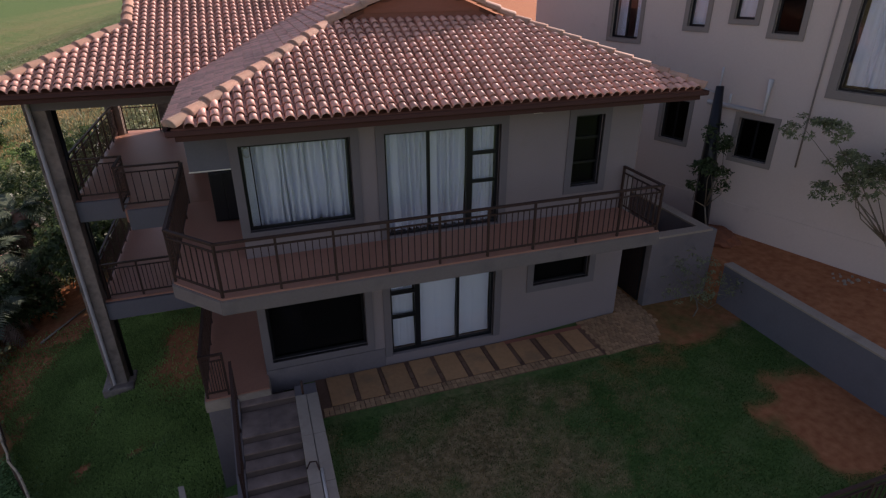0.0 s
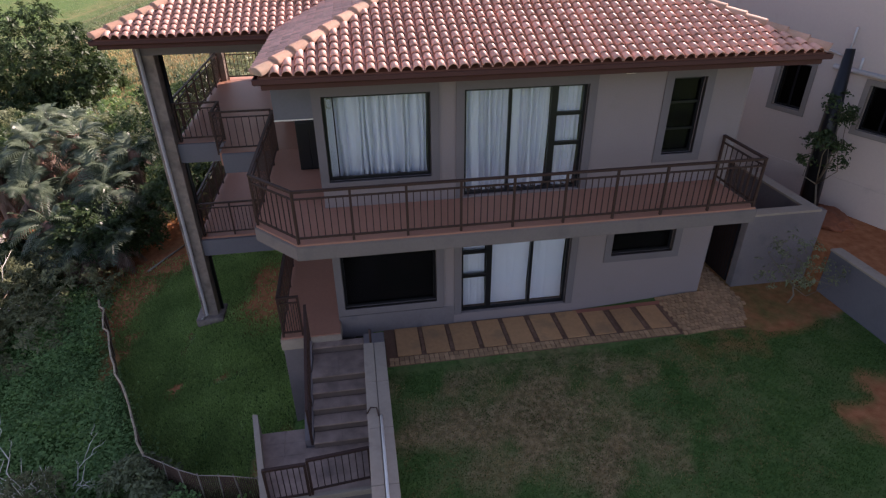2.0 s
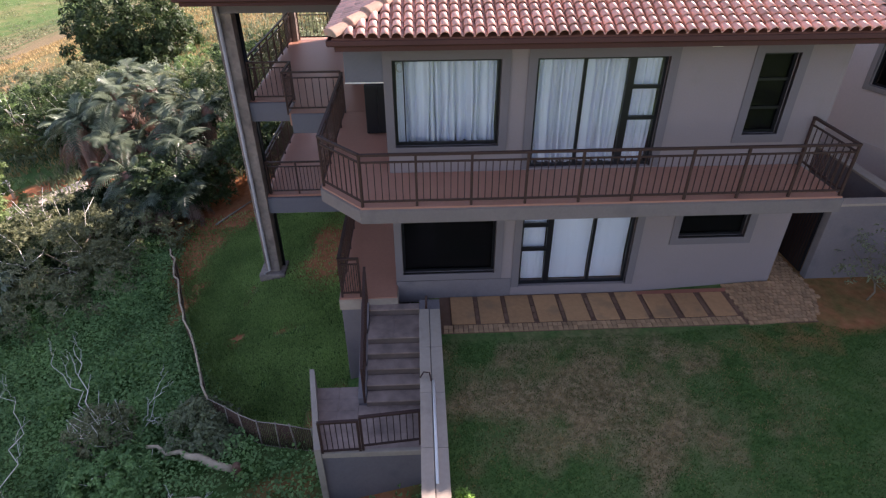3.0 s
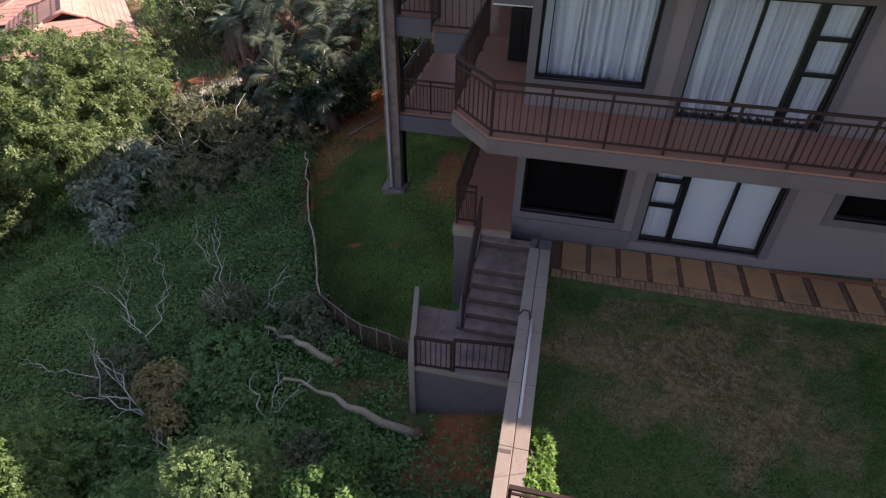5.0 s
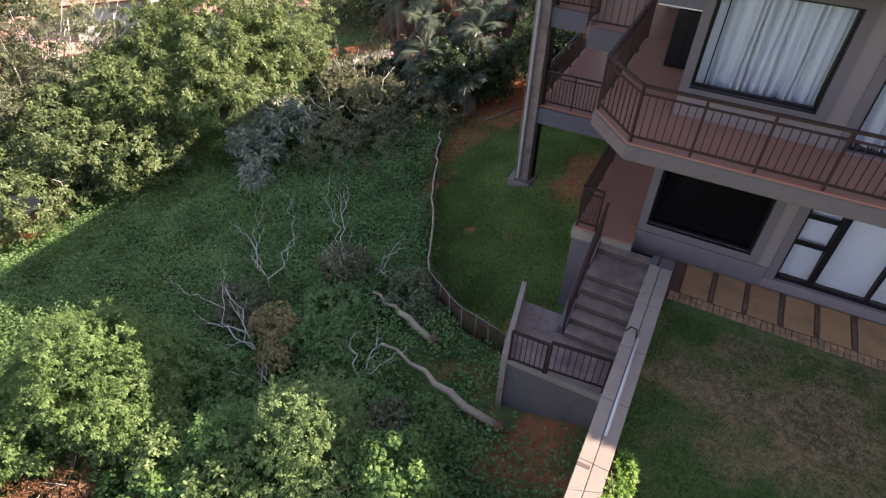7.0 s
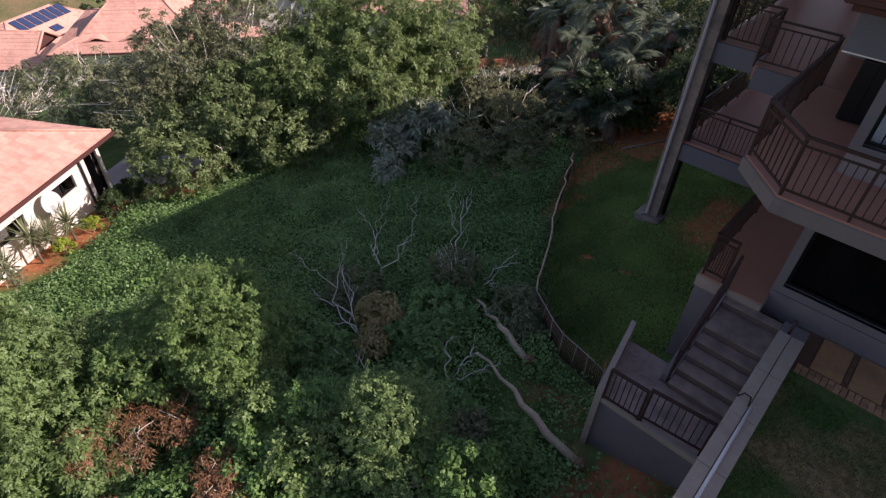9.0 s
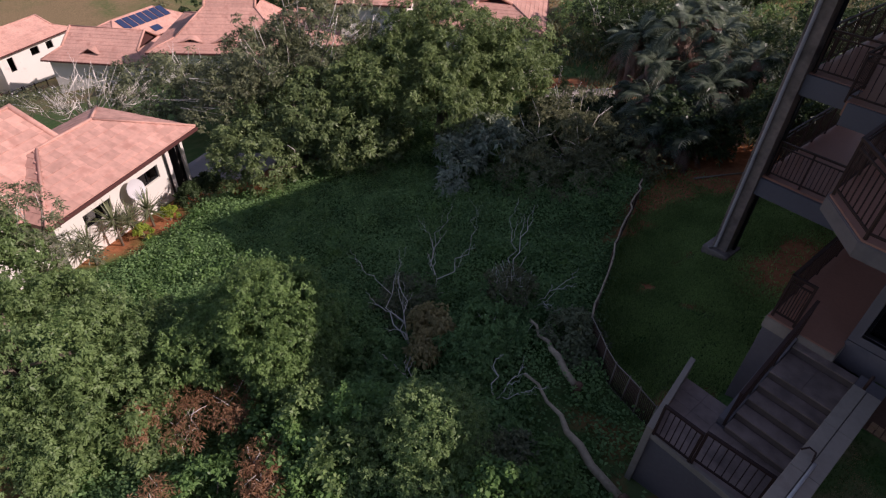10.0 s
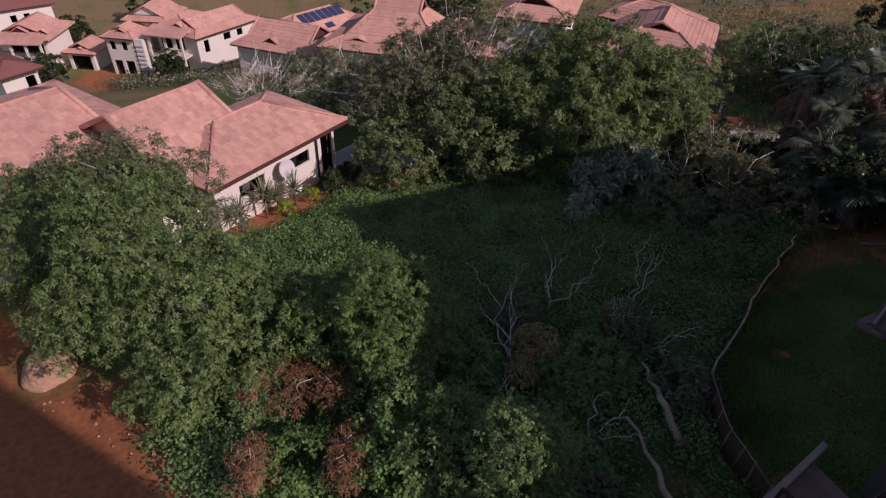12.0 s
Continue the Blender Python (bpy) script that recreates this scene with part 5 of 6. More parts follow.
box("solar_panel", 6.2, 7.4, 0.5, 1.3, 0.05, 0.10, M["solar"], SP, "", 0.004, sm @ Matrix.Translation((0, 0, -15.1)) @ Matrix.Rotation(math.atan(0.5), 4, "X"))
hip_house("villa", "terracotta-roofed house beyond the trees with a broad gable", (-43.4, 15.6), (-38.9, 20.7), 9.5, -7.0, pitch=0.5, gablet=1.7)
hip_house("villa", "terracotta-roofed house beside the road", (-22.2, 18.9), (-28.3, 25.9), 7.0, -4.4, pitch=0.42, base=-7.4, gablet=2.4)
hip_house("villa", "low terracotta-roofed wing behind the large tree", (-33.2, 18.6), (-27.4, 22.0), 5.0, -4.4, pitch=0.45, base=-8.0)
G2 = -23.6                                 # the ground by the far two-storey houses
hA, mA = hip_house("two_storey_house", "white two-storey house with terracotta roof above two garage doors", (-84.6, -19.4), (-82.2, -15.5), 7.5, -18.3, pitch=0.5, base=G2 - 0.4, gablet=1.2, over=0.4,
          holes=((0.9, 1.6, -20.0, -18.9), (2.5, 3.2, -20.0, -18.9), (0.8, 1.9, G2 - 0.2, -21.4), (2.4, 3.6, G2 - 0.2, -21.4)), vents=((2.5, 1.0, 0.8, 0),))
hip_house("two_storey_house", "taller roof with a pale gable on the white house", (-87.2, -16.6), (-84.4, -11.0), 7.0, -17.2, pitch=0.55, base=G2 - 0.4, gablet=0.9, infill=M["white"])
hB, mB = hip_house("two_storey_house", "white two-storey house with dark balconies on columns", (-83.4, -13.2), (-80.2, -8.8), 8.0, -17.4, pitch=0.45, base=G2,
          holes=((0.9, 2.4, -20.0, -18.2), (3.0, 4.6, -20.0, -18.2), (0.9, 2.2, G2 + 0.3, -21.0), (3.0, 4.6, G2 + 0.3, -21.0)), vents=((3.6, 0.8, 0.75, 0),))
hip_house("two_storey_house", "white house side wing with a terracotta roof", (-78.7, -8.1), (-85.5, 1.3), 7.0, -17.9, pitch=0.45, base=G2 + 0.2, gablet=1.5,
          holes=((1.6, 2.4, -20.2, -18.6), (5.0, 6.2, -19.4, -18.5), (7.4, 8.4, -19.4, -18.5)))
hC, mC = hip_house("two_storey_house", "white house with terracotta roof and a deep balcony", (-89.4, -32.6), (-86.8, -25.6), 8.0, -18.9, pitch=0.42, base=G2 - 0.6, gablet=1.4, over=0.8,
          holes=((1.8, 6.2, -20.9, -19.3), (1.6, 2.6, -23.2, -21.8)), vents=((3.6, 1.3, 1.2, 0), (6.4, 1.3, 0.8, 0)))
porch(hB, mB, 0.3, 5.2, -20.4, -17.6, 1.5, 2.9)
porch(hC, mC, 1.0, 6.8, -21.1, -19.0, 0.9, 2.6)
hip_house("garage", "small garage with a terracotta roof", (-88.9, -25.0), (-86.7, -21.0), 5.0, -21.2, pitch=0.5, base=G2 - 0.5, holes=((1.0, 3.6, G2 - 0.2, -21.7),), vents=((2.4, 0.7, 0.5, 0),), gablet=0.8, category="garage")
hip_house("bungalow", "white house with a plum-coloured roof", (-54.3, -24.6), (-56.7, -21.4), 7.0, -12.0, roof=M["farroof2"], base=-17.4, holes=((2.4, 3.2, -14.6, -12.6),))
hip_house("two_storey_house", "distant white house with a plum-coloured roof", (-103.0, -34.5), (-106.2, -26.2), 8.0, -19.2, roof=M["farroof2"], base=-24.6, holes=((2.6, 3.4, -21.2, -20.2), (4.4, 5.2, -21.2, -20.2)))
# stair tower with pale fins between the two white houses
TOWER = box("stair_tower", 4.4, 5.6, 0.3, 2.5, G2 - 0.4, -18.4, M["white"], hA, "white stair tower", 0.02, mA)
for k in range(6):
    box("louvre", 4.45, 5.55, 0.16, 0.29, -22.2 + 0.58 * k, -21.95 + 0.58 * k, M["pvc"], TOWER, "", 0.01, mA)
far_dish = thing("satellite_dish", "small white satellite dish on a far house", "satellite dish")
bm = bmesh.new()
bmesh.ops.create_cone(bm, cap_ends=True, segments=16, radius1=0.45, radius2=0.30, depth=0.14, matrix=pose(-84.9, 0.75, -18.8, 70, 0, 40))
part("bowl", bm, M["pvc"], far_dish)
# low post-and-rail fence along the far lawns
LAWN_FENCE = thing("rail_fence", "dark low fence round the far lawns", "fence")
run_pts = [(-82.4, -18.0), (-79.6, -14.6), (-76.8, -11.4), (-74.4, -8.4), (-78.0, -3.0)]
for (ax, ay), (bx, by) in zip(run_pts, run_pts[1:]):
    for k in range(4):
        x, y = ax + (bx - ax) * k / 4, ay + (by - ay) * k / 4
        box("post", x - 0.06, x + 0.06, y - 0.06, y + 0.06, lot_z(x, y) - 0.3, lot_z(x, y) + 1.1, M["steel"], LAWN_FENCE, "", 0)
    tubes("rail", [([(ax, ay, lot_z(ax, ay) + 0.95), (bx, by, lot_z(bx, by) + 0.95)], [0.04, 0.04])], M["steel"], LAWN_FENCE, "", 5)

# ---- fence, logs and dead branches ----


def fence():
    root = thing("fence", "low brown net fence on weathered sticks", "fence")
    rng = random.Random(4)
    strands = []
    top, low, pts = [], [], []
    for (ax, ay), (bx, by) in zip(FENCE, FENCE[1:]):
        n = max(1, int(math.hypot(bx - ax, by - ay) / 0.42))
        pts += [(ax + (bx - ax) * i / n, ay + (by - ay) * i / n) for i in range(n)]
    pts.append(FENCE[-1])
    for x, y in pts:
        z = ground_z(x, y)
        lean = (rng.uniform(-0.06, 0.06), rng.uniform(-0.06, 0.06))
        h = 0.85 + rng.uniform(-0.05, 0.10)
        tubes("stake", [([(x, y, z - 0.15), (x + lean[0] * 0.5, y + lean[1] * 0.5, z + h * 0.5), (x + lean[0], y + lean[1], z + h)], [0.020, 0.017, 0.014])], M["stick"], root, "", 6)
        top.append((x + lean[0], y + lean[1], z + h - 0.06))
        low.append((x, y, z + 0.06))
    far = [i for i, p in enumerate(pts) if p[1] > -1.0]
    tubes("top_pole", [([top[i] for i in far], [0.027] * len(far))], M["logwood"], root, "pale crooked top pole", 6)
    tubes("wire", [(top, [0.012] * len(top)), (low, [0.010] * len(low))], M["stick"], root, "twisted fence wire", 5)
    for i in range(len(pts) - 1):
        for k in range(10):
            a, b = Vector(low[i]).lerp(Vector(low[i + 1]), k / 10), Vector(top[i]).lerp(Vector(top[i + 1]), k / 10)
            strands.append(([a, b], [0.016, 0.016]))
    tagged(tubes("netting", strands, M["net"], root, "brown net strands", 3), kind="stuff")


fence()


def log(label, pts, r0, r1):
    root = thing("log", label, "log", "felled logs")
    p = [Vector((x, y, ground_z(x, y) + h)) for x, y, h in pts]
    n = 9
    run, rad = [], []
    for i in range(n):
        f = i / (n - 1) * (len(p) - 1)
        k = min(int(f), len(p) - 2)
        run.append(p[k].lerp(p[k + 1], f - k) + Vector((0.03 * math.sin(4.1 * i), 0.07 * math.sin(3 * i), 0.04 * math.sin(5 * i))))
        rad.append(r0 + (r1 - r0) * i / (n - 1) + 0.016 * math.sin(7 * i))
    tubes("stem", [(run, rad)], M["logwood"], root, "", 10)
    e = run[0]
    tubes("stump", [([e + Vector((0.05, 0, -0.25)), e + Vector((0.12, -0.05, 0.18))], [r0 * 1.5, r0 * 1.1])], M["brick"], root, "red-brown torn stump end", 9)


log("pale felled log lying on the slope", [(-1.95, -2.52, 0.3), (-2.97, -2.15, 0.45), (-4.01, -1.83, 0.6)], 0.078, 0.05)
log("long crooked felled log among the creepers", [(0.33, -4.03, 0.2), (-0.45, -3.9, 0.28), (-1.18, -3.69, 0.36), (-2.01, -3.34, 0.46), (-2.9, -3.15, 0.55)], 0.085, 0.045)


POLE = thing("pole", "thin weathered pole lying on the bare slope", "pole")
tubes("stick", [([(x, y, ground_z(x, y) + 0.06) for x, y in ((-5.5, 8.35), (-4.95, 9.05), (-4.4, 9.75))], [0.035, 0.032, 0.03])], M["stick"], POLE, "", 7)


def dead_branch(base, tips, r, seed):
    """A bleached branch that forks from its base towards each tip (along, across, up), with side twigs."""
    rng = random.Random(seed)
    root = thing("dead_branch", "bare bleached branch sticking out of the creepers", "branch", "dead branches")
    b = Vector((*base, ground_z(*base) + 0.2))
    runs = []

    def grow(p, q, r, depth):
        ln = (q - p).length
        pts, rad = [p], [r * 1.15]
        for k in range(1, 6):
            f = k / 5
            pts.append(p.lerp(q, f) + Vector((rng.uniform(-1, 1), rng.uniform(-1, 1), rng.uniform(-0.5, 1))) * ln * 0.10 * (1 if k < 5 else 0))
            rad.append(r * 1.15 * (1 - 0.68 * f))
            if depth and k > 1 and rng.random() < 0.8:
                side = Vector((rng.uniform(-1, 1), rng.uniform(-1, 1), rng.uniform(-0.2, 0.9)))
                grow(pts[-1], pts[-1] + ((q - p) * 0.35 + side * ln * 0.3) * rng.uniform(0.5, 1.1), r * 0.5, depth - 1)
        runs.append((pts, rad))

    for k, tip in enumerate(tips):
        grow(b, b + Vector(tip), r * (0.9 if k == 0 else 0.7), 2)
    tagged(tubes("branch", runs, M["dead"], root, "", 5), kind="stuff")


for base, tips, r, seed in (((-5.8, -4.29), ((-1.1, 0.05, 0.35), (-1.95, 0.3, 0.75), (-1.2, 0.65, 0.6)), 0.024, 1), ((-7.1, -2.4), ((-0.85, 0.6, 0.5), (-1.5, 1.0, 0.6), (-0.2, 1.5, 0.9)), 0.019, 2),
                            ((-6.1, -0.3), ((-0.4, 0.85, 1.2), (-0.9, 0.65, 1.0)), 0.017, 3), ((-2.98, -3.96), ((-0.5, 0.4, 0.6), (0.1, 0.6, 0.7), (0.5, 0.4, 0.5)), 0.020, 4),
                            ((-4.7, -5.1), ((-0.6, -0.05, 0.25), (-0.4, 0.3, 0.3)), 0.022, 5), ((-4.6, -0.9), ((0.3, 0.5, 0.6), (0.6, -0.3, 0.5)), 0.016, 8)):
    dead_branch(base, tips, r, seed)

# ---- trees and shrubs ----


def gp(x, y, h=0.0):
    return (x, y, lot_z(x, y) + h)


tree("tree", "broad rounded tree with glossy yellow-green leaves", gp(-16.3, 5.2), [((-17.0, 6.2, -2.0), (3.3, 3.3, 2.6)), ((-14.9, 8.0, -2.4), (2.4, 2.4, 2.2)), ((-18.0, 3.4, -2.6), (2.5, 2.4, 2.0)), ((-15.2, 4.8, -2.6), (2.2, 2.2, 2.0))],
     2100, 8, 0.21, L["mango"], 0.150, 0.22, 3, 9, 0.32, whorl=8, droop=0.25)
tree("tree", "leafy broad-crowned tree at the plot's lower edge", gp(-18.8, -0.5), [((-19.6, 0.6, -4.0), (2.8, 2.6, 1.9)), ((-19.3, -2.2, -4.9), (2.0, 1.8, 1.5)), ((-17.6, 1.6, -4.4), (2.3, 2.1, 1.7))],
     1250, 9, 0.22, L["bushy"], 0.145, 0.20, 4, 12, 0.40, bare=1, whorl=7, droop=0.25)
tree("tree", "wide olive-green tree with many thin bare twigs", gp(-22.2, 1.6), [((-21.6, 2.9, -1.8), (2.6, 2.5, 2.1)), ((-22.6, 0.6, -2.7), (2.5, 2.3, 2.0)), ((-23.1, -1.5, -4.0), (2.1, 2.0, 1.6))],
     850, 8, 0.24, L["olive"], 0.14, 0.18, 44, 18, 0.36, bare=6, whorl=7, droop=0.25)
tree("tree", "grey-green tree with many bare branches", gp(-31.0, -3.4), [((-31.0, -2.6, -6.2), (3.2, 2.8, 2.0)), ((-29.0, -0.4, -6.2), (2.4, 2.4, 1.8)), ((-28.0, 2.4, -5.4), (2.4, 2.4, 1.9))],
     620, 7, 0.30, L["olive"], 0.18, 0.18, 5, 16, 0.36, bare=4, whorl=7, droop=0.2)
tree("bare_tree", "leafless pale grey tree", gp(-31.5, -7.0), [((-31.4, -6.3, -5.6), (1.9, 1.8, 1.1)), ((-30.2, -4.2, -6.0), (1.5, 1.4, 0.9)), ((-32.0, -8.2, -5.9), (1.3, 1.2, 0.9))], 60, 6, 0.3, L["thicket"], 0.12, 0.06, 6, 26, bare=6, whorl=5)
tree("shrub", "silvery grey-green shrub at the plot's edge", gp(-12.6, 3.8), [((-12.9, 5.0, -3.1), (1.3, 0.9, 0.6)), ((-11.8, 4.7, -3.1), (0.8, 0.7, 0.5)), ((-13.2, 3.6, -3.6), (0.8, 0.7, 0.55)), ((-12.3, 3.3, -3.7), (0.7, 0.6, 0.45)), ((-12.0, 2.3, -4.1), (0.6, 0.5, 0.45))],
     150, 4, 0.22, L["grey"], 0.27, 0.06, 7, 9, 0.36, "shrub", whorl=8, droop=0.4)
tree("shrub", "grey-brown tangled shrub with bare twigs", gp(-9.8, 6.3), [((-9.9, 6.5, -3.0), (2.2, 2.0, 1.3)), ((-8.2, 7.4, -3.0), (1.8, 1.6, 1.2)), ((-10.8, 8.2, -2.9), (1.9, 1.6, 1.2)), ((-8.4, 5.4, -3.4), (1.5, 1.5, 0.9)), ((-9.9, 4.6, -3.6), (1.3, 1.3, 0.8))],
     620, 9, 0.22, L["thicket"], 0.12, 0.08, 8, 16, 0.35, "shrub", bare=3, whorl=7, droop=0.2)
tree("shrub", "dark green shrub beside the wild palms", gp(-11.0, 8.2), [((-11.5, 7.6, -3.3), (1.6, 1.5, 1.0)), ((-10.2, 9.2, -3.0), (1.3, 1.3, 0.9))], 220, 10, 0.26, L["deep"], 0.18, 0.10, 18, 6, 0.35, "shrub", whorl=7)
tree("shrub", "spreading sunlit shrub with small fresh green leaves", gp(-10.5, -12.2), [((-12.9, -12.6, -2.2), (2.4, 2.0, 1.7)), ((-10.6, -11.5, -3.0), (2.2, 2.0, 1.5)), ((-11.6, -13.9, -3.3), (1.8, 1.4, 1.2)), ((-8.9, -10.5, -3.5), (1.5, 1.4, 1.1)), ((-8.6, -12.0, -3.7), (1.5, 1.2, 0.9)), ((-14.4, -12.8, -1.9), (1.9, 1.9, 1.2)), ((-15.6, -14.3, -3.3), (1.8, 1.4, 1.3)), ((-9.9, -9.3, -3.7), (1.4, 1.3, 0.9))],
     3100, 8, 0.17, L["shrub"], 0.092, 0.12, 9, 12, 0.38, "shrub", whorl=7, droop=0.4)
tree("shrub", "sunlit shrub with drooping light green leaves", gp(-7.3, -7.2), [((-7.2, -7.0, -2.2), (1.5, 1.35, 1.35)), ((-6.4, -7.2, -2.6), (1.1, 0.9, 0.9)), ((-8.3, -7.0, -2.6), (1.3, 1.2, 1.1)), ((-8.2, -8.4, -2.8), (1.2, 1.0, 0.8)), ((-8.8, -6.6, -3.0), (1.2, 1.1, 1.0))],
     2900, 8, 0.12, L["fresh"], 0.062, 0.09, 10, 8, 0.44, "shrub", whorl=7, droop=0.45)
tree("shrub", "leafy green shrub beside the bungalow's side wing", gp(-16.4, -16.0), [((-16.4, -16.0, -4.2), (1.9, 1.4, 1.3)), ((-15.1, -15.5, -4.5), (1.2, 1.0, 0.9)), ((-18.0, -16.3, -3.9), (1.8, 1.4, 1.5)), ((-17.4, -14.8, -3.3), (1.6, 1.3, 1.3))],
     1100, 8, 0.17, L["shrub"], 0.095, 0.09, 25, 9, 0.38, "shrub", whorl=7, droop=0.4)
tree("shrub", "feathery tree top with sparse twigs", gp(-14.6, -10.2), [((-14.4, -10.9, -1.6), (1.3, 1.0, 0.45)), ((-15.2, -12.4, -0.9), (1.3, 1.3, 0.4)), ((-13.0, -10.2, -2.3), (0.6, 0.6, 0.4)), ((-16.2, -13.6, -1.2), (1.2, 1.1, 0.4))], 230, 7, 0.22, L["olive"], 0.12, 0.08, 11, 12, 0.3, "shrub", bare=3, whorl=6)
tree("shrub", "rounded bush with pale sunlit leaves", gp(-2.6, -6.0), [((-2.4, -6.2, -1.5), (0.95, 0.9, 0.9)), ((-1.6, -6.6, -1.9), (0.85, 0.75, 0.65)), ((-2.9, -6.6, -2.2), (1.0, 0.9, 0.65))], 1150, 7, 0.095, L["pale"], 0.052, 0.05, 12, 7, 0.46, "shrub", whorl=6, droop=0.25)
tree("shrub", "low lush bush with broad leaves", gp(-0.9, -6.2), [((-0.6, -6.25, -1.3), (0.65, 0.5, 0.5)), ((-3.6, -7.9, -2.9), (1.5, 1.1, 0.6)), ((-5.2, -7.9, -3.4), (1.5, 1.2, 0.5))], 420, 45, 0.17, L["lush"], 0.095, 0.05, 13, 6, 0.65, "shrub")
tree("shrub", "creeper-covered mound with brown dead leaves", gp(-5.0, -2.0), [((-5.2, -1.35, -2.85), (0.62, 0.65, 0.80))], 170, 7, 0.13, L["thicket"], 0.070, 0.05, 14, 12, 0.45, "shrub", bare=3, whorl=6)
tree("shrub", "dark green tangle of creepers over a low mound", gp(-4.6, -2.4), [((-4.5, -2.5, -3.0), (1.0, 0.9, 0.55)), ((-5.0, -1.6, -3.1), (0.9, 0.9, 0.5))], 300, 8, 0.14, L["vine"], 0.085, 0.04, 44, 8, 0.5, "shrub", bare=2, whorl=6)
tree("shrub", "drying bush with straw-coloured leaves", gp(-5.4, -4.2), [((-5.65, -3.75, -2.95), (0.42, 0.42, 0.38)), ((-5.15, -4.3, -3.1), (0.32, 0.34, 0.34))], 85, 6, 0.16, L["drying"], 0.13, 0.03, 15, 6, 0.5, "shrub", bare=1, whorl=6, droop=0.6)
for k, (x, y, h, r, leaf) in enumerate(((-4.1, -6.9, 1.0, 0.8, "lush"), (-3.5, -7.5, 0.9, 0.8, "shrub"), (-0.7, -5.7, 0.5, 0.7, "lush"), (-1.5, -5.2, 0.55, 0.6, "olive"), (-6.0, -5.4, 0.45, 0.8, "vine"),
                                        (-4.6, -5.9, 0.5, 0.8, "vine"), (-0.9, -4.6, 0.35, 0.5, "lush"), (-7.2, -3.2, 0.4, 0.8, "olive"), (-3.0, -1.3, 0.4, 0.6, "olive"), (-4.9, -9.8, 0.6, 0.8, "lush"), (-7.6, -10.2, 0.7, 0.8, "shrub"),
                                        (-2.2, -5.0, 0.5, 0.7, "vine"), (-4.3, -3.5, 0.45, 0.7, "vine"), (-5.0, -7.4, 1.0, 0.8, "shrub"))):
    z = lot_z(x, y)
    tree("shrub", "low wild shrub among the creepers", gp(x, y), [((x, y, z + h * 0.7), (r, r, h)), ((x + r * 0.6, y - r * 0.4, z + h * 0.4), (r * 0.7, r * 0.7, h * 0.7))], 150, 7, 0.14, L[leaf], 0.11, 0.03, 300 + k, 6, 0.45, "shrub", bare=1 if leaf == "olive" else 0, whorl=6, droop=0.2)
for k, (x, y, r) in enumerate(((-7.1, -9.5, 0.60), (-6.65, -8.6, 0.44), (-7.7, -10.3, 0.36), (-4.75, -8.7, 0.36), (-4.2, -9.0, 0.34), (-5.2, -10.75, 0.46))):
    z = lot_z(x, y) + 0.98
    tree("dead_bush", "withered red-brown cut branches", gp(x, y), [((x, y, z), (r * 1.1, r * 0.8, 0.10)), ((x + r * 0.9, y - r * 0.5, z - 0.10), (r * 0.6, r * 0.5, 0.10))], 62, 5, 0.17, L["rust"], 0.11, 0.015, 30 + k, 12, 0.16, "bush", bare=1, low=-0.1, whorl=6, droop=0.5)
tree("tree", "dense dark green tree in the field", gp(-18.8, 33.8), [((-18.6, 34.0, -0.4), (3.8, 3.4, 3.4)), ((-17.0, 34.6, -2.4), (3.0, 2.6, 2.6)), ((-20.2, 33.0, -2.6), (2.6, 2.4, 2.4)), ((-18.8, 32.6, -3.4), (3.4, 2.4, 1.8))], 680, 9, 0.36, L["deep"], 0.26, 0.25, 16, 7, 0.4, whorl=8, low=-0.7)
for k, (x, y, r) in enumerate(((-83.0, -26.4, 2.0), (-76.9, -11.8, 1.7), (-99.0, -24.0, 2.2), (-84.0, 17.5, 3.6), (-80.0, 23.0, 3.4), (-86.0, 28.0, 3.8), (-77.5, 28.5, 3.4), (-108.0, -14.0, 2.6))):
    tree("tree", "dark rounded tree between the houses", gp(x, y), [((x, y, lot_z(x, y) + r * 1.0), (r, r, r)), ((x + r * 0.6, y + r * 0.5, lot_z(x, y) + r * 0.8), (r * 0.7, r * 0.7, r * 0.8))], 130, 45, 0.30, L["deep"], 0.28, 0.12, 50 + k, 5)
# Shrub 1 is an added one that keeps sun off the soil bank.
for k, (x, y, h, r) in enumerate(((-5.0, 14.2, 2.3, 2.2), (-4.2, 11.0, 1.4, 1.3), (-4.6, 19.5, 1.2, 2.4), (-9.0, 20.5, 1.2, 2.6), (-14.5, 19.0, 1.0, 2.4), (-7.2, 9.6, 1.2, 1.3), (-13.0, 18.2, 1.8, 2.5), (-17.0, 18.8, 1.9, 2.6), (-13.0, 22.5, 1.3, 2.4), (-9.8, 23.5, 1.3, 2.4), (-6.0, 24.5, 1.2, 2.4), (-16.6, 20.5, 1.2, 2.2), (-3.0, 22.0, 1.2, 2.0), (-20.5, 21.5, 1.6, 2.7), (-18.4, 24.8, 1.5, 2.7), (-22.5, 26.0, 1.4, 2.8))):
    # Shrubs 4, 6, 7 and 11 wear dark leaves in place of cast shade.
    tree("shrub", "thick wild shrub behind the wild palms", gp(x, y), [((x, y, lot_z(x, y) + h), (r, r, h)), ((x + 0.9, y + 0.6, lot_z(x, y) + h * 0.7), (r * 0.7, r * 0.7, h * 0.8))], 260, 7, 0.24,
         L["deep"] if k in (0, 1, 4, 5, 6, 7, 10, 11) else L["grey"] if k == 8 else L["pale"] if k == 13 else L["shrub"] if k == 9 else L["olive"], 0.17, 0.08, 70 + k, 8, 0.36, "shrub", bare=4 if k == 2 else 2 if k in (3, 4, 7) else 0, whorl=7, droop=0.2)
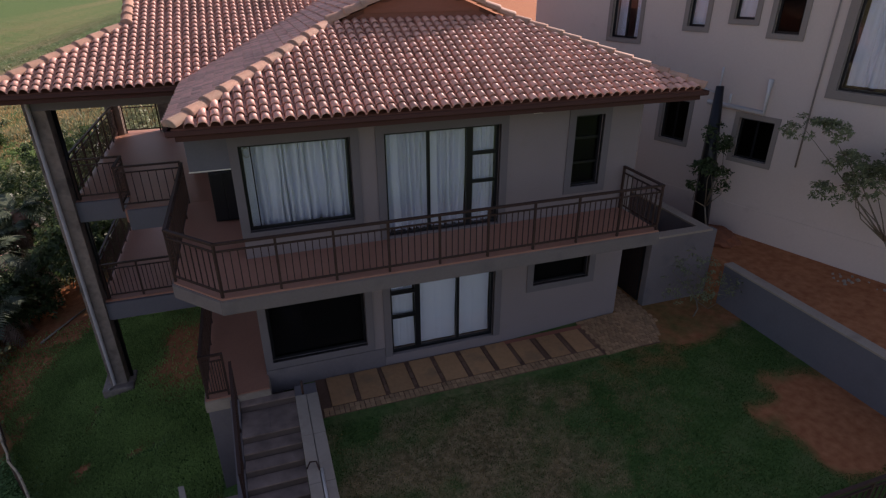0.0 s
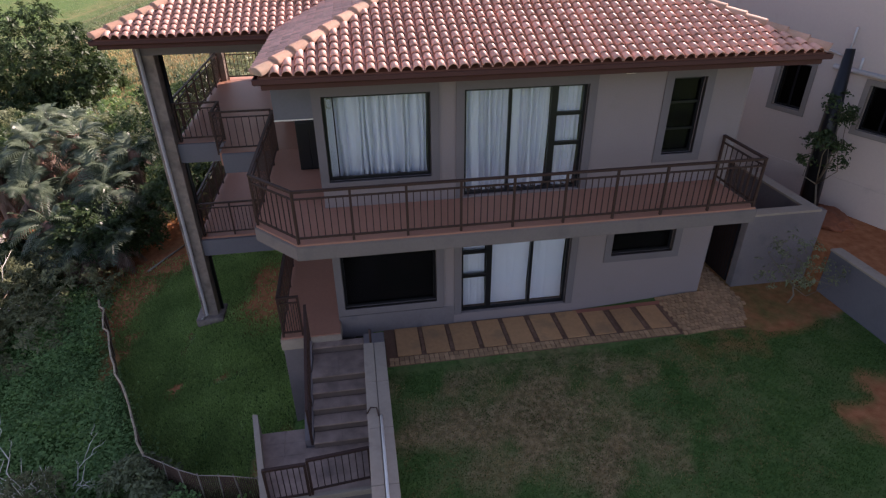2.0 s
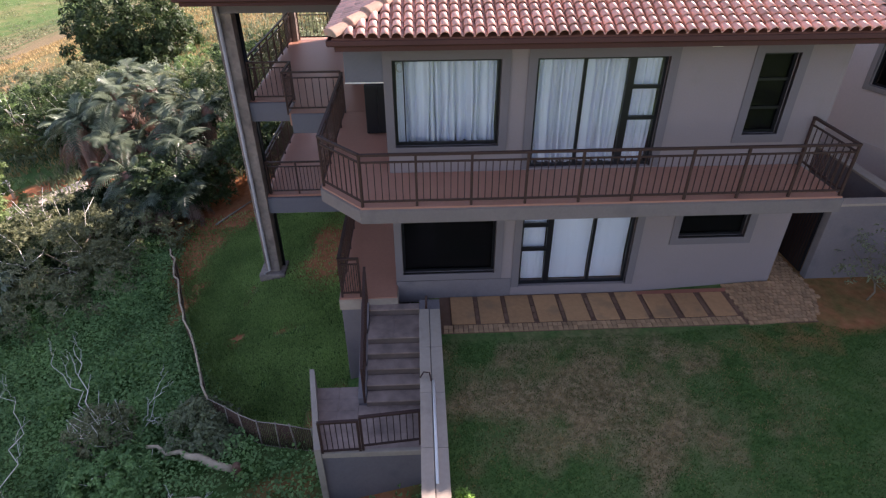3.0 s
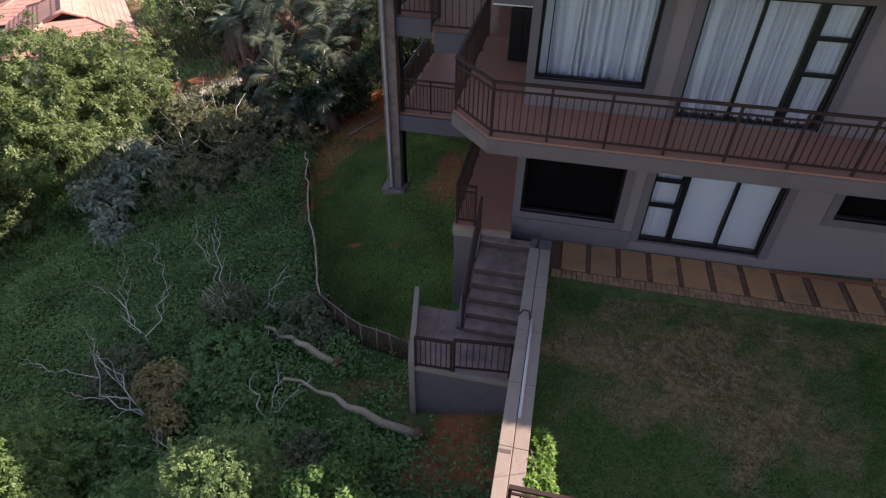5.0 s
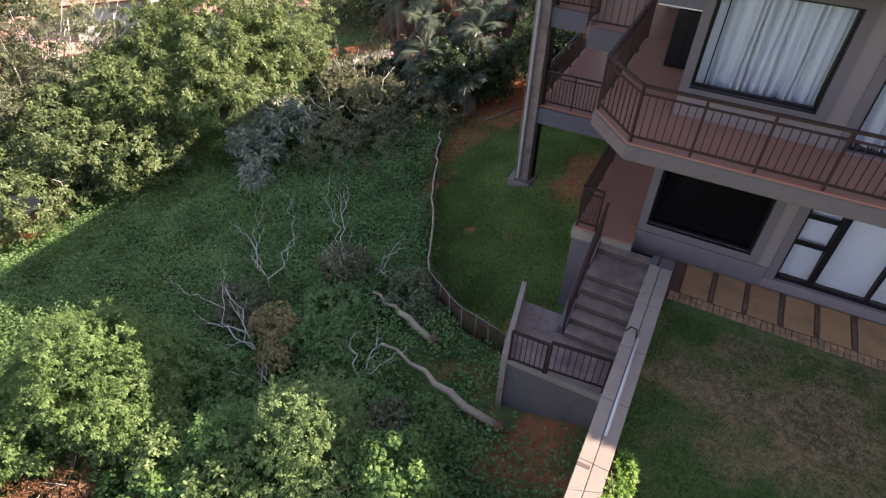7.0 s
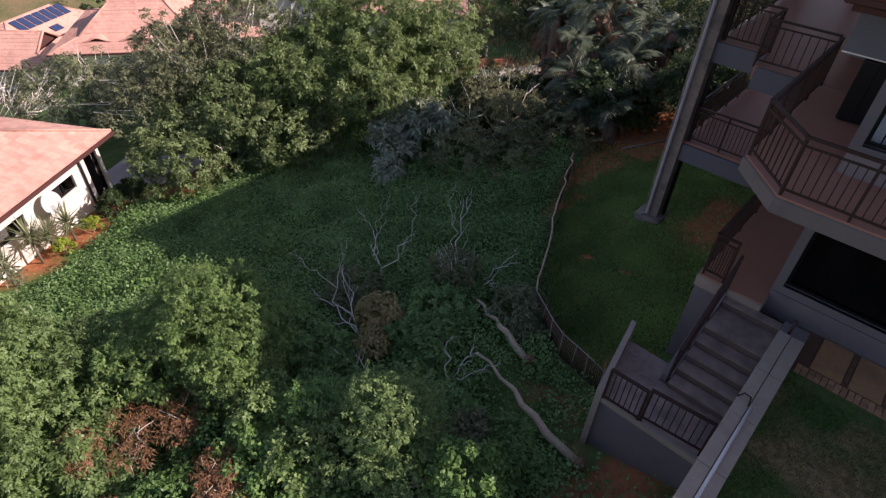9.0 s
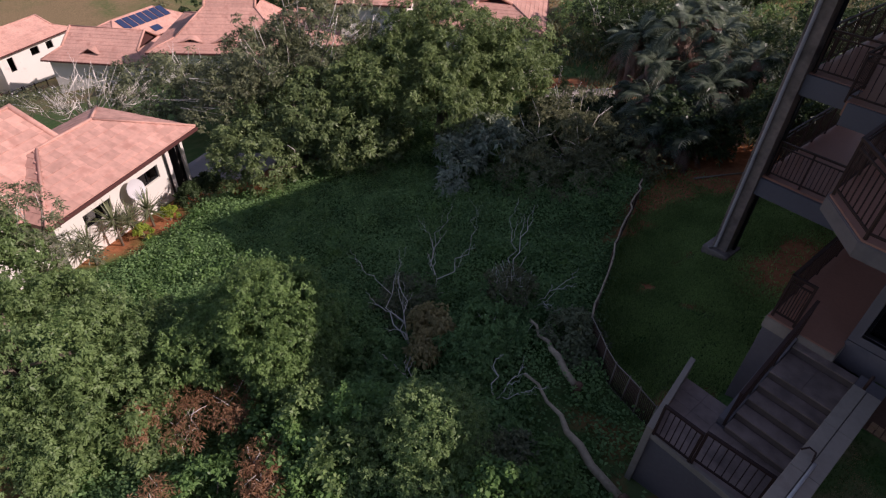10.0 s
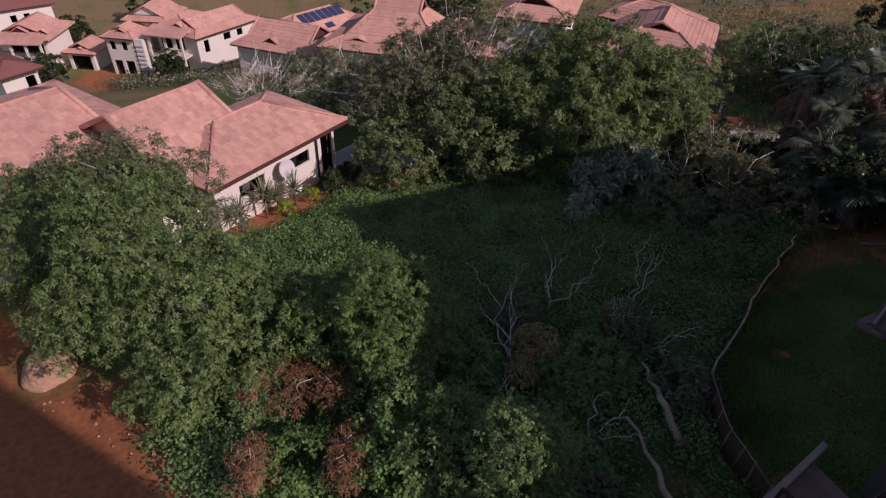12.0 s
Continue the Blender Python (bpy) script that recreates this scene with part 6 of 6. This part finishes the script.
tree("tree", "slender young tree with spreading leafy boughs", (15.45, -3.1, 1.06), [((13.95, -1.0, 4.58), (0.62, 0.5, 0.22)), ((14.5, -1.7, 3.95), (0.5, 0.5, 0.22)), ((14.85, -2.15, 3.6), (0.62, 0.6, 0.3)), ((14.4, -1.55, 3.25), (0.45, 0.4, 0.12)), ((15.2, -2.7, 4.2), (0.7, 0.7, 0.35))], 250, 6, 0.10, L["olive"], 0.08, 0.035, 17, 10, 0.45, whorl=6, droop=0.2)
tree("creeper", "thin creeper climbing the dark pole", (13.7, 1.4, 0.9), [((13.5, 1.3, 2.6), (0.45, 0.4, 0.9)), ((13.6, 1.5, 3.7), (0.35, 0.3, 0.5))], 60, 22, 0.14, L["deep"], 0.10, 0.03, 19, 6, 0.5, "plant")
tree("shrub", "sparse straggly shrub against the yard wall", (11.8, -0.75, 0.0), [((11.7, -0.75, 0.9), (0.75, 0.4, 0.7)), ((12.3, -1.0, 0.7), (0.5, 0.4, 0.5)), ((11.5, -0.8, 1.5), (0.5, 0.3, 0.3))], 75, 5, 0.13, L["olive"], 0.065, 0.02, 20, 9, 0.35, "shrub", whorl=5)
tree("shrub", "sunlit clipped shrub beside the garden wall", (2.75, -5.9, 0.0), [((2.66, -5.7, 0.14), (0.15, 0.5, 0.18)), ((2.68, -6.25, 0.14), (0.18, 0.35, 0.18))], 130, 8, 0.06, L["bright"], 0.07, 0.012, 23, 5, 0.45, "shrub", whorl=6, droop=0.2)
tree("tree", "bright green tree behind the roof", (9.5, 19.0, -0.5), [((9.3, 19.0, 5.2), (2.6, 2.2, 2.2)), ((11.0, 20.0, 4.8), (2.0, 2.0, 2.0))], 260, 50, 0.35, L["lush"], 0.20, 0.2, 24, 6)


def frond(p, a, el, ln, rng, mat, root, pairs=22, width=0.30, dead=False):
    """A feather palm frond: an arching rib with two rows of narrow leaflets, one mesh."""
    d = Vector((math.cos(a) * math.cos(el), math.sin(a) * math.cos(el), math.sin(el)))
    side = Vector((-math.sin(a), math.cos(a), 0))
    sag = 0.55 * ln * (0.4 + math.cos(el))
    twist = rng.uniform(-0.5, 0.5)
    verts, faces, ribs = [], [], []
    for i in range(pairs + 1):
        f = i / pairs
        ribs.append(p + d * ln * f + Vector((0, 0, -sag * f * f)))
    for i in range(pairs):
        f = (i + 0.5) / pairs
        if f < 0.16:
            continue
        c, n = ribs[i], ribs[i + 1]
        along = (n - c).normalized()
        w = width * (math.sin(math.pi * (0.12 + 0.86 * f)) ** 0.7 + 0.12) * rng.uniform(0.75, 1.1)
        for sg in (-1, 1):
            out = (side * sg + along * (0.35 + 0.7 * f) + Vector((0, 0, 0.30 - 0.5 * f + twist * sg))).normalized()
            if dead:
                out = (out + Vector((0, 0, -0.9))).normalized()
            t = len(verts)
            hw = along * 0.026
            tip = c + out * w + Vector((0, 0, -0.22 * w))
            verts += [c - hw, c + hw, c + out * w * 0.6 + hw * 0.9, tip, c + out * w * 0.6 - hw * 0.9]
            faces.append((t, t + 1, t + 2, t + 3, t + 4))
    t = len(verts)
    for q, c in enumerate(ribs):
        r = 0.016 * (1 - 0.8 * q / pairs)
        verts += [c - side * r, c + side * r, c + Vector((0, 0, r))]
    for q in range(pairs):
        k = t + 3 * q
        faces += [(k, k + 1, k + 4, k + 3), (k + 1, k + 2, k + 5, k + 4), (k + 2, k, k + 3, k + 5)]
    return solid("frond", verts, faces, mat, root, "dry hanging frond" if dead else "")


def wild_palm(x, y, height, n, seed, mat, spread=1.0):
    """A clump of palms: stout fibrous trunks, arching feather fronds and a skirt of dead ones, each frond a part."""
    rng = random.Random(seed)
    root = thing("palm", "wild palm clump with grey-green feather fronds on fibrous trunks", "palm", "wild palm clumps")
    z = lot_z(x, y)
    for s in range(2):
        dx, dy = rng.uniform(-0.6, 0.6), rng.uniform(-0.6, 0.6)
        h = height * rng.uniform(0.72, 1.0)
        base, top = Vector((x + dx * 0.5, y + dy * 0.5, z - 0.1)), Vector((x + dx, y + dy, z + h))
        tubes("trunk", [([base.lerp(top, k / 7) for k in range(8)], [0.20 + 0.03 * (k % 2) + 0.02 * (k > 5) for k in range(8)])], M["fibre"], root, "shaggy red-brown trunk", 9)
        stubs = []
        for k in range(34):
            f, a = rng.uniform(0.25, 1.0), rng.uniform(0, 6.283)
            c = base.lerp(top, f)
            o = Vector((math.cos(a), math.sin(a), 0))
            stubs.append(([c + o * 0.17, c + o * 0.30 + Vector((0, 0, 0.10)), c + o * 0.36 + Vector((0, 0, rng.uniform(-0.1, 0.25)))], [0.028, 0.02, 0.008]))
        tagged(tubes("leaf_stub", stubs, M["stick"], root, "pale old leaf bases", 4), kind="stuff")
        for k in range(n + 9):
            dead = k >= n
            el = rng.uniform(-1.0, -0.35) if dead else math.asin(rng.uniform(0.05, 0.98))
            ln = rng.uniform(1.1, 1.7) * spread * (0.75 if dead else 1)
            p = top + Vector((rng.uniform(-0.08, 0.08), rng.uniform(-0.08, 0.08), -0.25 if dead else rng.uniform(-0.1, 0.1)))
            frond(p, rng.uniform(0, 6.283), el, ln, rng, L["husk"] if dead else mat, root, 18, 0.36 * spread, dead)


for k, (x, y, h) in enumerate(((-7.7, 9.0, 1.5), (-6.6, 9.4, 1.3), (-8.9, 9.7, 2.2), (-7.2, 10.4, 2.7), (-8.3, 11.1, 3.4), (-9.7, 11.0, 3.2), (-6.2, 10.9, 2.0), (-10.9, 11.6, 3.6), (-9.5, 12.5, 4.2), (-8.0, 12.8, 4.3), (-6.8, 12.4, 3.3), (-12.0, 13.0, 3.4), (-9.4, 14.6, 4.2))):
    wild_palm(x, y, h, 14, 100 + k, L["palm"], 1.05)


def spiky_plant(x, y, z, h, seed, mat, n=26, ln=0.6):
    rng = random.Random(seed)
    root = thing("yucca", "spiky yucca against the white wall", "plant", "yuccas along the wall")
    tubes("stem", [([(x, y, z - 0.1), (x + 0.04, y, z + h)], [0.05, 0.04])], M["bark"], root)
    v = []
    for k in range(n):
        a, el = rng.uniform(0, 6.283), rng.uniform(-0.6, 1.3)
        d = Vector((math.cos(a) * math.cos(el), math.sin(a) * math.cos(el), math.sin(el)))
        s = d.cross(Vector((0, 0, 1))).normalized() * 0.036
        p = Vector((x, y, z + h + rng.uniform(-0.25, 0.05)))
        v.append([p - s, p + s, p + d * ln + s * 0.15, p + d * ln - s * 0.15])
    quads("rosette", np.array([[tuple(c) for c in q] for q in v]), mat, root)


for k, (u, v, h) in enumerate(((0.9, -0.25, 0.9), (2.22, -0.21, 1.15), (2.95, -0.1, 0.65), (3.66, -0.43, 0.8))):
    x, y = lpt(u, v)
    spiky_plant(x, y, lot_z(x, y), h + 0.15, 200 + k, L["olive"], 70, 0.85)
for k, (u, v, r) in enumerate(((2.82, -0.75, 0.30), (4.28, -0.78, 0.30))):
    x, y = lpt(u, v)
    tree("shrub", "small yellow-green garden shrub", gp(x, y), [((x, y, lot_z(x, y) + r), (r, r, r))], 50, 45, 0.07, L["lime"], 0.08, 0.03, 210 + k, 3, 0.5, "shrub")
for k, (u, v, r) in enumerate(((5.45, -0.95, 0.5), (6.6, -1.0, 0.45))):
    x, y = lpt(u, v)
    tree("shrub", "dark garden shrub by the porch", gp(x, y), [((x, y, lot_z(x, y) + r), (r, r, r))], 60, 45, 0.12, L["deep"], 0.11, 0.04, 214 + k, 3, 0.5, "shrub")


def paved_sheet(name, label, origin, along, across, nu, nv, mat, category):
    """A thin paved sheet that follows the slope, with an edge."""
    o, au, av = Vector(origin), Vector(along), Vector(across)
    verts, faces = [], []
    for lift in (0.05, -0.3):
        for j in range(nv + 1):
            for i in range(nu + 1):
                q = o + au * (i / nu) + av * (j / nv)
                verts.append((q.x, q.y, ground_z(q.x, q.y) + lift))
    w, half = nu + 1, (nu + 1) * (nv + 1)
    for j in range(nv):
        for i in range(nu):
            t = j * w + i
            faces.append((t, t + 1, t + w + 1, t + w))
    rim = [i for i in range(w)] + [j * w + nu for j in range(1, nv + 1)] + [nv * w + i for i in range(nu - 1, -1, -1)] + [j * w for j in range(nv - 1, 0, -1)]
    faces += [(s, s + half, e + half, e) for s, e in zip(rim, rim[1:] + rim[:1])]
    return tagged(solid(name, verts, faces, mat, None, label), category=category, kind="structure")


paved_sheet("patio", "mauve-grey paved patio beside the bungalow", lpt(8.0, -2.2), LU * 2.8, LV * 4.6, 8, 12, M["road"], "patio")
paved_sheet("driveway", "pale concrete driveway beyond the trees", (-15.5, 10.6), (3.0, 1.9), (-1.0, 2.4), 10, 8, M["pale"], "driveway")
RAILS = thing("rail_fence", "weathered pole fence with two rails beside the driveway", "fence")
rail_pts = [(-16.8, 14.2), (-17.9, 12.9), (-19.0, 11.6)]
for x, y in rail_pts:
    tubes("post", [([(x, y, ground_z(x, y) - 0.2), (x + 0.02, y, ground_z(x, y) + 1.0)], [0.075, 0.065])], M["dead"], RAILS, "", 7)
for h in (0.45, 0.85):
    tubes("rail", [([(x, y, ground_z(x, y) + h) for x, y in rail_pts], [0.05] * 3)], M["dead"], RAILS, "", 6)

BOULDER = bmesh.new()
bmesh.ops.create_icosphere(BOULDER, subdivisions=4, radius=1.0)
for v in BOULDER.verts:
    k = 1 + 0.18 * noise.noise(v.co * 1.3) + 0.05 * noise.noise(v.co * 5)
    v.co = Vector((v.co.x * 0.78 * k - 11.75, v.co.y * 0.66 * k - 15.6, v.co.z * 0.42 * k - 5.32))
tagged(part("boulder", BOULDER, M["boulder"]), "sandy rounded boulder on bare red soil", "boulder")


def scatter_stones(name, label, spots, mat, seed):
    """Small broken stones, each of them a rough little block."""
    rng = random.Random(seed)
    verts, faces = [], []
    for cx, cy, r, n in spots:
        for _ in range(n):
            a, d = rng.uniform(0, 6.283), r * math.sqrt(rng.random())
            x, y = cx + d * math.cos(a), cy + d * math.sin(a)
            sz = rng.uniform(0.015, 0.05)
            m = Matrix.Translation((x, y, ground_z(x, y) + sz * 0.25)) @ Matrix.Rotation(rng.uniform(0, 6.283), 4, "Z") @ Matrix.Rotation(rng.uniform(-0.5, 0.5), 4, "X")
            t = len(verts)
            for p in ((-1, -1, -1), (1, -1, -1), (1, 1, -1), (-1, 1, -1), (-1, -1, 1), (1, -1, 1), (1, 1, 1), (-1, 1, 1)):
                verts.append(m @ Vector([c * sz * rng.uniform(0.5, 1.0) for c in p]))
            faces += [tuple(t + q for q in f) for f in ((0, 3, 2, 1), (4, 5, 6, 7), (0, 1, 5, 4), (1, 2, 6, 5), (2, 3, 7, 6), (3, 0, 4, 7))]
    tagged(solid(name, verts, faces, mat), label, "stones", kind="stuff")


scatter_stones("rubble", "pale broken stones strewn over the bare red soil", ((-10.3, -14.6, 1.0, 22), (-8.4, -13.0, 1.4, 22), (-6.6, -11.9, 1.0, 16), (-11.6, -14.4, 0.7, 14)), M["boulder"], 61)
scatter_stones("builders_rubble", "broken pale plaster pieces at the foot of the building", ((15.2, -2.0, 0.4, 14), (15.5, -2.9, 0.4, 14)), M["coping"], 62)


def flowers():
    """White blossoms dotted over the beds by the far lawns."""
    rng = np.random.default_rng(63)
    pick = random.Random(63)
    pts = []
    while len(pts) < 120:
        f = pick.random()
        x, y = -79.0 + 11 * f + pick.gauss(0, 1.6), -18.5 + 13 * f + pick.gauss(0, 1.2)
        pts.append((x, y, lot_z(x, y) + pick.uniform(0.4, 0.9)))
    tagged(leaf_mesh("flowers", np.array(pts), np.tile((0.6, 0, 1.0), (len(pts), 1)), 0.15, M["pvc"], None, "white blossoms in the far garden beds", 0.8, rng, 0.3), category="flowers", kind="stuff")
    low = np.repeat(np.array(pts), 50, 0) + rng.normal(0, 1, (len(pts) * 50, 3)) * np.array((0.9, 0.9, 0.2)) - np.array((0, 0, 0.35))
    tagged(leaf_mesh("flower_bed", low, np.tile((0, 0, 1.0), (len(low), 1)), 0.26, L["olive"], None, "low olive-green planting in the far garden", 0.6, rng, 0.6), category="plants", kind="stuff")


flowers()
MOUND = bmesh.new()
bmesh.ops.create_icosphere(MOUND, subdivisions=4, radius=1.0)
for v in MOUND.verts:
    k = 1 + 0.22 * noise.noise(v.co * 1.7) + 0.08 * noise.noise(v.co * 6)
    v.co = Vector((v.co.x * 0.55 * k + 13.9, v.co.y * 0.7 * k + 1.1, v.co.z * 0.26 * k + 1.08))
tagged(part("soil_mound", MOUND, M["heap"]), "small heap of dark red soil beside the wall", "soil heap")

# ---- creepers and grass ----


def fence_side(x, y):
    """Positive on the wild side of the fence."""
    best, side = 1e9, 0
    for (ax, ay), (bx, by) in zip(FENCE, FENCE[1:]):
        dx, dy = bx - ax, by - ay
        t = max(0, min(1, ((x - ax) * dx + (y - ay) * dy) / (dx * dx + dy * dy)))
        d = math.hypot(x - ax - dx * t, y - ay - dy * t)
        if d < best:
            best = d
            side = dy * (x - ax) - dx * (y - ay)
    return best if side > 0 else -best


def creepers():
    rng = np.random.default_rng(42)
    pts, nor = [], []
    pick = random.Random(42)
    while len(pts) < 6500:
        x, y = pick.uniform(-20, 2.0), pick.uniform(-12.5, 8)
        if y > -2.3 and fence_side(x, y) < 0.15:
            continue
        if y <= -2.3 and x > -0.2 and y > -3.7:
            continue
        if soil_mask(x, y) > 0.5 + 0.3 * pick.random() or lot_z(x, y) < -6.6:
            continue
        if any(abs((x - ax) * (by - ay) - (y - ay) * (bx - ax)) < 0.32 * math.hypot(bx - ax, by - ay) and bx - 0.2 < x < ax + 0.3 for ax, ay, bx, by in ((-1.95, -2.52, -4.0, -1.83), (0.33, -4.03, -2.9, -3.1))):
            continue
        u, v = (Vector((x, y)) - LA).dot(LU), (Vector((x, y)) - LA).dot(LV)
        if (v > -1.6 and -3 < u < 8) or (v > -2.4 and 8 <= u < 11):
            continue
        h = 0.08 + 0.42 * max(0, noise.noise(Vector((x * 0.6, y * 0.6, 5))) + 0.25) + 0.42 * max(0, noise.noise(Vector((x * 1.7, y * 1.7, 8))))
        pts.append((x, y, ground_z(x, y) + h * pick.uniform(0.6, 1.1)))
    c = np.repeat(np.array(pts), 38, 0)
    c = c + rng.normal(0, 1, c.shape) * np.array((0.26, 0.26, 0.07))
    n = np.tile((0, 0, 1.2), (len(c), 1))
    tagged(leaf_mesh("creepers", c, n, 0.082, L["vine"], None, "dense green creepers over the empty plot", 0.7, rng, 0.5), category="creeper", kind="stuff")


def blades(name, label, count, region, height, mat, seed, width=0.012):
    rng = np.random.default_rng(seed)
    out = []
    while len(out) < count:
        x, y = region(rng)
        if x is None:
            continue
        out.append((x, y, ground_z(x, y)))
    c = np.array(out)
    k = len(c)
    a = rng.uniform(0, 2 * np.pi, k)
    s = np.stack((np.cos(a), np.sin(a), np.zeros(k)), 1) * (width * rng.uniform(0.6, 1.3, k))[:, None]
    tip = np.stack((rng.normal(0, 0.35, k), rng.normal(0, 0.35, k), np.ones(k)), 1) * (height * rng.uniform(0.5, 1.3, k))[:, None]
    v = np.stack((c - s, c + s, c + tip + s * 0.15, c + tip - s * 0.15), 1)
    tagged(quads(name, v, mat), label, "grass", kind="stuff")


def on_lawn(rng):
    x, y = rng.uniform(2.5, 12.8), rng.uniform(-6.5, -1.46)
    return (None, None) if soil_mask(x, y) > 0.55 or rng.random() < dry_mask(x, y) - 0.2 + 0.8 * noise.noise(Vector((x * 2.3, y * 2.3, 3))) else (x, y)


def on_dry(rng):
    x, y = rng.uniform(2.6, 9.5), rng.uniform(-6.2, -1.8)
    clump = noise.noise(Vector((x * 2.3, y * 2.3, 3))) + 0.6 * noise.noise(Vector((x * 6, y * 6, 5)))
    return (x, y) if rng.random() < dry_mask(x, y) - 0.12 + 0.55 * clump else (None, None)


def on_slope(rng):
    x, y = rng.uniform(-6.5, 0.3), rng.uniform(-2.3, 9)
    if fence_side(x, y) > -0.1 or soil_mask(x, y) > 0.15 + 0.75 * rng.random():
        return None, None
    return x, y


creepers()


def weeds():
    """Taller broad-leaved weeds that stand in clumps among the creepers."""
    rng = np.random.default_rng(77)
    pick = random.Random(77)
    pts = []
    while len(pts) < 420:
        x, y = pick.uniform(-19, 1.8), pick.uniform(-11.5, 7)
        if (y > -2.6 and fence_side(x, y) < 0.4) or (y <= -2.3 and x > -0.4 and y > -4.0) or soil_mask(x, y) > 0.5 or lot_z(x, y) < -6.3:
            continue
        u, v = (Vector((x, y)) - LA).dot(LU), (Vector((x, y)) - LA).dot(LV)
        if (v > -1.8 and -3 < u < 11) or noise.noise(Vector((x * 0.45, y * 0.45, 9))) < 0.02 - (0.25 if y < -5.5 else 0):
            continue
        pts.append((x, y, ground_z(x, y) + pick.uniform(0.2, 0.5)))
    c = np.repeat(np.array(pts), 60, 0)
    e = rng.normal(0, 1, c.shape)
    e /= np.linalg.norm(e, axis=1, keepdims=True)
    c = c + e * np.array((0.34, 0.34, 0.24)) * rng.uniform(0.4, 1.05, (len(c), 1))
    tagged(leaf_mesh("weeds", c, e + np.array((0, 0, 0.8)), 0.105, L["lush"], None, "clumps of taller bright green weeds", 0.6, rng, 0.5), category="weeds", kind="stuff")


weeds()
blades("lawn_grass", "short green lawn grass", 80000, on_lawn, 0.026, L["grass"], 1, 0.006)
blades("dry_grass", "dry straw-coloured patch of lawn", 32000, on_dry, 0.022, L["straw"], 2, 0.006)


def on_field(rng):
    x, y = rng.uniform(-48, 1), rng.uniform(17, 62)
    return (x, y) if rng.random() < 0.55 + 0.6 * noise.noise(Vector((x * 0.2, y * 0.2, 1))) else (None, None)


def under_field(rng):
    x, y = rng.uniform(-30, 0), rng.uniform(12, 40)
    return (x, y) if rng.random() < 0.4 + 0.9 * noise.noise(Vector((x * 0.25, y * 0.25, 8))) else (None, None)


def field_bushes():
    """Low scrub scattered over the field, too much of it to count."""
    rng = np.random.default_rng(88)
    pick = random.Random(88)
    pts = []
    while len(pts) < 3000:
        x, y = pick.uniform(-160, 4), 19 + 480 * pick.random() ** 1.7
        if noise.noise(Vector((x * 0.12, y * 0.12, 2))) < -0.12:
            continue
        pts.append((x, y, ground_z(x, y) + 0.1))
    size = np.repeat(rng.uniform(0.35, 1.1, len(pts)) * np.array([1 + p[1] / 110 for p in pts]), 28)[:, None]
    e = rng.normal(0, 1, (len(pts) * 28, 3))
    e /= np.linalg.norm(e, axis=1, keepdims=True)
    e[:, 2] = abs(e[:, 2])
    c = np.repeat(np.array(pts), 28, 0) + e * size * np.array((1, 1, 0.7)) * rng.uniform(0.5, 1.05, (len(e), 1))
    tagged(leaf_mesh("field_scrub", c, e + np.array((0, 0, 0.6)), 0.34, L["olive"], None, "low grey-green scrub scattered over the field", 0.45, rng, 0.6), category="scrub", kind="stuff")


field_bushes()
blades("field_grass", "tall dry grass in the field behind", 30000, on_field, 0.22, L["straw"], 6, 0.05)
blades("field_weeds", "green weeds in the field behind", 20000, under_field, 0.30, L["olive"], 7, 0.06)
blades("slope_grass", "green grass on the slope beside the house", 100000, on_slope, 0.065, L["slope"], 3, 0.020)
